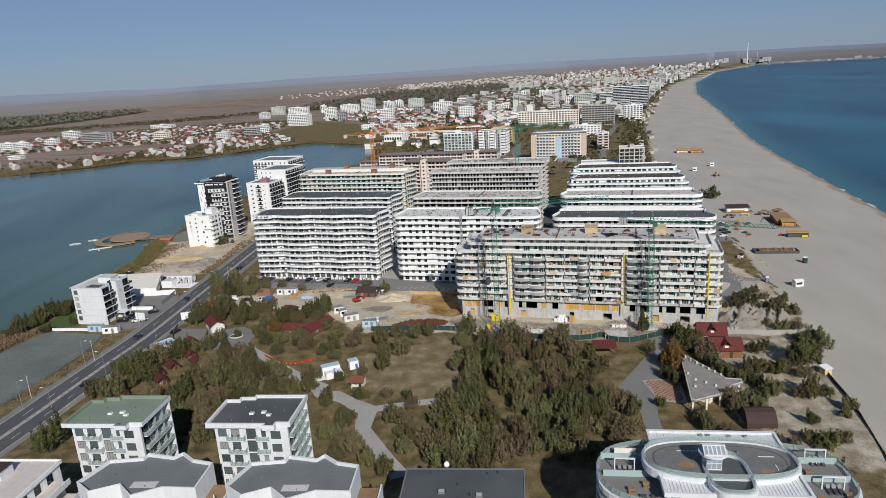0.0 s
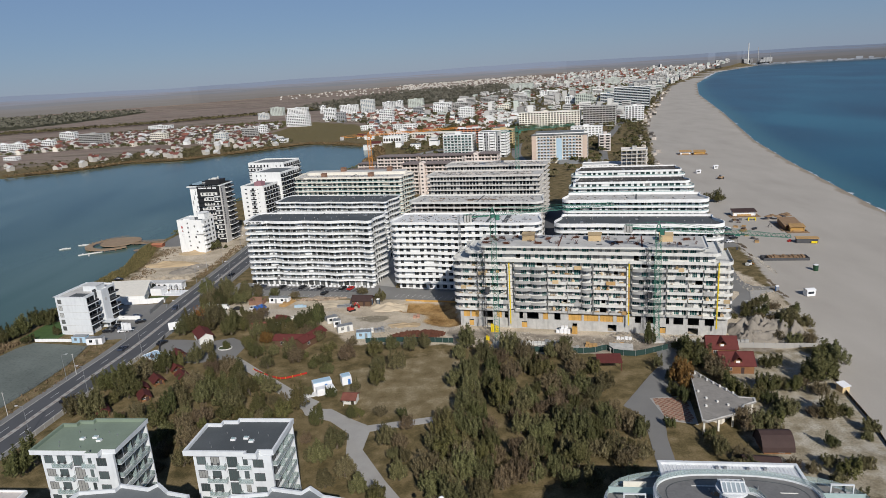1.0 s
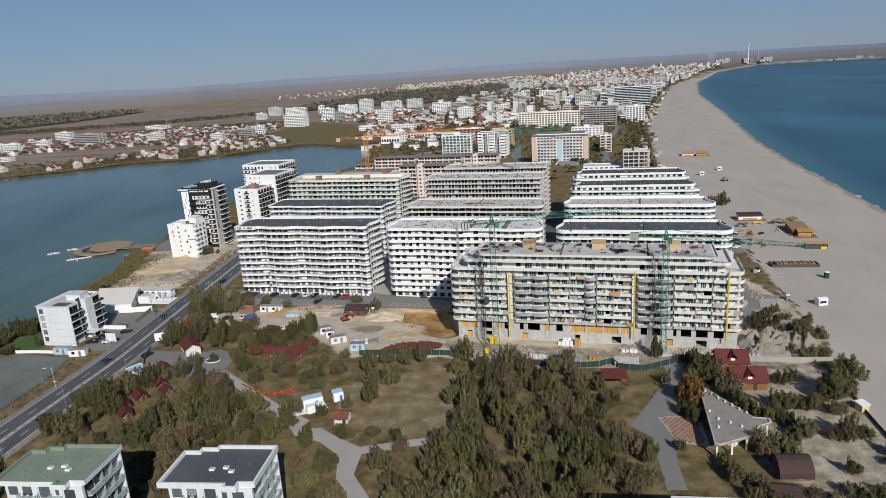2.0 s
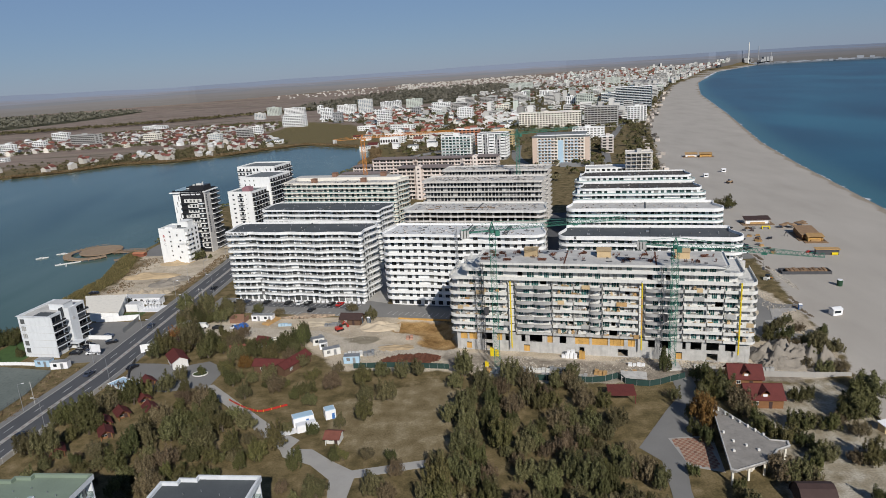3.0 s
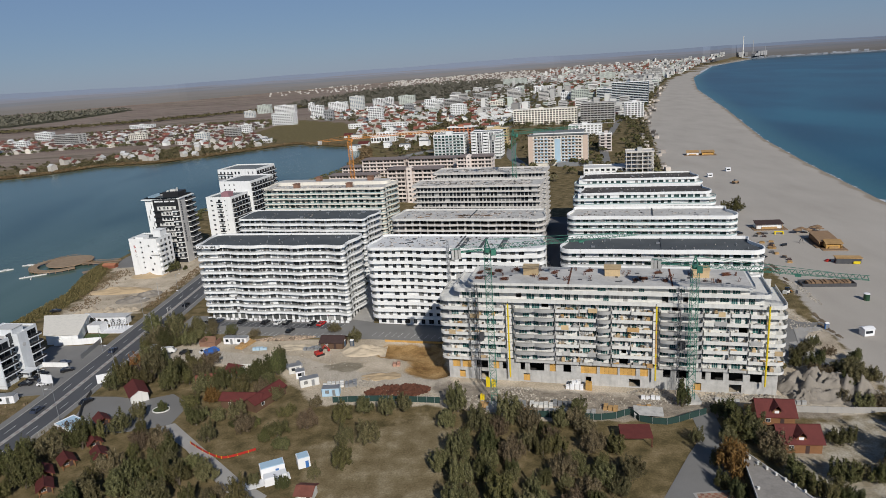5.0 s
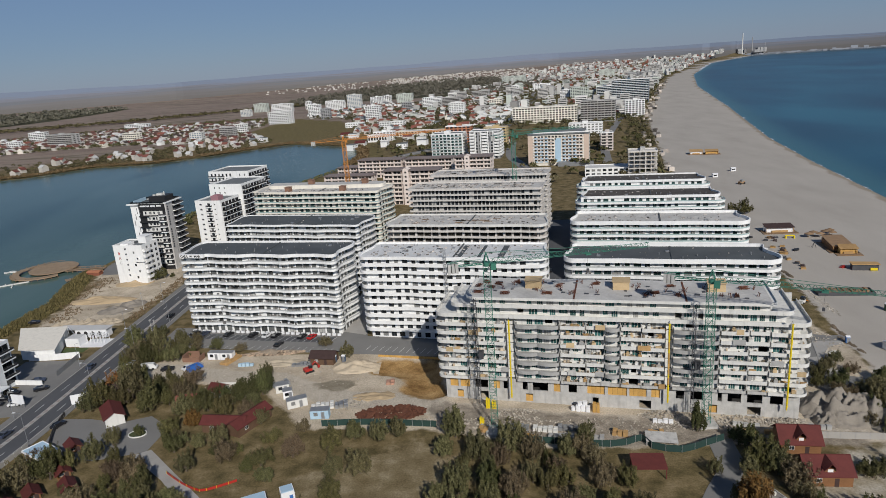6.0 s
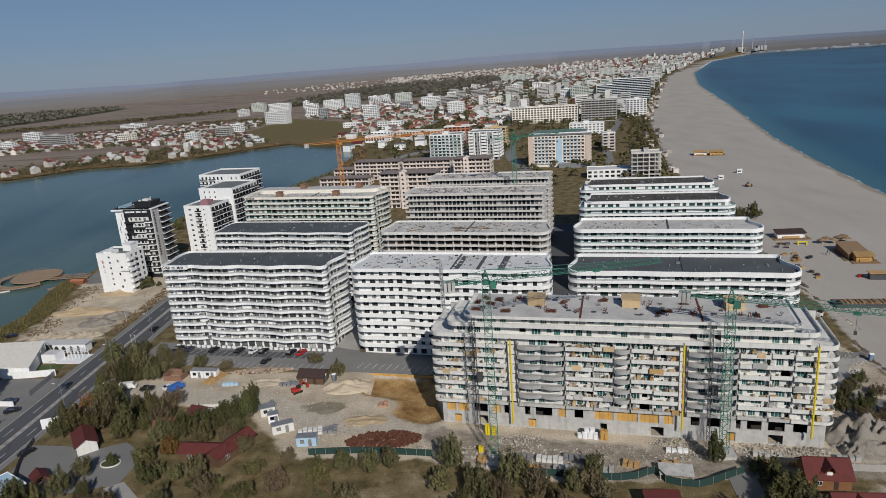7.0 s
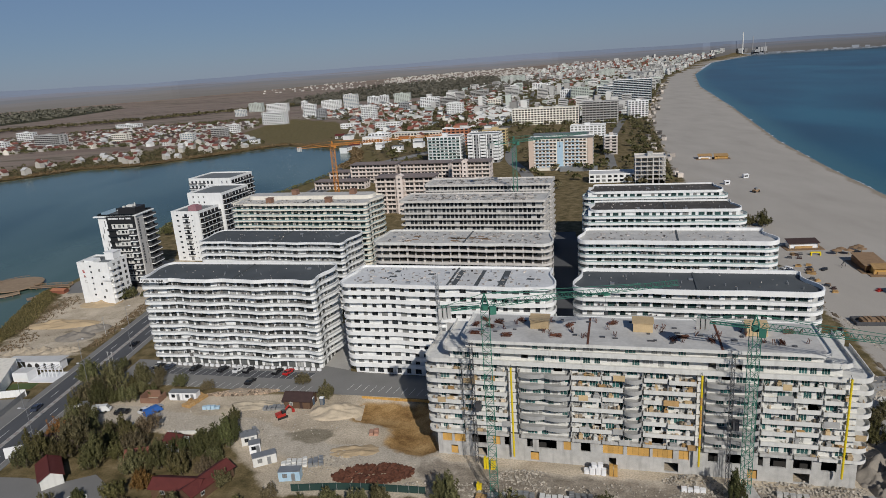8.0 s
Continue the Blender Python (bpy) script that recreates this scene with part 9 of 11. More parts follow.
for k in range(22):
    y = r_b.uniform(334, 384)
    x = 135 + (y - 334) * 0.2 + r_b.uniform(0, 6)
    thing("sunbed", at(x, y, 0, r_b.uniform(-40, 10)), "stack of brown sunbeds and planks on the sand", "sunbeds", group="stacked sunbeds",
          mesh=Build().box(0, 2.0, 0, 1.2, 0, r_b.uniform(0.3, 0.8)).box(0.1, 1.8, 0.1, 1.0, 0.8, 0.95), mats=r_b.choice((DECK, TIMBER, STEEL_D, ROOF_BROWN)))
thing("signal_arch", at(158.8, 363.2, 0, 20), "bare metal frame standing on the sand", "frame", mesh=Build().beam((0, 0, 0), (1.2, 0, 3), 0.12).beam((2.4, 0, 0), (1.2, 0, 3), 0.12).beam((1.2, 1.6, 0), (1.2, 0, 3), 0.12), mats=STEEL_D)
thing("rubble_sheet", at(149.5, 360.2, 0, 20), "black tarpaulin heap on the sand", "tarpaulin", mesh=Build().prism([(0, 0), (3, 0.3), (4.2, 1.5), (2, 2.2), (0.4, 1.2)], 0, 0.7), mats=BLACKISH)
ct = flat("pavement", ccw([(97, 232), (112, 236), (120, 262), (127, 300), (118, 310), (104, 262), (95, 250)]), 0.05, ASPHALT_W, "cracked grey yard beside the concrete block")
part("dirt_track", Build().prism(ccw([(100, 244), (110, 246), (112, 256), (103, 255)]), 0.0, 0.056), PAVING, ct)


# ---- lake pier ----
PIER_DECK = surface("sun_bleached_deck", (0.31, 0.225, 0.145), 0.85, var=0.22, scale=0.4, fine=3.0, per_object=0.15)
pr = thing("pier", at(-222.0, 404.0, 0), "round wooden pier with a footbridge on the lake", "pier")


def arc(cx, cy, r, a0, a1, n):
    return [(cx + r * math.cos(radians(a0 + (a1 - a0) * i / n)), cy + r * math.sin(radians(a0 + (a1 - a0) * i / n))) for i in range(n + 1)]


disc = arc(1.0, 2.5, 12.0, 0, 351, 39)
part("round_deck", Build().prism(disc, 0.45, 0.8), PIER_DECK, pr)
ring_o, ring_i = arc(-1.5, -1.5, 16.4, 100, 322, 40), arc(-1.0, -0.6, 12.9, 100, 322, 40)
part("deck_ring", Build().ring(ring_o, ring_i, 0.3, 0.7, closed=False), PIER_DECK, pr)
part("footbridge", Build().box(11.5, 32.0, -4.9, -1.2, 0.35, 0.65), PIER_DECK, pr)
part("side_jetty", Build().box(0, 9.8, -0.5, 3.4, 0.25, 0.5), PIER_DECK, pr, at(22.0, -22.6, 0, 40))
for i in range(0, 41, 2):
    x, y = ring_o[i]
    part("mooring_post", Build().tube((x * 0.98, y * 0.98, -3.5), (x * 0.98, y * 0.98, 1.5), 0.14, 0.14, 6), DECK, pr)
for i in range(8):
    for y in (-4.8, -1.3):
        part("bridge_post", Build().tube((12.5 + 2.7 * i, y, -3.0), (12.5 + 2.7 * i, y, 1.75), 0.09, 0.09, 6), DECK, pr)
for y in (-4.8, -1.3):
    part("bridge_rail", Build().box(12.0, 32.0, y - 0.06, y + 0.06, 1.6, 1.74).box(12.0, 32.0, y - 0.04, y + 0.04, 1.15, 1.25), DECK, pr)
for i in range(0, 12):
    (x0, y0), (x1, y1) = arc(1.0, 2.5, 12.1, 95, 215, 12)[i:i + 2]
    part("deck_rail", Build().beam((x0, y0, 1.6), (x1, y1, 1.6), 0.12).tube((x0, y0, 0.5), (x0, y0, 1.7), 0.09, 0.09, 6), DECK, pr)
ph_ = thing("pier_hut", at(-194.0, 390.4, 0.0, -8), "low red-brown hut at the end of the footbridge", "hut")
part("wall", Build().box(0, 7.0, 0, 3.2, -0.4, 1.5), surface("red_brown_boards", (0.24, 0.085, 0.05), 0.8, var=0.18, fine=3.0), ph_)
part("roof", Build().gable(0, 7.0, 0, 3.2, 1.5, 2.1, 0.3), ORANGEBRICK, ph_)
for x, y, turn in ((-253.4, 398.9, 30), (-245.8, 406.7, 8)):
    t = thing("outrigger_boat", at(x, y, -0.62, turn), "pale small outrigger boat moored on the lake", "boat", group="small boats")
    part("hull", Build().prism([(-3.0, -0.35), (2.2, -0.45), (3.6, 0), (2.2, 0.45), (-3.0, 0.35)], 0, 0.55), OFFWHITE, t)
    part("outrigger", Build().beam((-0.6, -2.6, 0.5), (0.4, 2.2, 0.5), 0.22).box(-1.4, 1.4, 2.0, 2.4, 0.0, 0.4), OFFWHITE, t)
pn = thing("floating_jetty", at(-228.6, 384.2, -0.6, 28), "narrow pale floating jetty with a side arm", "jetty")
part("walkway", Build().box(-6.5, 6.5, -0.5, 0.5, 0, 0.45), OFFWHITE, pn)
part("side_arm", Build().box(-1.0, -0.4, -6.0, -0.5, 0, 0.35).box(-4.4, -3.9, 0.5, 3.0, 0, 0.35), OFFWHITE, pn)
# gravel car park behind the pier, with parked cars beside it
flat("pavement", ccw([(-191.0, 403.0), (-190.5, 419.0), (-178.5, 420.0), (-173.5, 389.0), (-185.5, 389.0)]), 0.06, ASPHALT_W, "grey gravel car park beside the lake", "car park")


# ---- trees ----
def tree_variant(seed, h, r, leaves=3400, leaf=0.30, low=False):
    """A tapered trunk with limbs, and a ragged crown of leaf sprays along upright boughs. The crown's radius is about r."""
    rg = random.Random(seed)
    tr = Build()
    base = 0.045 * h
    lean = Vector((rg.uniform(-0.25, 0.25), rg.uniform(-0.25, 0.25), 1)).normalized()
    fork = lean * h * rg.uniform(0.2, 0.3)
    tr.tube((0, 0, -0.3), fork, base, base * 0.7, 7)
    # several stems, each with a head of its own, make an uneven outline
    heads = []
    m = 3 if low else rg.randrange(4, 7)
    for i in range(m):
        a, q = 6.283 * i / m + rg.uniform(-0.6, 0.6), rg.uniform(0.3, 0.66) * r
        heads.append((math.cos(a) * q, math.sin(a) * q, r * rg.uniform(0.34, 0.56), h * rg.uniform(0.62, 1.04)))
    heads.append((0.0, 0.0, r * 0.5, h))
    boughs = []
    n = rg.randrange(64, 78)
    for i in range(n):
        hx, hy, hr, hh = heads[i % len(heads)]
        a = 2.399 * i + rg.uniform(-0.4, 0.4)
        q = math.sqrt(rg.random())
        dome = math.sqrt(max(0.04, 1 - min(0.96, q) ** 2))
        top = hh * (0.30 + 0.70 * dome) * rg.uniform(0.72, 1.1)
        foot = h * (0.06 if low else 0.13) + 0.3 * h * (1 - dome) * rg.random()
        p1 = Vector((hx + math.cos(a) * hr * q, hy + math.sin(a) * hr * q, top))
        z0 = max(foot, top - h * rg.uniform(0.25, 0.55))
        p0 = Vector((p1.x * rg.uniform(0.75, 0.95), p1.y * rg.uniform(0.75, 0.95), z0))
        boughs.append((p0, p1, r * rg.uniform(0.09, 0.19)))
        if i % 3 == 0:
            tr.tube(fork * rg.uniform(0.75, 1.0), p0, base * 0.32, base * 0.12, 5)
            tr.tube(p0, p1 + Vector((0, 0, rg.uniform(0, 0.5))), base * 0.12, base * 0.03, 4)
    lf = Build()
    for k in range(leaves):
        p0, p1, cr = boughs[rg.randrange(n)]
        u = rg.random() ** 0.75
        d = Vector((rg.gauss(0, 1), rg.gauss(0, 1), rg.gauss(0, 0.7))).normalized()
        p = p0.lerp(p1, u) + d * cr * (1.25 - 0.75 * u) * rg.random() ** 0.5 * rg.choice((1.0, 1.0, 1.0, 1.5))
        p.z = max(p.z, 0.15 + 0.4 * rg.random())
        s = leaf * rg.uniform(0.55, 1.35)
        out = Vector((p.x / r, p.y / r, (p.z - h * 0.4) / h * 1.7))
        nrm = (d * 0.5 + out * 0.6 + Vector((rg.uniform(-.8, .8), rg.uniform(-.8, .8), rg.uniform(-.4, .8)))).normalized()
        grow = ((p1 - p0).normalized() + d * 0.7 + Vector((rg.uniform(-.4, .4), rg.uniform(-.4, .4), rg.uniform(-.4, .3))))
        t2 = (grow - nrm * grow.dot(nrm)).normalized()
        t1 = nrm.cross(t2)
        lf.quad([p + t2 * s * 1.4, p - t2 * s * 0.8 + t1 * s * 0.42, p - t2 * s * 0.8 - t1 * s * 0.42])
    return tr.data("trunk", BARK), lf


def leaf_data(b, mat):
    me = bpy.data.meshes.new("crown")
    me.from_pydata(b.v, [], b.f)
    me.materials.append(mat)
    return me


KINDS = {"o": (LEAF_OLIVE, "grey-green olive willow with a ragged crown"), "g": (LEAF_GREEN, "dark green broad-leaved tree in dry grass"), "b": (LEAF_BROWN, "brownish half-bare tree in dry grass"),
         "a": (LEAF_AUTUMN, "broad tree in orange autumn leaf"), "y": (foliage("yellow_green_leaves", (0.05, 0.048, 0.016), (0.088, 0.082, 0.028), (0.14, 0.125, 0.05)), "yellow-green bushy tree in dry grass"), "t": (LEAF_GREEN, "slim upright dark green tree")}
VARS = {}
for ki, kk in enumerate(KINDS):
    mat_k = KINDS[kk][0]
    out = []
    for v in range(4 if kk == "o" else 2):
        if kk == "t":
            tm, lb = tree_variant(900 + v, 8.0, 2.2, 3000, 0.24, low=True)
        else:
            tm, lb = tree_variant(100 * ki + v, (7.0, 7.9, 6.5, 7.4)[v], 4.0, (2600 if kk == "b" else 3900), 0.27)
        out.append((tm, leaf_data(lb, mat_k)))
    VARS[kk] = out


for kk in "obgy":
    VARS["bush_" + kk] = []
    for v in range(2):
        tm, lb = tree_variant(700 + v, 5.0, 4.0, 1300, 0.55, low=True)
        VARS["bush_" + kk].append((tm, leaf_data(lb, KINDS[kk][0])))


def plant(x, y, r, kind, rg, squash=1.0, group=""):
    tm, cm = rg.choice(VARS[kind if r > 1.9 else "bush_" + kind])
    t = thing("tree" if r > 2.2 else "bush", at(x, y, 0, rg.uniform(0, 360)), KINDS[kind][1], "tree" if r > 2.2 else "bush", group)
    s = r / (4.0 if kind != "t" else 2.2)
    sz = s * rg.uniform(0.9, 1.2) * squash
    part("trunk", tm, None, t, Matrix.Diagonal((s, s, sz, 1)))
    part("crown", cm, None, t, Matrix.Diagonal((s, s, sz, 1)))



GROVES = {}
GROVES["roadside_wood"] = [(-115.8, 155.2, 6.9, "g"), (-120.6, 184.5, 4.3, "o"), (-114.4, 182.5, 4.7, "o"), (-120.1, 200.2, 3.7, "g"), (-116.3, 199.9, 5, "g"), (-108.6, 193.8, 4.9, "g"), (-110.9, 207.2, 4.5, "b"), (-116.8, 207.7, 3.7, "o"), (-105.1, 210.7, 4.5, "g"), (-112.3, 217.9, 2.5, "o"), (-90, 187.1, 4.6, "o"), (-89.3, 197.6, 4.2, "o"), (-82.9, 188.2, 4.5, "o"), (-91.2, 182.3, 4, "g"), (-90.8, 174.7, 3.5, "o"), (-99.7, 181.4, 3.3, "b"), (-82.7, 174.1, 3.4, "b"), (-77.4, 165.4, 4.1, "b"), (-75.9, 155.3, 3.9, "o"), (-97, 218.6, 4.1, "o"), (-95.8, 225.4, 3, "o"), (-113.4, 245.1, 4.2, "o"), (-110, 247.5, 4.6, "o"), (-110.2, 256.3, 3.8, "a"), (-103.1, 252.5, 5.8, "o"), (-94.1, 243, 4.9, "g"), (-120.6, 291.6, 4.8, "o"), (-113.6, 283.1, 5.2, "b"), (-109.7, 286.3, 4.7, "o"), (-79.1, 176.8, 3.8, "o"), (-82.3, 193.4, 3.3, "o"), (-76.2, 186, 4.4, "o"), (-86.6, 209, 3.1, "b")]
GROVES["lakeside_bushes"] = [(-82.5, 210.7, 3.5, "o"), (-72.9, 179.4, 3.8, "g"), (-82, 197, 3.4, "o"), (-182.8, 253, 3.7, "g"), (-181.7, 261.8, 4.9, "g"), (-180.9, 268, 3.9, "g"), (-166.7, 251.2, 2.6, "g"), (-174.2, 243.7, 3.1, "g"), (-104.9, 278.4, 3.5, "o"), (-115.3, 301.1, 2.7, "o"), (-96.1, 282.2, 2.5, "o"), (-88.9, 286.3, 3.1, "o"), (-79.2, 282.8, 2.5, "o"), (-48.8, 283.6, 3.4, "o"), (-40.1, 273.1, 3.3, "o"), (-87.7, 260.9, 4.2, "b"), (-85.8, 249.8, 4.5, "b"), (-74.3, 248.5, 3.6, "g"), (-65.9, 246.4, 4.8, "g"), (-63.6, 261, 3, "g"), (-62.8, 252.3, 3.3, "g"), (-95.2, 253.3, 3.7, "o"), (-97.4, 248.3, 3.4, "o"), (-77, 233.7, 3.8, "a"), (-82.3, 229.7, 4.2, "o"), (-84, 221.4, 3.7, "g"), (-77.3, 220.7, 3.6, "g"), (-70.7, 221.9, 3.2, "o"), (-61, 215.9, 4.3, "b"), (-51.9, 222.3, 2.8, "y"), (-51.6, 212, 3.8, "o"), (-48.5, 205.9, 3.3, "o")]
GROVES["camp_wood"] = [(-44.4, 215.2, 3.4, "b"), (-44.7, 226.7, 2.4, "b"), (-34.5, 218.2, 3.8, "o"), (-29.8, 221.8, 3.5, "o"), (-23.6, 221.2, 3.1, "o"), (-18.3, 222, 2.9, "o"), (-26.5, 206.7, 3.3, "o"), (-32.3, 207.2, 2.9, "o"), (-31.5, 196.3, 3.8, "o"), (-70.3, 211.7, 2.7, "o"), (-77.6, 203, 3.8, "o"), (-82.1, 209, 3.1, "o"), (-64.8, 193.3, 3.9, "o"), (-60.3, 191.6, 3.5, "o"), (-69.9, 192.4, 3.9, "o"), (-71.3, 183, 4.3, "o"), (-64.7, 181.3, 3.7, "o"), (-56.5, 177.9, 3.6, "y"), (-52.6, 183.2, 3.7, "o"), (-59.5, 173.9, 2.3, "y"), (-52.4, 190.9, 1.7, "o"), (-37.3, 192.8, 1.7, "o"), (-43.9, 189.5, 1.5, "g"), (-45.4, 174.1, 2.9, "g"), (-45.9, 164.1, 2.1, "o"), (-37.9, 161.3, 3.7, "o"), (-40.9, 154.6, 3.2, "o"), (-33, 149, 3.5, "o"), (-43.1, 155.7, 2.2, "o"), (-30.9, 166.9, 3, "o"), (-24.4, 162.7, 3.3, "o"), (-20.7, 158.9, 2.6, "o")]
GROVES["path_side_trees"] = [(-22.7, 154.7, 2, "o"), (-19, 154.3, 1.7, "o"), (-22.4, 175.3, 1.9, "g"), (-20.4, 169.2, 2.4, "b"), (-28.3, 177, 2.4, "o"), (-36.7, 176.4, 1.9, "g"), (-33.7, 176.2, 1.9, "o"), (-11.7, 171.9, 2.2, "o"), (-11.8, 158.4, 2.9, "o"), (-13.7, 149, 3.9, "o"), (-19.4, 146.3, 3, "o"), (-29.2, 142.3, 3.5, "o"), (-37.3, 144.3, 2.8, "o"), (-24.2, 137.7, 3.1, "o")]
GROVES["central_wood"] = [(-3.8, 220.5, 4.8, "o"), (-6, 213.1, 3.7, "o"), (2.3, 210.6, 4.6, "o"), (10, 213.2, 4.6, "o"), (15.1, 209.3, 4, "b"), (22.7, 210.2, 3.3, "o"), (29.5, 215.2, 3.4, "o"), (29.5, 206.2, 3.6, "o"), (-6.7, 193.4, 3.7, "o"), (-2.4, 187.1, 4.1, "o"), (-2.3, 197.4, 3.8, "o"), (4.2, 200.3, 4.4, "o"), (9, 196.4, 4.3, "b"), (3, 188, 4.1, "o"), (5.3, 179.7, 4.5, "o"), (-4.4, 177.6, 3.9, "o"), (21.3, 198.7, 3.8, "o"), (20.8, 189.3, 4.2, "o"), (24.6, 192.1, 3.4, "o"), (29.8, 197.9, 3.5, "o"), (35.2, 197.4, 3.5, "y"), (29.1, 185.8, 3.6, "o"), (25.8, 181.8, 3.2, "b"), (35.8, 186.6, 3.7, "o"), (36.2, 175.7, 2.2, "o"), (10.9, 176.5, 3.1, "o"), (14.3, 179, 3.2, "o"), (16.5, 174.8, 2.8, "b"), (21.7, 175.6, 3.5, "o"), (21, 170.7, 3.1, "o"), (27, 170.3, 2.8, "b"), (32.2, 171.3, 3.1, "o")]
GROVES["lower_wood"] = [(-9.5, 171.8, 2.8, "o"), (-5.6, 167.8, 3.8, "o"), (-9.2, 164.9, 3.7, "o"), (-2.5, 164.4, 3.3, "o"), (10, 164.6, 3.7, "o"), (15.5, 166.4, 3.3, "o"), (16.9, 162.1, 3.2, "o"), (13.2, 160, 2.9, "o"), (24.4, 161.6, 4.4, "o"), (28.4, 161.3, 3.3, "o"), (33.9, 165.1, 3.3, "o"), (37.7, 163.8, 3.8, "b"), (39.8, 160.5, 3.3, "o"), (-8.9, 155.3, 4.3, "o"), (-4.3, 152.9, 3.9, "o"), (0.2, 153.8, 3.5, "o"), (3.5, 152.5, 3.1, "o"), (8.6, 154.2, 3.5, "o"), (11.7, 152, 3.5, "o"), (14.8, 154.8, 2.8, "o"), (20.3, 153.5, 4, "o"), (22.9, 149.5, 4.2, "o"), (28, 153, 3.5, "b"), (31.5, 151.9, 3.5, "o"), (34.6, 148.8, 3.9, "o"), (38.5, 151.5, 3.1, "b"), (-9.2, 145.9, 4.1, "o"), (-4.8, 145.7, 3.8, "o"), (0, 145.4, 3.8, "o"), (4.1, 141.7, 3.3, "b"), (9.1, 144.9, 3.8, "o"), (11.6, 143.8, 2.7, "o")]
GROVES["southern_wood"] = [(-11.5, 139, 3.7, "o"), (-6.5, 135.9, 3.8, "o"), (-0.6, 136.6, 3.6, "o"), (25.1, 141, 3.7, "o"), (33.7, 141.6, 3.2, "o"), (56.8, 218.2, 2.5, "t"), (66.2, 210.1, 2.5, "t"), (-61.5, 250.1, 2.6, "t"), (-64.5, 248.6, 2.4, "t"), (-60.2, 253.0, 2.3, "t")]
GROVES["chalet_garden"] = [(100.1, 242.4, 3.1, "o"), (101.2, 236.7, 3.5, "o"), (105.9, 231.3, 3.9, "o"), (107.2, 226.5, 4.3, "o"), (114.3, 237.8, 3.2, "g"), (99.1, 216.4, 2.5, "b"), (102.7, 213.7, 3.3, "o"), (105.9, 213.4, 2.9, "b"), (106.7, 201.4, 3.6, "o")]
GROVES["shore_scrub"] = [(55.5, 156.8, 1.4, "o"), (60.5, 143.9, 2.9, "o"), (57.6, 145.2, 2.3, "o"), (64, 142.9, 2.6, "o"), (70.5, 146.3, 2.1, "b"), (79.2, 145.8, 3, "o"), (81, 142, 3.3, "o"), (93.3, 156.5, 2.3, "o"), (85.8, 144.6, 2.7, "o"), (73.9, 144.2, 1.5, "b"), (76.9, 138.5, 2.9, "o"), (65.9, 138.9, 2.5, "o"), (158.4, 435.4, 5.6, "o"), (152.5, 437.5, 4.4, "o"), (77.4, 132.8, 3.1, "o"), (70.7, 134.9, 2.8, "o")]
GROVES["lake_garden"] = [(-184.5, 244, 3.6, "g"), (-183.5, 249.5, 4.2, "g"), (-184.5, 256, 4.4, "o"), (-182, 262.5, 4.6, "g"), (-179.5, 268.5, 4.2, "g"), (-186.5, 240, 2.6, "o"), (-177, 263, 3.4, "g"), (-188, 248, 3.2, "o")]
GROVES["pavilion_bushes"] = [(60.5, 150, 2.6, "b"), (57, 152.5, 2.4, "o"), (72.5, 157, 2.6, "b"), (83, 154, 2.6, "o"), (87.5, 196.7, 4.2, "g"), (97.7, 187.5, 6.6, "g"), (105.9, 198.0, 4.7, "o"), (88.3, 182.2, 3.5, "y"), (81.3, 182.6, 3.5, "g"), (79.6, 184.9, 2.3, "g"), (93.9, 178.8, 3.5, "b"), (89.2, 167.4, 3.8, "o"), (94.2, 167.5, 2.5, "g"), (81.0, 169.7, 3.2, "o"), (78.0, 168.2, 3.0, "o"), (66.6, 163.0, 4.1, "o"), (70.0, 161.8, 4.4, "o"), (72.9, 161.5, 3.2, "b"), (74.6, 177.3, 3.7, "y"), (72.6, 180.2, 3.2, "y"), (70.6, 183.7, 3.2, "g"), (77.1, 175.5, 3.1, "o"), (59.0, 187.1, 4.4, "a"), (54.1, 183.1, 2.5, "g"), (55.2, 190.7, 1.8, "g"), (56.5, 179.0, 3.0, "g"), (69.6, 195.1, 4.7, "o"), (65.6, 202.8, 4.4, "o"), (69.2, 202.4, 4.1, "o"), (65.9, 213.7, 3.2, "g"), (70.1, 190.6, 3.0, "o"), (93.8, 186.6, 3.5, "g"), (95.7, 159.5, 2.8, "o"), (48.8, 165.3, 1.6, "g"), (56.3, 159.2, 1.6, "g"), (54.7, 200.4, 2.2, "o"), (98.5, 193, 3.4, "o"), (101.5, 190.5, 3.0, "g"), (91, 184, 2.6, "o"), (84.5, 183.5, 2.6, "o"), (86.5, 168.5, 2.4, "b"), (91.5, 169.5, 2.4, "o"), (75.5, 165, 2.6, "o"), (79.5, 173, 2.6, "y"), (68.5, 199, 3.2, "o"), (62.5, 199.5, 3.0, "o"), (61.5, 183.5, 2.4, "g")]
GROVES["dirt_lot_trees"] = [(-82, 240, 4.0, "o"), (-70, 238, 3.8, "y"), (-63, 238, 3.2, "b"), (-57, 232, 3.0, "o"), (-66, 222, 3.4, "o"), (-76, 242, 3.8, "g"), (-104, 248, 3.8, "o"), (-89, 254, 3.8, "y"), (-116, 277.5, 4.0, "b"), (-111, 276.8, 4.2, "o"), (-101.5, 277.2, 3.8, "o"), (-98.2, 291.5, 2.8, "o"), (-104.8, 293.4, 2.8, "o"), (-91.5, 230.1, 2.0, "g")]
GROVES["beach_edge_scrub"] = [(97, 238, 3.0, "o"), (104, 247, 3.0, "o"), (110, 244, 2.8, "b"), (109, 251, 2.4, "o"), (103, 222, 2.8, "g"), (98, 231, 2.8, "o"), (111, 234, 3.0, "o"), (113, 226, 2.8, "o")]
rg = random.Random(404)
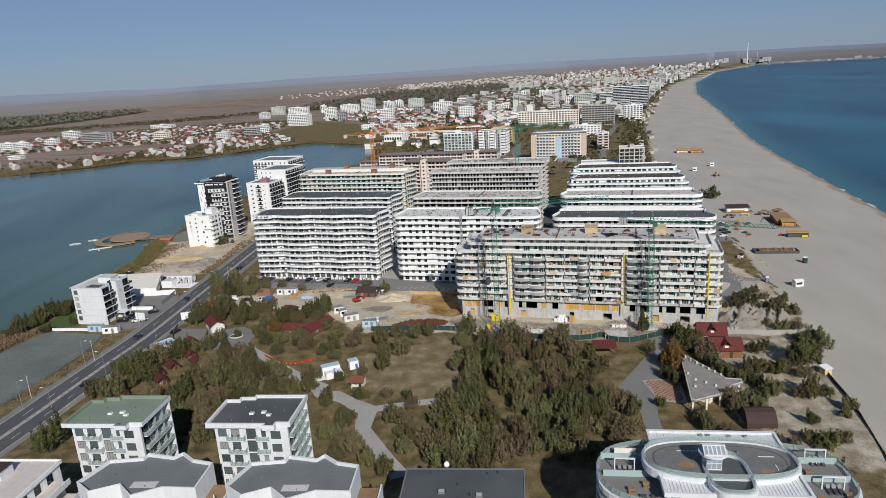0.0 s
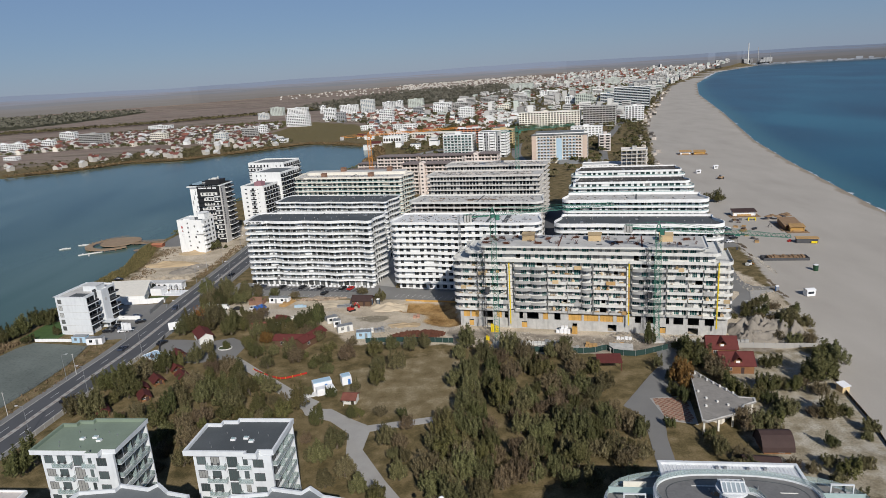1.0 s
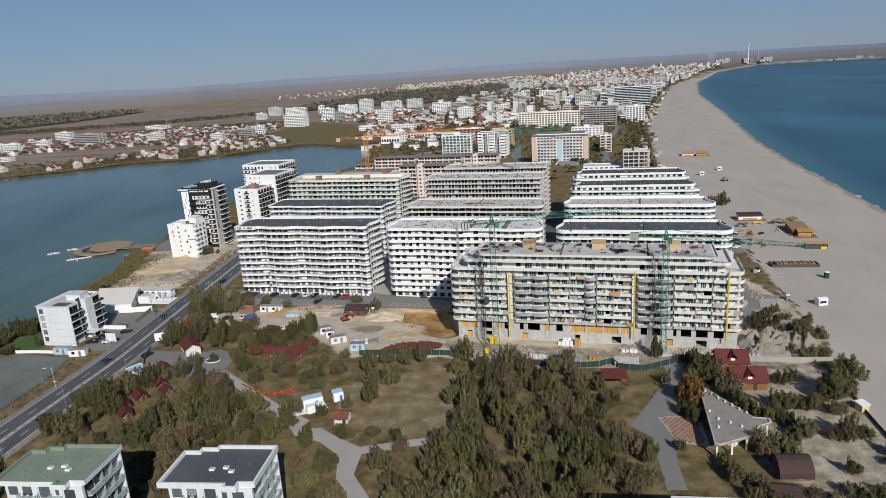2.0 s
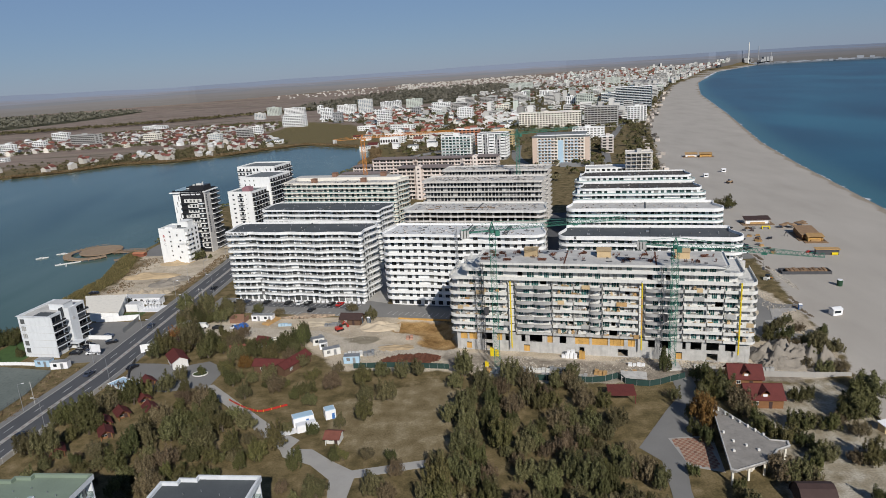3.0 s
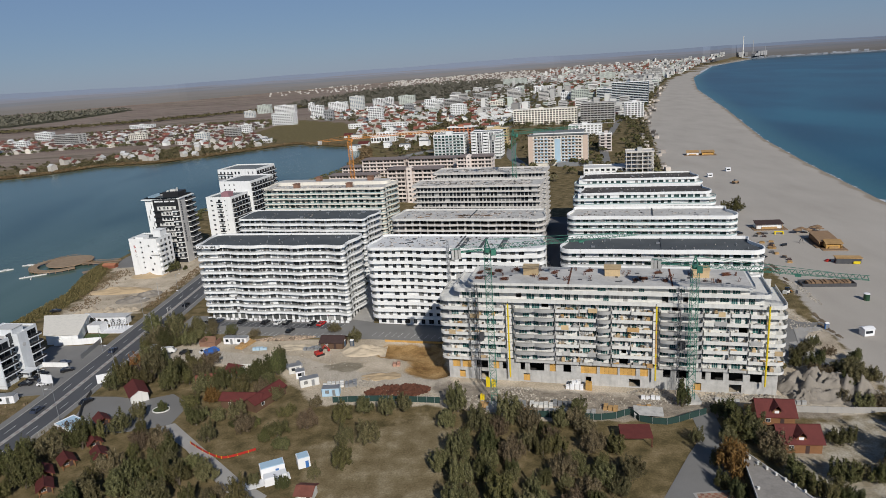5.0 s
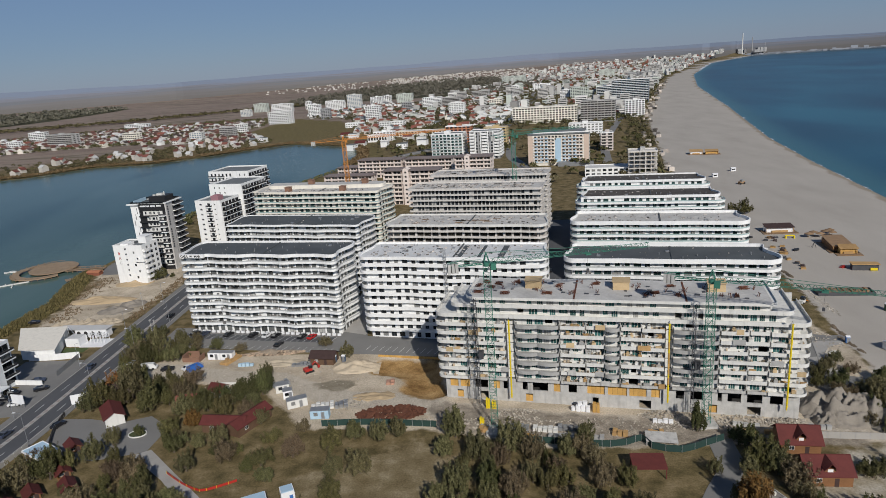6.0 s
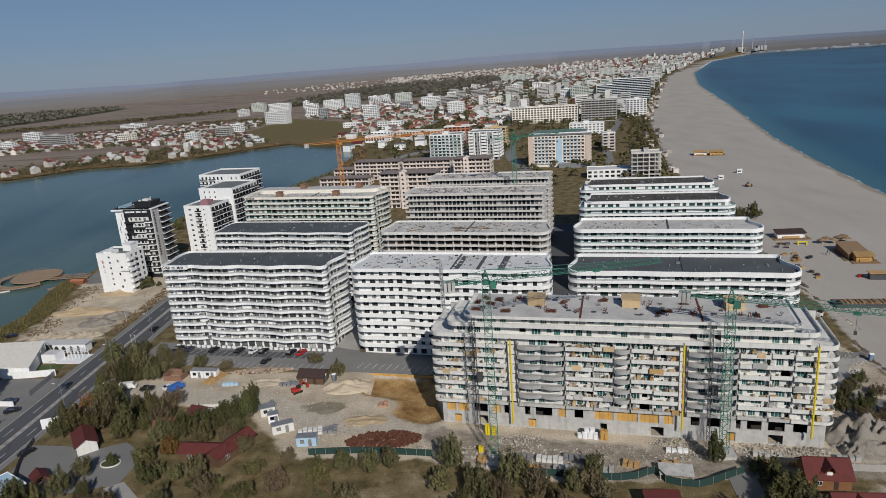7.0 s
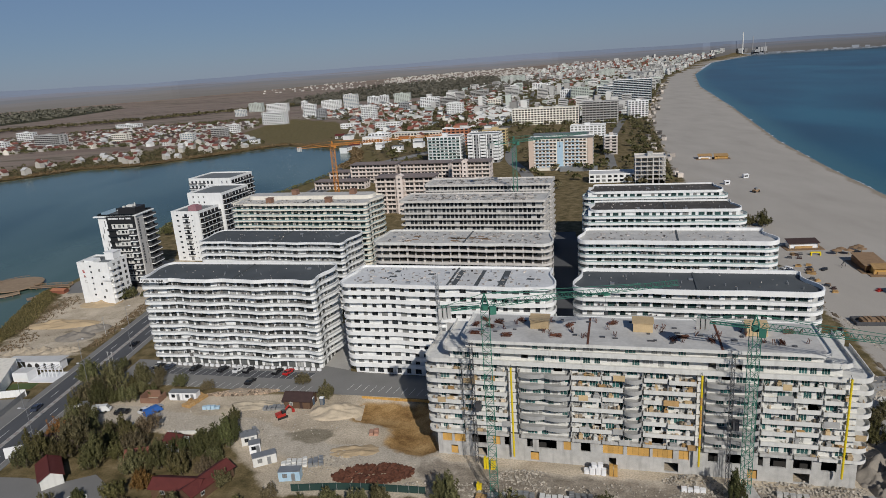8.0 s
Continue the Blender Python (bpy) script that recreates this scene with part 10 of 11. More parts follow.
WALKWAY = [(-86, 220), (-74, 209), (-64.5, 199), (-57, 191), (-46, 181), (-33, 168), (-33, 159), (-25, 146), (-20, 137)]


def on_walkway(x, y, r=2.4):
    for (x0, y0), (x1, y1) in zip(WALKWAY, WALKWAY[1:]):
        t = max(0.0, min(1.0, ((x - x0) * (x1 - x0) + (y - y0) * (y1 - y0)) / ((x1 - x0) ** 2 + (y1 - y0) ** 2)))
        if math.hypot(x - x0 - t * (x1 - x0), y - y0 - t * (y1 - y0)) < r:
            return True
    return False


for gname, rows in GROVES.items():
    for x, y, r, kind in rows:
        if on_walkway(x, y):
            continue
        low = x > 60 or gname == "lakeside_bushes"
        plant(x + rg.uniform(-.6, .6), y + rg.uniform(-.6, .6), max(1.95, r * rg.uniform(0.86, 1.06)), kind if kind != "o" or rg.random() < 0.66 else rg.choice("ybygb"), rg, 0.8 if low else 1.0, gname.replace("_", " "))
# the woods close up between the trees listed above
CABIN_YARD = [(-106.0, 200.0, 9.0), (-97.0, 207.0, 6.0), (-108.5, 183.5, 5.0), (-48.0, 192.0, 9.0), (40.4, 202.0, 6.0)]
stems = [(x, y, r) for rows in GROVES.values() for x, y, r, kind in rows]
for gname, zone, want in (("roadside wood", [(-113, 166), (-118, 203), (-112, 232), (-87, 216), (-60, 196), (-55, 186), (-60, 172), (-66, 160), (-78, 150), (-100, 156)], 46),
                          ("central wood", [(-11, 146), (-8, 185), (-6, 213), (3, 221), (28, 214), (32, 200), (38, 188), (38, 176), (40, 162), (36, 142), (12, 138)], 38),
                          ("car park wood", [(-122, 286), (-104, 293), (-92, 284), (-86, 262), (-66, 258), (-58, 236), (-76, 219), (-90, 241), (-108, 254)], 26)):
    tries = made = 0
    while made < want and tries < 4000:
        tries += 1
        x, y, r = rg.uniform(-122, 40), rg.uniform(138, 294), rg.uniform(1.95, 3.1)
        if poly_sdf(np.array([x]), np.array([y]), zone)[0] < 0.5 or on_walkway(x, y, 3.6):
            continue
        if any(math.hypot(x - a, y - b) < c + 0.6 * r for a, b, c in CABIN_YARD) or any(math.hypot(x - a, y - b) < 0.62 * (c + r) for a, b, c in stems):
            continue
        if poly_sdf(np.array([x]), np.array([y]), SITE)[0] > -r or (-119 < x < -84 and 218 < y < 241) or (-76 < x < -56 and 224 < y < 236) or (-58 < x < -30 and y > 230):
            continue
        stems.append((x, y, r))
        plant(x, y, r, rg.choice("oooobbgyy"), rg, rg.uniform(0.85, 1.1), gname)
        made += 1
# undergrowth between the trees
for i in range(45):
    cx, cy, sx, sy = rg.choice(((-95, 195, 22, 28), (5, 185, 24, 26), (15, 160, 26, 20), (-60, 215, 25, 15), (-75, 165, 14, 14), (100, 235, 8, 14)))
    x, y = cx + rg.uniform(-sx, sx), cy + rg.uniform(-sy, sy)
    if abs(x + 24) < 20 and 178 < y < 222:
        continue
    if (x > 39 and x < 66 and y > 150 and y < 212) or (x > 60 and y > 188 and x < 86) or (-54 < x < -30 and 183 < y < 202):
        continue
    if on_walkway(x, y):
        continue
    plant(x, y, rg.uniform(1.0, 2.15), rg.choice("oobbgyy"), rg, 0.85, "undergrowth")
# scrub along the lake and the back of the beach
for i in range(26):
    y = rg.uniform(228, 300)
    x = np.interp(y, [226, 277, 301], [-194, -186, -187]) + rg.uniform(-1, 3)
    plant(x, y, rg.uniform(1.0, 1.88), rg.choice("gyb"), rg, 0.9, "lakeside scrub")
for x, y, r in ((-151.2, 375.4, 3.4), (-148.2, 377.6, 2.8), (-153.4, 378.2, 2.4), (-144.5, 379.5, 1.7), (-186.0, 436.0, 2.4), (-181.0, 470.0, 2.8), (-183.0, 498.0, 3.0)):
    plant(x, y, r, rg.choice("go"), rg, 0.95, "lakeside scrub")


# ---- the town beyond ----
# rows of (x, y, width, height, finish): the larger buildings, district by district
SHORE = [(-782, 1099, 28, 16, "wd"), (-747, 1083, 26, 17, "wd"), (-745, 1163, 24, 14, "w"), (-790, 1301, 33, 18, "wd"), (-659, 1155, 54, 21, "gf"), (-537, 1146, 30, 16, "c"), (-681, 1465, 54, 11, "w"), (-408, 1094, 21, 14, "b"), (-367, 1117, 25, 17, "gf"), (-372, 1200, 17, 15, "w"), (-516, 1816, 37, 21, "g"), (-444, 1754, 54, 19, "w"), (-345, 1351, 48, 22, "w"), (-509, 1666, 27, 15, "b"), (-689, 981, 21, 5, "w")]
LAKEHEAD = [(-384, 1790, 14, 19, "w"), (-301, 1468, 26, 26, "w"), (-262, 1390, 18, 20, "d"), (-290, 1641, 44, 23, "w"), (-243, 1640, 33, 34, "b"), (-206, 1763, 30, 20, "wd"), (-182, 1790, 20, 20, "w"), (-152, 1254, 26, 27, "w"), (-132, 1738, 40, 24, "g"), (-110, 1482, 19, 16, "d"), (-55, 1490, 40, 23, "w"), (-15, 1491, 36, 20, "gf"), (-4, 1279, 28, 21, "w"), (-115, 1102, 17, 10, "w"), (-95, 1100, 18, 10, "w")]
MIDDLE = [(-54, 956, 66, 7, "o"), (55, 1774, 42, 16, "gf"), (202, 2543, 87, 26, "g"), (146, 1814, 20, 22, "w"), (222, 1482, 21, 20, "w"), (246, 1455, 35, 24, "g"), (304, 1481, 34, 22, "gl"), (304, 1276, 63, 41, "gl"), (587, 2277, 80, 18, "d"), (539, 2554, 56, 26, "g"), (-99, 935, 27, 11, "w"), (-171, 1160, 30, 7, "w"), (75, 1445, 25, 13, "o"), (227, 1911, 49, 18, "w")]
NEAR = [(-1, 816, 29, 23, "t"), (39, 794, 25, 21, "y"), (84, 643, 51, 25, "hotel"), (121, 1021, 91, 22, "c"), (190, 994, 46, 28, "cf"), (249, 1027, 27, 23, "wd"), (145, 842, 38, 14, "w"), (142, 714, 12, 17, "p"), (117, 577, 42, 6, "w")]


# far walls toned down in colour to imitate distance haze
FARCREAM = surface("haze_dulled_render", (0.52, 0.49, 0.44), 0.85, var=0.15, scale=0.05, stain=0.1)
FARWHITE = surface("pale_town_walls", (0.58, 0.57, 0.54), 0.85, var=0.12, scale=0.05, per_island=0.28)
FARGREY = surface("dull_town_walls", (0.40, 0.385, 0.36), 0.85, var=0.12, scale=0.05, per_island=0.35)
GLASSY = surface("blue_grey_glass", (0.16, 0.21, 0.25), 0.2, var=0.1, spec=0.7)
YELLOWISH = surface("ochre_render", (0.55, 0.42, 0.22), 0.8, var=0.08, stain=0.1)
PALEGREEN = surface("pale_green_render", (0.52, 0.56, 0.50), 0.8, var=0.08, stain=0.1)
# VOID here makes window panels dark sheets, as shaded openings
FINISH = {"w": (WHITE, GLASS, "white"), "wd": (WHITE, BLACKISH, "white and dark grey"), "gf": (CONCRETE, VOID, "unfinished grey concrete"), "c": (CREAM, GLASS, "cream"), "b": (OFFWHITE, GLASSY, "white and blue-grey"),
          "g": (PALEGREEN, GLASS, "pale grey-green"), "d": (GREYRENDER, GLASS, "dark grey"), "o": (CREAM, VOID, "cream low"), "gl": (GLASSY, WHITE, "blue glass"), "gw": (GREYRENDER, WHITE, "grey and white"),
          "t": (ORANGEBRICK, WHITE, "white and terracotta"), "y": (YELLOWISH, GLASS, "ochre yellow"), "p": (PINKISH, VOID, "pinkish grey"), "cf": (CONCRETE, VOID, "bare concrete frame"), "hotel": (CREAM, SKYBLUE, "cream")}
_units = {}


def unit_window(mat):
    if mat.name not in _units:
        _units[mat.name] = Build().box(0, 1, -0.06, 0.1, 0, 1).data("window", mat)
    return _units[mat.name]


def far_building(x, y, W, H, kind, rg, detail=True):
    wall, acc, word = FINISH[kind]
    D = min(max(11.0, W * 0.4), 17.0)
    n = max(1, round(H / 3.0))
    fh = H / n
    turn = -14 + rg.uniform(-7, 7)
    t = thing("town_building", at(x, y, 0, turn) @ at(-W / 2, 0), "%s %s of %d storeys in the town" % (word, "building" if n < 9 else "tower", n), "building", group="town buildings")
    part("wall", Build().box(0, W, 0, D, -0.5, H), wall, t)
    part("roof", Build().box(0.3, W - 0.3, 0.3, D - 0.3, H, H + 0.15), BITUMEN_M if rg.random() < 0.5 else SCREED, t)
    part("parapet", Build().ring([(-0.1, -0.1), (W + 0.1, -0.1), (W + 0.1, D + 0.1), (-0.1, D + 0.1)], [(0.25, 0.25), (W - 0.25, 0.25), (W - 0.25, D - 0.25), (0.25, D - 0.25)], H - 0.3, H + 0.7), WHITE if kind in ("p", "t", "gw", "gl", "wd") else wall, t)
    if n > 3:
        part("roof_house", Build().box(W * 0.4, W * 0.4 + min(6, W * 0.3), D * 0.3, D * 0.7, H, H + 2.6), wall, t)
    nb = max(2, int(W / 4.2))
    ws = Build()
    for k in range(n):
        z = k * fh
        if kind in ("p", "wd", "gf", "cf", "gl", "hotel", "gw") and k:
            part("balcony_band", Build().box(0.4, W - 0.4, -1.1, 0.0, z - 0.15, z + (0.85 if kind != "gl" else 0.5)), wall if kind in ("p", "cf", "gf") else WHITE, t)
        if not detail:
            for j in range(nb):
                w = W / nb * (0.62 if kind not in ("gl", "cf", "gf") else 0.85)
                cx = (j + 0.5) * W / nb
                ws.box(cx - w / 2, cx + w / 2, -0.06, 0.1, z + fh * 0.3, z + fh * 0.85)
            ws.box(W - 0.1, W + 0.06, D * 0.2, D * 0.42, z + fh * 0.3, z + fh * 0.8).box(W - 0.1, W + 0.06, D * 0.65, D * 0.87, z + fh * 0.3, z + fh * 0.8)
            continue
        for j in range(nb):
            w = W / nb * (0.62 if kind not in ("gl", "cf", "gf") else 0.85)
            cx = (j + 0.5) * W / nb
            part("window", unit_window(acc if kind not in ("gl", "t", "gw", "wd", "hotel") else GLASS), None, t, at(cx - w / 2, 0, z + fh * 0.3) @ Matrix.Diagonal((w, 1, fh * 0.55, 1)))
        for j in range(2):
            part("window", unit_window(GLASS), None, t, at(W, D * (0.2 + 0.45 * j), z + fh * 0.3, 90) @ Matrix.Diagonal((D * 0.22, 1, fh * 0.5, 1)))
    if not detail:
        tagged(part("glazing", ws, acc if kind not in ("gl", "t", "gw", "wd") else GLASS, t), kind="stuff")
    return t


rt = random.Random(2024)
for rows, det in ((NEAR, True), (SHORE, False), (LAKEHEAD, False), (MIDDLE, False)):
    for x, y, W, H, kind in rows:
        if kind == "hotel":
            continue
        far_building(x, y, W, H, kind, rt, det and y < 650)

PINKWALL = surface("pinkish_cream_render", (0.76, 0.665, 0.60), 0.85, var=0.08, stain=0.15)
PINKROOF = surface("grey_brown_tiles", (0.20, 0.165, 0.155), 0.85, var=0.2, fine=2.0)
_loggias = {}


def eaves_block(x, y, W, D, n, label, fh=2.95, stair=None):
    """A pinkish block with rows of loggias under a low hipped roof with wide eaves."""
    t = thing("town_building", at(x, y, 0, -14), label, "building", group="pink blocks")
    H = n * fh
    part("wall", Build().box(0, W, 0, D, -0.5, H), PINKWALL, t)
    e, up = 0.9, 1.5
    b = Build().prism([(-e, -1.3 - e), (W + e, -1.3 - e), (W + e, D + e), (-e, D + e)], H, H + 0.22)
    q = [(-e, -1.3 - e, H + 0.22), (W + e, -1.3 - e, H + 0.22), (W + e, D + e, H + 0.22), (-e, D + e, H + 0.22)]
    ym = (D - 1.3) / 2
    r0, r1 = (ym + e, ym, H + up), (W - ym - e, ym, H + up)
    b.quad([q[0], q[1], r1, r0]).quad([q[1], q[2], r1]).quad([q[2], q[3], r0, r1]).quad([q[3], q[0], r0])
    part("roof", b, PINKROOF, t, label="low hipped roof with wide eaves")
    nb = max(2, round(W / 6.2))
    seg = W / nb
    if round(seg, 2) not in _loggias:
        _loggias[round(seg, 2)] = Build().box(0.35, seg - 0.35, -1.3, 0, -0.18, 0.06).box(0.35, seg - 0.35, -1.3, -1.15, 0.06, 0.95).box(0.35, 0.5, -1.15, 0, 0.06, 0.95).box(seg - 0.5, seg - 0.35, -1.15, 0, 0.06, 0.95).data("loggia", PINKWALL)
    g = Build()
    for k in range(n):
        z = k * fh
        for j in range(nb):
            g.box(j * seg + 0.7, j * seg + seg * 0.46, -0.04, 0.1, z + 0.15, z + 2.35).box(j * seg + seg * 0.54, (j + 1) * seg - 0.7, -0.04, 0.1, z + 0.4, z + 2.3)
            if k:
                part("loggia", _loggias[round(seg, 2)], None, t, at(j * seg, 0, z))
        for v in (0.25, 0.65):
            g.box(W - 0.1, W + 0.04, D * v, D * v + 1.5, z + 0.8, z + 2.2)
    # near-black panels paint in the shade of the loggia openings
    tagged(part("glazing", g, VOID, t), kind="stuff")
    for j in range(nb + 1):
        part("fin", Build().box(j * seg - 0.14, j * seg + 0.14, -1.3, 0, 0, H), PINKWALL, t)
    if stair is not None:
        sw = part("stair_tower", Build().box(stair, stair + 4.2, -2.4, 2, -0.5, H + 0.9), PINKWALL, t)
        part("stair_gable", Build().gable(stair, stair + 4.2, -2.4, 2, H + 0.9, H + 2.1, 0.3, along="y").quad([(stair, -2.38, H + 0.9), (stair + 4.2, -2.38, H + 0.9), (stair + 2.1, -2.38, H + 2.0)]), PINKWALL, sw)
        for k in range(n):
            part("slit_window", Build().box(stair + 1.4, stair + 2.8, -2.45, -2.4, k * fh + 1.4, k * fh + 2.6), VOID, sw)
    return t


eaves_block(-52.5, 523.0, 39.0, 13.0, 8, "tall pinkish eight-storey block with loggias and a stair gable", stair=14.5)
eaves_block(-88.5, 645.0, 39.5, 13.0, 5, "pinkish five-storey block with loggias and wide eaves", fh=3.1)
eaves_block(-46.5, 634.0, 41.0, 13.0, 5, "pinkish five-storey block with loggias and wide eaves", fh=3.1)
eaves_block(-3.5, 604.0, 29.0, 13.0, 6, "pinkish six-storey block with a stair gable", fh=3.1, stair=8.0)
eaves_block(-16.0, 588.0, 26.0, 10.0, 3, "low pinkish wing with a brown roof", fh=2.6)
eaves_block(-115.5, 626.0, 43.0, 11.0, 2, "low pinkish row with a brown hipped roof", fh=3.2)
eaves_block(-112.0, 672.0, 30.0, 11.0, 2, "low pinkish row with a brown hipped roof", fh=3.2)


def frame_building(x, y, turn, W, D, n, fh, label):
    """A bare concrete frame: slabs on columns, open on all sides."""
    t = thing("town_building", at(x, y, 0, turn), label, "building", group="concrete frames")
    col = Build()
    nx, ny = max(3, round(W / 4.2)), 3
    for k in range(n + 1):
        part("floor_slab", Build().box(-0.4, W + 0.4, -0.4, D + 0.4, k * fh - 0.32, k * fh), CONCRETE_T, t)
        if k == n:
            break
        for i in range(nx + 1):
            for j in range(ny + 1):
                u, v = W * i / nx, D * j / ny
                wd = 0.9 if (i + 2 * j) % 3 == 0 else 0.4
                col.box(max(0, u - wd / 2), min(W, u + wd / 2), max(0, v - 0.25), min(D, v + 0.25), k * fh, (k + 1) * fh - 0.32)
    tagged(part("columns", col, CONCRETE_T, t), kind="stuff")
    part("core", Build().box(W * 0.42, W * 0.6, D * 0.45, D * 0.9, 0, n * fh + 2.4), CONCRETE, t)
    part("upstand", Build().ring([(-0.4, -0.4), (W + 0.4, -0.4), (W + 0.4, D + 0.4), (-0.4, D + 0.4)], [(-0.2, -0.2), (W + 0.2, -0.2), (W + 0.2, D + 0.2), (-0.2, D + 0.2)], n * fh, n * fh + 0.9), CONCRETE_T, t)
    return t


frame_building(126.8, 569.0, -12, 20.5, 14.0, 6, 3.1, "open grey concrete frame of a six-storey building by the beach")
ca, H = tower("town_building", -28.0, 735.0, -14.0, 32.5, 18.0, 8, 3.0, "white eight-storey block with grey-green glass balconies", "building", roof=BITUMEN_M, par=0.8, group="town buildings",
              sides=(("S", spread(0.6, 32, 8, 2.7, 2.1, 0.4, unit_window(GLASS_G)), [(1.0, 8.5, 1.4, RAIL_GREEN, 0.2), (12.5, 8.0, 1.4, RAIL_GREEN, 0.2), (23.0, 8.5, 1.4, RAIL_GREEN, 0.2)], ()),
                     ("E", spread(1, 17, 4, 2.2, 2.0, 0.4, unit_window(GLASS)), [(1.0, 7.0, 1.3, RAIL_GLASS, 0.2), (9.6, 7.0, 1.3, RAIL_GLASS, 0.2)], ())))
part("roof_house", Build().box(12, 18, 6, 12, H, H + 2.8), WHITE, ca)
cb_, H = tower("town_building", 10.0, 716.0, -14.0, 29.5, 18.0, 9, 2.9, "grey nine-storey block with white corner balconies", "building", wall=GREYRENDER, roof=BITUMEN_M, par=0.8, group="town buildings",
               sides=(("S", spread(1.0, 28, 7, 2.2, 2.0, 0.4, unit_window(GLASS)), [(0.4, 4.6, 1.5, WHITE, 0.9), (12.4, 5.0, 1.4, WHITE, 0.9), (24.4, 4.8, 1.5, WHITE, 0.9)], ()),
                      ("E", spread(1, 17, 4, 2.2, 2.0, 0.4, unit_window(GLASS)), [(1.0, 6.0, 1.3, WHITE, 0.9), (9.6, 7.0, 1.3, WHITE, 0.9)], ())))
for u in (5.4, 10.6, 17.8, 23.0):
    part("white_pier", Build().box(u, u + 1.0, -0.3, 0, 0, H), WHITE, cb_)
PEACH = surface("peach_render", (0.60, 0.47, 0.38), 0.8, var=0.08)
# the cream hotel with pale blue panels
ht, H = tower("hotel", 60.0, 651.0, -14.0, 52.0, 15.0, 9, 2.9, "cream nine-storey hotel with pale blue balcony panels", "hotel", wall=CREAM, roof=BITUMEN_M, par=1.0,
              sides=(("S", spread(5, 47, 14, 1.9, 1.5, 0.8, unit_window(VOID)) + [(1.0, 2.2, 1.7, 0.6, unit_window(GLASS)), (48.6, 2.2, 1.7, 0.6, unit_window(GLASS))], [(4.6, 17.5, 0.9, PEACH, 0.35), (29.6, 17.5, 0.9, PEACH, 0.35)], (0,)),
                     ("E", spread(2, 13, 3, 1.6, 1.5, 0.8, unit_window(GLASS)), [], ())))
part("blue_panel", Build().box(23.4, 28.4, -0.25, 0.0, 3, H - 2.5), SKYBLUE, ht)
part("set_back_storey", Build().box(4, 48, 4, 14, H, H + 3.0), WHITE, ht)
part("upper_roof", Build().box(3.0, 49.0, 3.0, 14.8, H + 3.0, H + 3.5), BITUMEN_M, ht)
part("eaves_roof", Build().box(-0.6, 52.6, -1.2, 3.6, H + 0.9, H + 1.4), BITUMEN_M, ht, label="dark grey lean-to roof above the top storey")
for u in (0.0, 47.9):
    part("end_pier", Build().box(u, u + 4.1, -0.5, 0, 0, H), PEACH, ht)
for k in range(8):
    for u in (6.0, 10.4, 14.8, 30.2, 34.6, 39.0):
        part("balcony_panel", Build().box(u, u + 2.6, -0.99, -0.92, 2.9 * (k + 1) + 0.1, 2.9 * (k + 1) + 1.1), SKYBLUE, ht)
part("low_wing", Build().box(26, 56, -7, 0, 0, 3.6), STEEL, ht)
tower_crane(28.6, 407.0, 54.5, 40.0, 13.0, 24.0, STEEL_G, "green lattice tower crane between the grey blocks", w=1.9, g=1.5)
tower_crane(-70.5, 482.0, 50.0, 66.0, 20.0, 16.0, STEEL_O, "orange lattice tower crane beyond the cream block", w=2.3, g=2.0)


# small houses: one mesh set each, many copies
def town_house(seed, wallm, roofm, flat_roof):
    rg2 = random.Random(seed)
    W, D, h = rg2.uniform(9, 13), rg2.uniform(8, 10), rg2.choice((3.2, 6.0, 6.2))
    t = thing("town_house", at(0, 0, -60), "small pale house with a %s roof in the town" % ("flat" if flat_roof else "red tiled"), "house", group="town houses")
    wl = Build().box(0, W, 0, D, -0.5, h)
    for k in range(int(h // 3)):
        for j in range(3):
            wl.box(0.9 + j * W / 3, 2.4 + j * W / 3, -0.06, 0.0, 1.0 + 3.0 * k, 2.3 + 3.0 * k, 1)
    if not flat_roof:
        wl.quad([(0.05, 0, h), (0.05, D, h), (0.05, D / 2, h + 2.7)]).quad([(W - 0.05, 0, h), (W - 0.05, D, h), (W - 0.05, D / 2, h + 2.7)])
    part("wall", wl, (wallm, GLASS), t)
    if flat_roof:
        part("roof", Build().box(-0.3, W + 0.3, -0.3, D + 0.3, h, h + 0.4), roofm, t)
    else:
        part("roof", Build().gable(0, W, 0, D, h, h + 2.8, 0.5), roofm, t)
    return t


HOUSES = [town_house(1, WHITE, TILE_RED, False), town_house(2, OFFWHITE, ROOF_RED, False), town_house(3, CREAM, TILE_RED, False), town_house(4, WHITE, SCREED, True), town_house(5, WHITE, BITUMEN_M, True), town_house(6, OFFWHITE, TILE_RED, False)]
placed = []


def free(x, y, d):
    if any((x - a) ** 2 + (y - b) ** 2 < d * d for a, b in placed):
        return False
    placed.append((x, y))
    return True


for rows in (NEAR, SHORE, LAKEHEAD, MIDDLE):
    for x, y, W, H, kind in rows:
        for k in range(int(W // 12) + 1):
            placed.append((x - W / 2 + 12 * k + 4, y + 4))
count = 0
while count < 85:
    zone = rt.random()
    if zone < 0.52:      # the village on the lake's far shore
        u = rt.random()
        x, y = -760 + 460 * u + rt.uniform(-30, 30), 1010 + 130 * math.sin(u * 3) + rt.uniform(-40, 210)
        if poly_sdf(np.array([x]), np.array([y]), LAKE)[0] > -45 or (x < -560 and y < 1030):
            continue
    elif zone < 0.75:    # behind the lake's head
        x, y = rt.uniform(-200, 60), rt.uniform(980, 1650)
    else:
        x, y = rt.uniform(-140, 60), rt.uniform(830, 1000)
    if poly_sdf(np.array([x]), np.array([y]), MARSH)[0] > -15 or not free(x, y, 17):
        continue
    copy_thing(rt.choice(HOUSES), at(x, y, 0, rt.choice((-14, 76, 166)) + rt.uniform(-12, 12)))
    count += 1
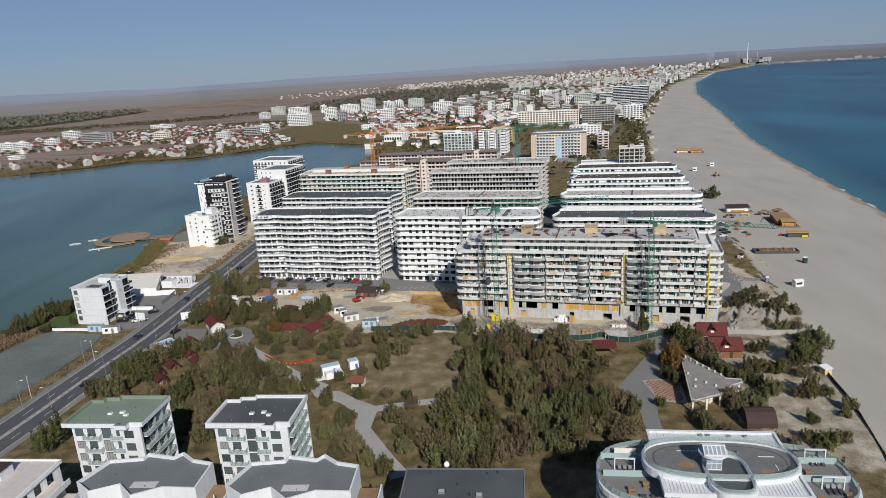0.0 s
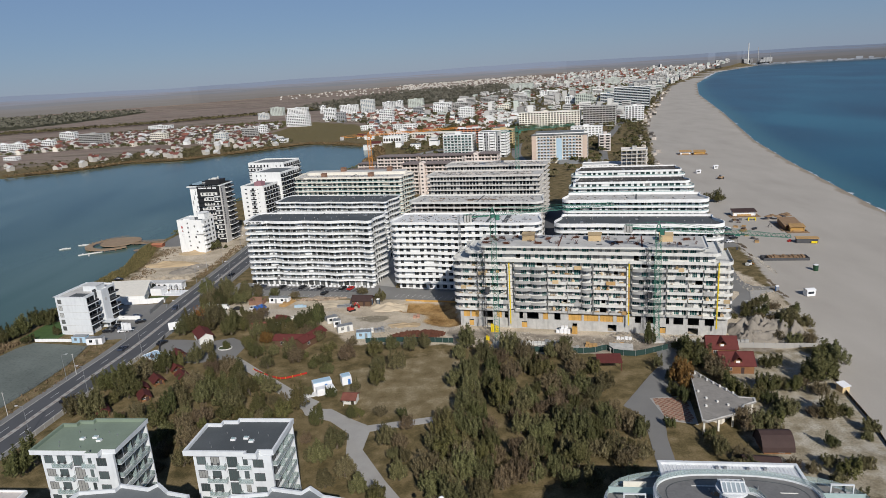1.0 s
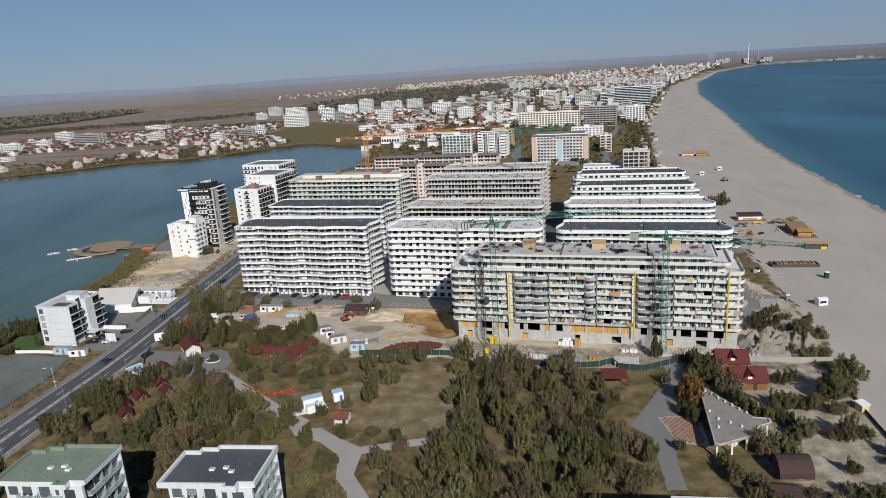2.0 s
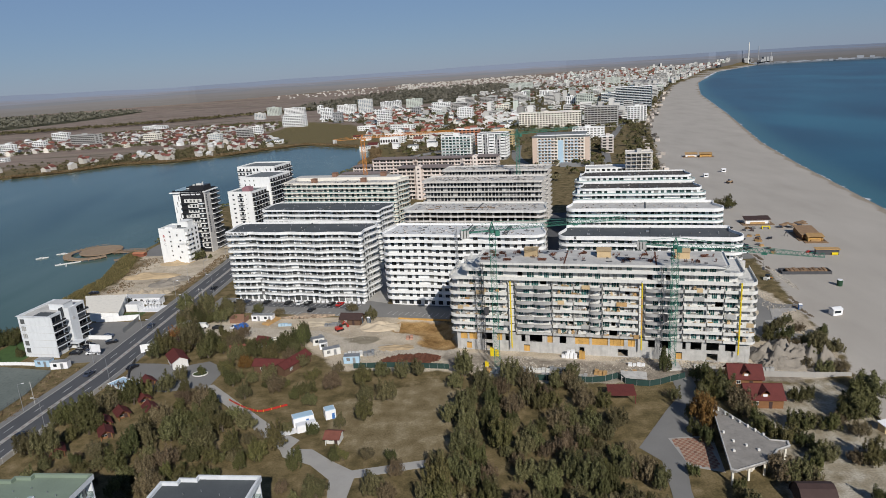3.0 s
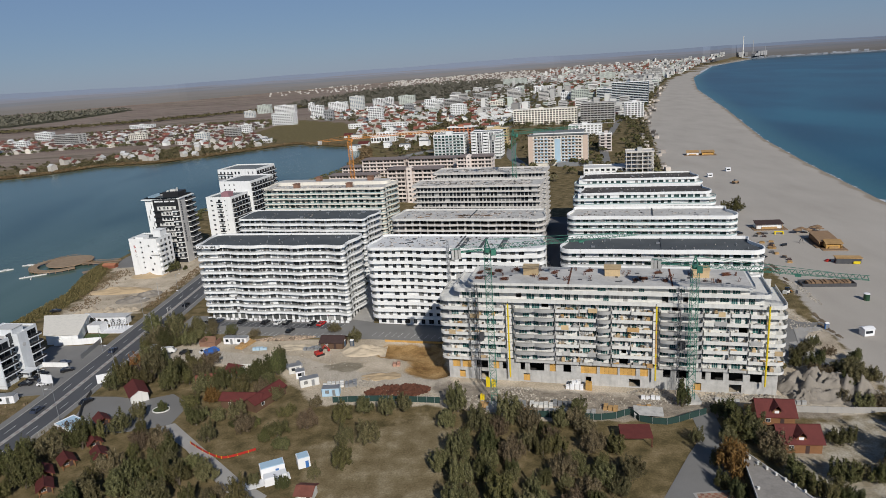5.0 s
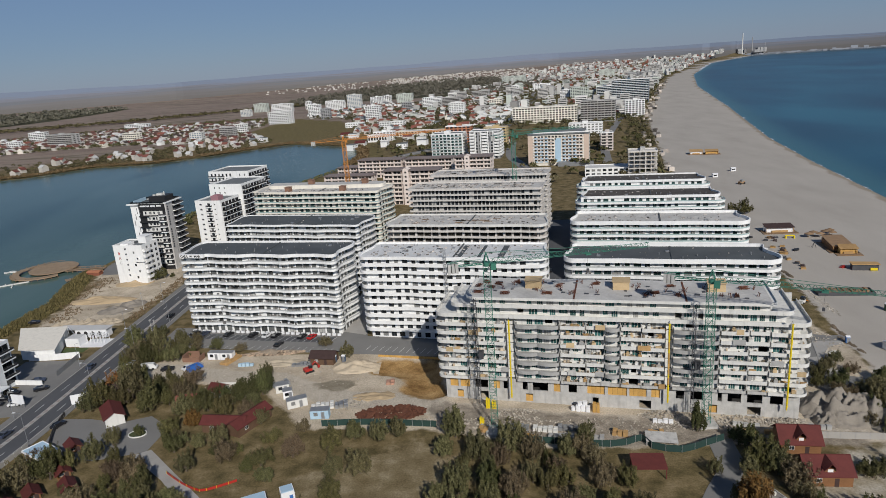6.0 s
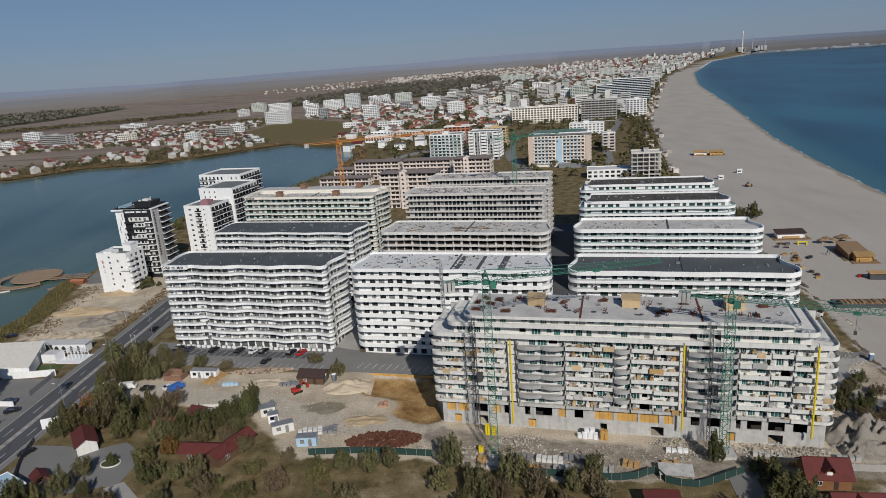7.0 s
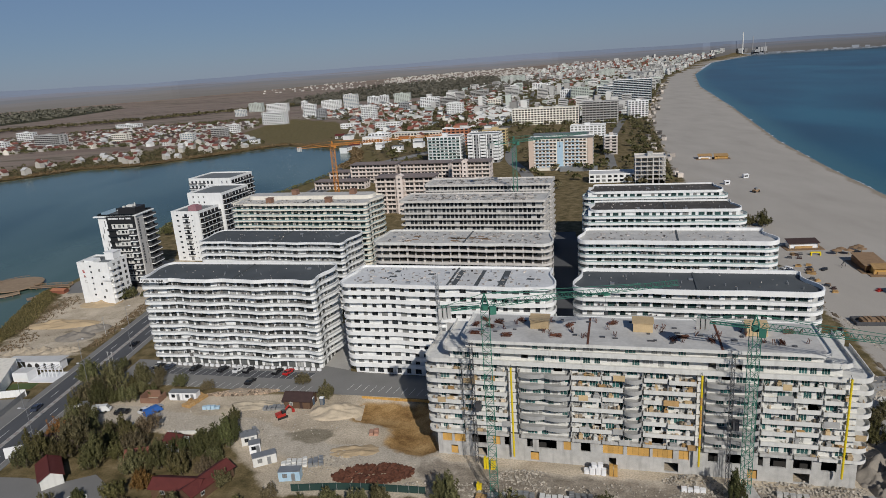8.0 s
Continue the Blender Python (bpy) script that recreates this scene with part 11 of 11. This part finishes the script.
for hs in HOUSES:
    for o in (*hs.children_recursive, hs):
        bpy.data.objects.remove(o)

# the dense far town, too many and too small to tell apart
for part_i, (mats_, share) in enumerate(((FARWHITE, 0.44), (FARGREY, 0.26), (PALEGREEN, 0.12), (TILE_RED, 0.18))):
    b = Build()
    w_b = Build()
    rf = random.Random(50 + part_i)
    n_want = int(2300 * share)
    k = 0
    while k < n_want:
        y = 1050 + 2900 * rf.random() ** 1.25
        bx_ = float(np.interp(y, BEACH_Y, BEACH_X))
        width = 260 + 0.16 * y if y > 1250 else 190
        q = rf.random()
        x = bx_ - 25 - width * q ** 1.3
        if (x < -100 and y < 1900) or (abs(x - (140 + 0.155 * (y - 1400))) < 14 and 1350 < y < 3000):
            continue
        if y < 1700 and not free(x, y, 15):
            continue
        tall = rf.random() < (0.25 if q < 0.35 else 0.07)
        W, D = rf.uniform(8, 14) * (1.8 if tall else 1), rf.uniform(8, 12)
        H = rf.uniform(13, 25) * (1.0 if y < 2000 else 0.8) if tall else rf.uniform(3.5, 8)
        if mats_ is TILE_RED:
            W, D, H = rf.uniform(8, 13), rf.uniform(8, 11), rf.uniform(4, 7.5)
        m = at(x, y, ground_z(x, y), -14 + rf.uniform(-10, 10) + rf.choice((0, 90)))
        b.box(-W / 2, W / 2, -D / 2, D / 2, -1, H, 0, m)
        for f in range(int(H / 3)):
            for sgn, (a0, a1) in ((-1, (-W / 2 + 0.8, W / 2 - 0.8)),):
                w_b.box(a0, a1, -D / 2 - 0.1, -D / 2, 3 * f + 1.2, 3 * f + 2.4, 0, m)
                w_b.box(a0 * D / W, a1 * D / W, -W / 2 - 0.1, -W / 2, 3 * f + 1.2, 3 * f + 2.4, 0, m @ at(0, 0, 0, 90))
        k += 1
    far_t = thing("far_town", Matrix(), ("closely packed white town buildings", "closely packed cream town buildings", "closely packed grey-green town buildings", "closely packed red-roofed town houses")[part_i], "town", kind="stuff", mesh=b, mats=mats_)
    tagged(part("window_rows", w_b, GLASS, far_t), kind="stuff")
# small gabled houses in crowds, too many to tell apart
def house_crowd(n, where, seed, wall_m, roof_m, label, size=(6.5, 10.5)):
    rg3 = random.Random(seed)
    bw, br = Build(), Build()
    k = 0
    tries = 0
    while k < n and tries < n * 30:
        tries += 1
        x, y = where(rg3)
        if poly_sdf(np.array([x]), np.array([y]), LAKE)[0] > -25 or poly_sdf(np.array([x]), np.array([y]), MARSH)[0] > -15 or not free(x, y, 12):
            continue
        W, D, h = rg3.uniform(*size), rg3.uniform(6.5, 9), rg3.uniform(3, 6.5)
        m = at(x, y, ground_z(x, y), -14 + rg3.uniform(-12, 12) + rg3.choice((0, 90)))
        bw.box(-W / 2, W / 2, -D / 2, D / 2, -1, h, 0, m)
        e = 0.5
        for s2 in (-1, 1):
            br.quad([m @ Vector(p) for p in ((-W / 2 - e, s2 * (D / 2 + e), h - 0.2), (W / 2 + e, s2 * (D / 2 + e), h - 0.2), (W / 2 + e, 0, h + 2.6), (-W / 2 - e, 0, h + 2.6))])
            bw.quad([m @ Vector(p) for p in ((s2 * W / 2, -D / 2, h), (s2 * W / 2, D / 2, h), (s2 * W / 2, 0, h + 2.5))])
        k += 1
    t = thing("house_crowd", Matrix(), label, "houses", kind="stuff", mesh=bw, mats=wall_m)
    tagged(part("roofs", br, roof_m, t), kind="stuff")


def in_village(r):
    u = r.random()
    return -900 + 600 * u + r.uniform(-20, 20), 985 + 130 * math.sin(u * 3) + 330 * r.random() ** 1.4


def in_shore(r):
    i = r.choice((21, 22, 23, 23, 24, 24, 25, 26))
    (x0, y0), (x1, y1) = LAKE[i], LAKE[i + 1]
    u = r.random()
    return x0 + (x1 - x0) * u + r.uniform(-10, 10), y0 + (y1 - y0) * u + 32 + 140 * r.random()


def in_lakehead(r):
    return r.uniform(-330, 90), r.uniform(1010, 1750)


house_crowd(230, in_village, 21, FARCREAM, surface("mixed_red_roofs", (0.14, 0.065, 0.05), 0.85, var=0.2, per_island=0.4), "crowd of red-roofed houses on the lake's far shore")
house_crowd(150, in_village, 22, FARCREAM, surface("mixed_brown_roofs", (0.10, 0.075, 0.065), 0.85, var=0.2, per_island=0.4), "crowd of brown-roofed houses on the lake's far shore")
house_crowd(90, in_village, 23, WHITE, SCREED, "scatter of pale-roofed houses on the lake's far shore")
house_crowd(26, in_shore, 41, FARCREAM, surface("shore_red_roofs", (0.16, 0.06, 0.045), 0.85, var=0.2, per_island=0.4), "red-roofed houses close behind the reeds", (5, 8))
house_crowd(18, in_shore, 42, FARCREAM, SCREED, "pale houses close behind the reeds", (5, 8))
house_crowd(150, in_lakehead, 24, FARCREAM, TILE_RED, "red-roofed houses behind the head of the lake")
house_crowd(80, in_lakehead, 25, WHITE, BITUMEN_M, "grey-roofed houses behind the head of the lake")
house_crowd(60, lambda r: (r.uniform(30, 112), r.uniform(1125, 1340)), 26, WHITE, OFFWHITE, "estate of white terraced houses with white roofs", (10, 15))
# far village on the ridge
b = Build()
rf = random.Random(71)
for k in range(1300):
    x, y = rf.uniform(-900, 420), rf.uniform(3050, 3900)
    if rf.random() > 0.25 + 0.75 * (x > -350):
        continue
    s = rf.uniform(5, 10)
    b.box(-s / 2, s / 2, -s / 3, s / 3, -2, rf.uniform(3, 5.5), 0, at(x, y, ground_z(x, y), rf.uniform(0, 90)))
thing("far_town", Matrix(), "scattered pale houses of a distant village", "town", kind="stuff", mesh=b, mats=FARCREAM)
# works and stacks at the head of the bay
for x, y, h, r, mt in ((1790, 4440, 136, 4.2, OFFWHITE), (1845, 4425, 108, 3.0, GREYRENDER), (1925, 4430, 70, 2.4, GREYRENDER), (3150, 4000, 95, 5, GREYRENDER), (3300, 3980, 80, 6, GREYRENDER)):
    thing("factory_chimney", at(x, y, 0), "tall pale factory chimney at the head of the bay", "chimney", group="factory chimneys", mesh=Build().tube((0, 0, 0), (0, 0, h), r, r * 0.6, 14).tube((0, 0, h), (0, 0, h + 2), r * 0.7, r * 0.7, 14), mats=mt)
# blue-grey base colour holds the haze over the far shore
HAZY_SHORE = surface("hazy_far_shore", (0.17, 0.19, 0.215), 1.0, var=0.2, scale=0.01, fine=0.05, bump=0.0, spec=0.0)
b = Build()
for k in range(60):
    a0, a1 = radians(20.6 + 20 * k / 60), radians(20.6 + 20 * (k + 1) / 60)
    r0 = 4745 + 40 * math.sin(k * 0.7)
    b.prism([(r0 * math.sin(a0), r0 * math.cos(a0)), (4872 * math.sin(a0), 4872 * math.cos(a0)), (4872 * math.sin(a1), 4872 * math.cos(a1)), (r0 * math.sin(a1), r0 * math.cos(a1))][::-1], -4, 3.5 + 1.5 * math.sin(k * 1.3))
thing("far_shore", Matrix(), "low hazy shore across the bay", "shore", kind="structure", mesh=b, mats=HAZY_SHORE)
b = Build()
for k in range(170):
    a, r0 = radians(20.8 + 19.6 * rf.random()), rf.uniform(4770, 4850)
    s = rf.uniform(10, 42)
    b.box(-s / 2, s / 2, -5, 5, 0, rf.uniform(4, 12) * (1 if rf.random() < 0.88 else 1.8), 0, at(r0 * math.sin(a), r0 * math.cos(a), 0, -math.degrees(a)))
# these walls are greyed towards blue in place of haze
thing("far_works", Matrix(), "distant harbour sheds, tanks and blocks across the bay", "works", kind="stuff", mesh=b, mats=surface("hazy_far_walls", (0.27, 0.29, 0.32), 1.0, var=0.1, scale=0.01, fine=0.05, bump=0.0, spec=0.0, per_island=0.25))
b = Build()
for k in range(260):
    t_ = rf.random()
    x, y = 1500 + 2000 * t_ + rf.uniform(-60, 60), 4330 + rf.uniform(60, 420) - 500 * max(0, t_ - 0.45)
    if x - float(np.interp(y, SEA_Y, SEA_X)) > -20:
        y += 350
    s = rf.uniform(12, 50)
    b.box(-s / 2, s / 2, -s / 3, s / 3, -3, rf.uniform(6, 24), 0, at(x, y, ground_z(x, y) * 0.3, rf.uniform(0, 90)))
thing("far_works", Matrix(), "distant refinery and harbour buildings", "works", kind="stuff", mesh=b, mats=GREYRENDER)


# tree cover of the town, the shores and the fields' edges
def far_trees(n, where, seed, mat, label, size=(3.0, 6.0), k=24):
    rg2 = random.Random(seed)
    b = Build()
    done = 0
    while done < n:
        p = where(rg2)
        if p is None:
            continue
        x, y = p
        z0 = ground_z(x, y)
        r = rg2.uniform(*size)
        for j in range(k):
            d = Vector((rg2.gauss(0, 1), rg2.gauss(0, 1), abs(rg2.gauss(0, 0.8)))).normalized()
            c = Vector((x, y, z0 + r * 0.55)) + Vector((d.x * r * 0.8, d.y * r * 0.8, d.z * r * 0.75)) * rg2.uniform(0.5, 1)
            s = r * rg2.uniform(0.2, 0.42)
            nrm = (d + Vector((rg2.uniform(-.7, .7), rg2.uniform(-.7, .7), rg2.uniform(-.2, .8)))).normalized()
            t1 = nrm.orthogonal().normalized()
            t2 = nrm.cross(t1)
            b.quad([c - t1 * s - t2 * s * 0.6, c + t1 * s * 0.7 - t2 * s * 0.7, c + t1 * s * 0.2 + t2 * s])
        done += 1
    me = leaf_data(b, mat)
    thing("far_trees", Matrix(), label, "trees", kind="stuff", mesh=me)


def w_town(r):
    y = r.uniform(560, 2600)
    bx_ = float(np.interp(y, BEACH_Y, BEACH_X))
    x = bx_ - 10 - r.random() * (330 if y < 1300 else 560)
    if (y < 700 and x < 50) or (y < 1000 and r.random() < 0.55):
        return None
    return (x, y) if poly_sdf(np.array([x]), np.array([y]), LAKE)[0] < -15 else None


def w_village(r):
    u = r.random()
    x, y = -900 + 640 * u, 980 + 120 * math.sin(u * 3) + r.uniform(0, 420)
    return (x, y) if poly_sdf(np.array([x]), np.array([y]), LAKE)[0] < -35 and poly_sdf(np.array([x]), np.array([y]), MARSH)[0] < -10 else None


def w_hedge(r):
    u = r.random()
    return (-1250 + 800 * u + r.uniform(-10, 10), 1660 + 330 * u * u + r.uniform(-25, 25))


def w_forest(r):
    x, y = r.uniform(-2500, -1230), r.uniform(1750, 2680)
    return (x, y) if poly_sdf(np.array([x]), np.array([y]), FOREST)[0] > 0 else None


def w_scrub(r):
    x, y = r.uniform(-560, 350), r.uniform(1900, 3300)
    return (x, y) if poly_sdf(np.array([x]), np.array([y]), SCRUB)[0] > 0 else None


def w_reed(r):
    i = r.randrange(16, 27)
    (x0, y0), (x1, y1) = LAKE[i], LAKE[i + 1]
    u = r.random()
    return (x0 + (x1 - x0) * u + r.uniform(-6, 6), y0 + (y1 - y0) * u + r.uniform(2, 16))


def w_eastshore(r):
    i = r.randrange(11, 16)
    (x0, y0), (x1, y1) = LAKE[i], LAKE[i + 1]
    u = r.random()
    return (x0 + (x1 - x0) * u + r.uniform(-1, 5), y0 + (y1 - y0) * u)


def w_beachside(r):
    y = r.uniform(330, 1000)
    x = float(np.interp(y, BEACH_Y, BEACH_X)) - r.uniform(2, 30)
    return (x, y) if y > 560 or (x > 128 and 330 < y < 345) else None


def reed_bed(n, seed, mat, label):
    """Blades of reed in tufts between the water's edge and the bare lot."""
    rg4 = random.Random(seed)
    b = Build()
    k = 0
    while k < n:
        y = rg4.uniform(303, 396)
        edge = np.interp(y, [303, 315, 330, 347, 366, 386, 400], [-190.5, -189, -188.5, -187.5, -193, -197, -197])
        wide = np.interp(y, [303, 325, 345, 362, 385, 396], [4, 10, 9, 11, 8, 4])
        x = edge + wide * rg4.random() ** 1.25 - 0.4
        if math.sin(x * 0.9 + 1.7 * math.sin(y * 0.31)) * math.sin(y * 0.55 + x * 0.2) > rg4.uniform(0.25, 1.0):
            continue
        k += 1
        h0 = rg4.uniform(0.9, 1.9) * (1.15 if x < edge + 0.6 * wide else 0.7)
        for j in range(5):
            px, py = x + rg4.gauss(0, 0.3), y + rg4.gauss(0, 0.3)
            a = rg4.uniform(0, math.pi)
            w = rg4.uniform(0.10, 0.2)
            dx, dy = w * math.cos(a), w * math.sin(a)
            h = h0 * rg4.uniform(0.7, 1.15)
            lx, ly = rg4.gauss(0, 0.35), rg4.gauss(0, 0.35)
            z = -0.5
            b.quad([(px - dx, py - dy, z), (px + dx, py + dy, z), (px + dx * 0.7 + lx, py + dy * 0.7 + ly, z + h), (px - dx * 0.7 + lx, py - dy * 0.7 + ly, z + h * 0.96)])
    thing("reed_bed", Matrix(), label, "reeds", kind="stuff", mesh=b, mats=mat)


REED = foliage("dry_reeds", (0.10, 0.075, 0.03), (0.17, 0.13, 0.055), (0.25, 0.195, 0.095))
far_trees(2100, w_town, 1, LEAF_GREEN, "scattered dark green trees of the town")
far_trees(1200, w_town, 2, LEAF_BROWN, "scattered brownish trees of the town")
far_trees(3200, w_village, 3, LEAF_OLIVE, "trees and scrub among the lakeside houses", (2.0, 5.0))
def off_marsh(where):
    def inner(r):
        p = where(r)
        return p if poly_sdf(np.array([p[0]]), np.array([p[1]]), MARSH)[0] < -12 and poly_sdf(np.array([p[0]]), np.array([p[1]]), LAKE)[0] < -20 else None
    return inner


far_trees(1000, off_marsh(in_lakehead), 31, LEAF_GREEN, "dark green trees among the houses behind the lake", (2.0, 4.5))
far_trees(700, off_marsh(in_lakehead), 32, LEAF_BROWN, "brownish trees among the houses behind the lake", (2.0, 4.0))
far_trees(700, off_marsh(in_shore), 35, LEAF_OLIVE, "scrub and garden trees close behind the reeds", (1.5, 3.5))
far_trees(1100, off_marsh(in_village), 33, LEAF_GREEN, "dark green garden trees of the lakeside village", (1.8, 4.0))
b = Build()
rk = random.Random(88)
for k in range(90):
    y = rk.uniform(560, 1900)
    x = float(np.interp(y, BEACH_Y, BEACH_X)) + rk.uniform(-12, 5)
    s = rk.uniform(2.5, 7)
    b.box(-s / 2, s / 2, -2, 2, -0.3, rk.uniform(2.2, 3.6), 0, at(x, y, 0, rk.uniform(-30, 90)))
thing("beach_kiosks", Matrix(), "row of small pale and brown kiosks behind the beach", "kiosks", kind="stuff", mesh=b, mats=surface("kiosk_walls", (0.36, 0.32, 0.28), 0.8, var=0.15, per_island=0.9))
far_trees(500, w_hedge, 4, LEAF_OLIVE, "long belt of trees at the edge of the fields", (4, 8))
# distance haze put into the leaf colour: greyer and lighter than near leaves
LEAF_FAR = foliage("haze_greyed_scrub", (0.12, 0.115, 0.085), (0.15, 0.142, 0.105), (0.185, 0.175, 0.135))
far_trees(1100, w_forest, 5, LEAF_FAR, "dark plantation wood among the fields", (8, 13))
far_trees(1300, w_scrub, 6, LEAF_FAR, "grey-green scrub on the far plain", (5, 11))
weeds = Build()
rg5 = random.Random(61)
for k in range(4200):
    if k % 3 == 0:
        y = rg5.uniform(196, 243)
        x = float(np.interp(y, [196, 221, 243], [-190, -181, -177])) - 14 * rg5.random() ** 1.3
        h = rg5.uniform(0.5, 1.5)
    elif k % 3 == 1:
        if k % 4:
            continue
        y = rg5.uniform(182, 238)
        x = float(np.interp(y, [180, 205, 221, 238], [-149, -145.4, -144.4, -146.4])) + rg5.random() * float(np.interp(y, [180, 221, 238], [6.0, 6.5, 9.0]))
        h = rg5.uniform(0.05, 0.16) if rg5.random() < 0.9 else rg5.uniform(0.4, 0.7)
    else:
        if rg5.random() < 0.45:
            continue
        y = rg5.uniform(322, 384)
        x = rg5.choice((rg5.uniform(-139.5, -135.2), rg5.gauss(-171, 2.5) if y < 340 else rg5.gauss(-178, 3.5)))
        h = rg5.uniform(0.15, 0.5)
    for j in range(4):
        wx, wy, a = x + rg5.gauss(0, 0.35), y + rg5.gauss(0, 0.35), rg5.uniform(0, math.pi)
        dx, dy, hh = 0.16 * math.cos(a), 0.16 * math.sin(a), h * rg5.uniform(0.7, 1.2)
        weeds.quad([(wx - dx, wy - dy, -0.1), (wx + dx, wy + dy, -0.1), (wx + dx * 1.2, wy + dy * 1.2 + 0.2, hh), (wx - dx * 1.2, wy - dy * 1.2 + 0.2, hh * 0.9)])
thing("dry_weeds", Matrix(), "tufts of dry brown weeds on the verges and the bare lot", "weeds", kind="stuff", mesh=weeds, mats=foliage("dry_weeds", (0.085, 0.065, 0.032), (0.14, 0.107, 0.057), (0.20, 0.155, 0.088)))
reed_bed(4200, 51, foliage("olive_reeds", (0.065, 0.056, 0.024), (0.125, 0.096, 0.042), (0.22, 0.165, 0.078)), "olive and yellow reeds along the near lake shore")
far_trees(1500, w_reed, 7, REED, "belt of dry yellow reeds along the lake shore", (1.6, 3.0), 16)
far_trees(600, w_eastshore, 9, LEAF_OLIVE, "belt of scrub and reeds below the building plots", (0.7, 1.6), 18)
far_trees(160, w_beachside, 8, LEAF_OLIVE, "scrubby trees along the back of the beach", (2.0, 4.2))

# streets of the town
BOULEVARD = smooth_line([(-86, 740), (-40, 800), (20, 880), (60, 1000), (95, 1150), (142, 1399), (213, 1930), (300, 2450), (387, 2940)], 30)
bv = thing("road", Matrix(), "grey town boulevard running away between the buildings", "road", kind="structure", mesh=strip(Build(), BOULEVARD, -8, 8, -0.4, 0.15), mats=ASPHALT_W)
part("median", strip(Build(), BOULEVARD, -0.8, 0.8, 0.0, 0.3), PAVING, bv)
thing("road", Matrix(), "curving grey access road", "road", kind="structure", mesh=strip(Build(), smooth_line([(35, 460), (52, 540), (56, 640), (50, 720), (60, 830)], 20), -5, 5, -0.3, 0.12), mats=ASPHALT_W)
thing("road", Matrix(), "grey seafront road behind the beach", "road", kind="structure", mesh=strip(Build(), smooth_line([(120, 600), (150, 760), (190, 900), (240, 1060), (330, 1330), (480, 1750), (640, 2220)], 30), -4, 4, -0.3, 0.12), mats=ASPHALT_W)
# arches of the long white hall by the lake's head
ar = thing("arcade", at(-118, 925, 0, -14), "white two-storey arcade with dark arches", "arcade")
part("wall", Build().box(0, 27, 0, 14, -0.5, 9), WHITE, ar)
for k in range(7):
    # each arch is a flat dark panel, coloured as its shade
    part("arch", Build().prism([(0, 0), (2.6, 0), (2.6, 2.8), (2.2, 3.6), (1.3, 4.0), (0.4, 3.6), (0, 2.8)], -0.05, 0.1), VOID, ar, at(0.9 + k * 3.7, 0, 2.4) @ pose(0, 0, 0, 90, 0, 0))
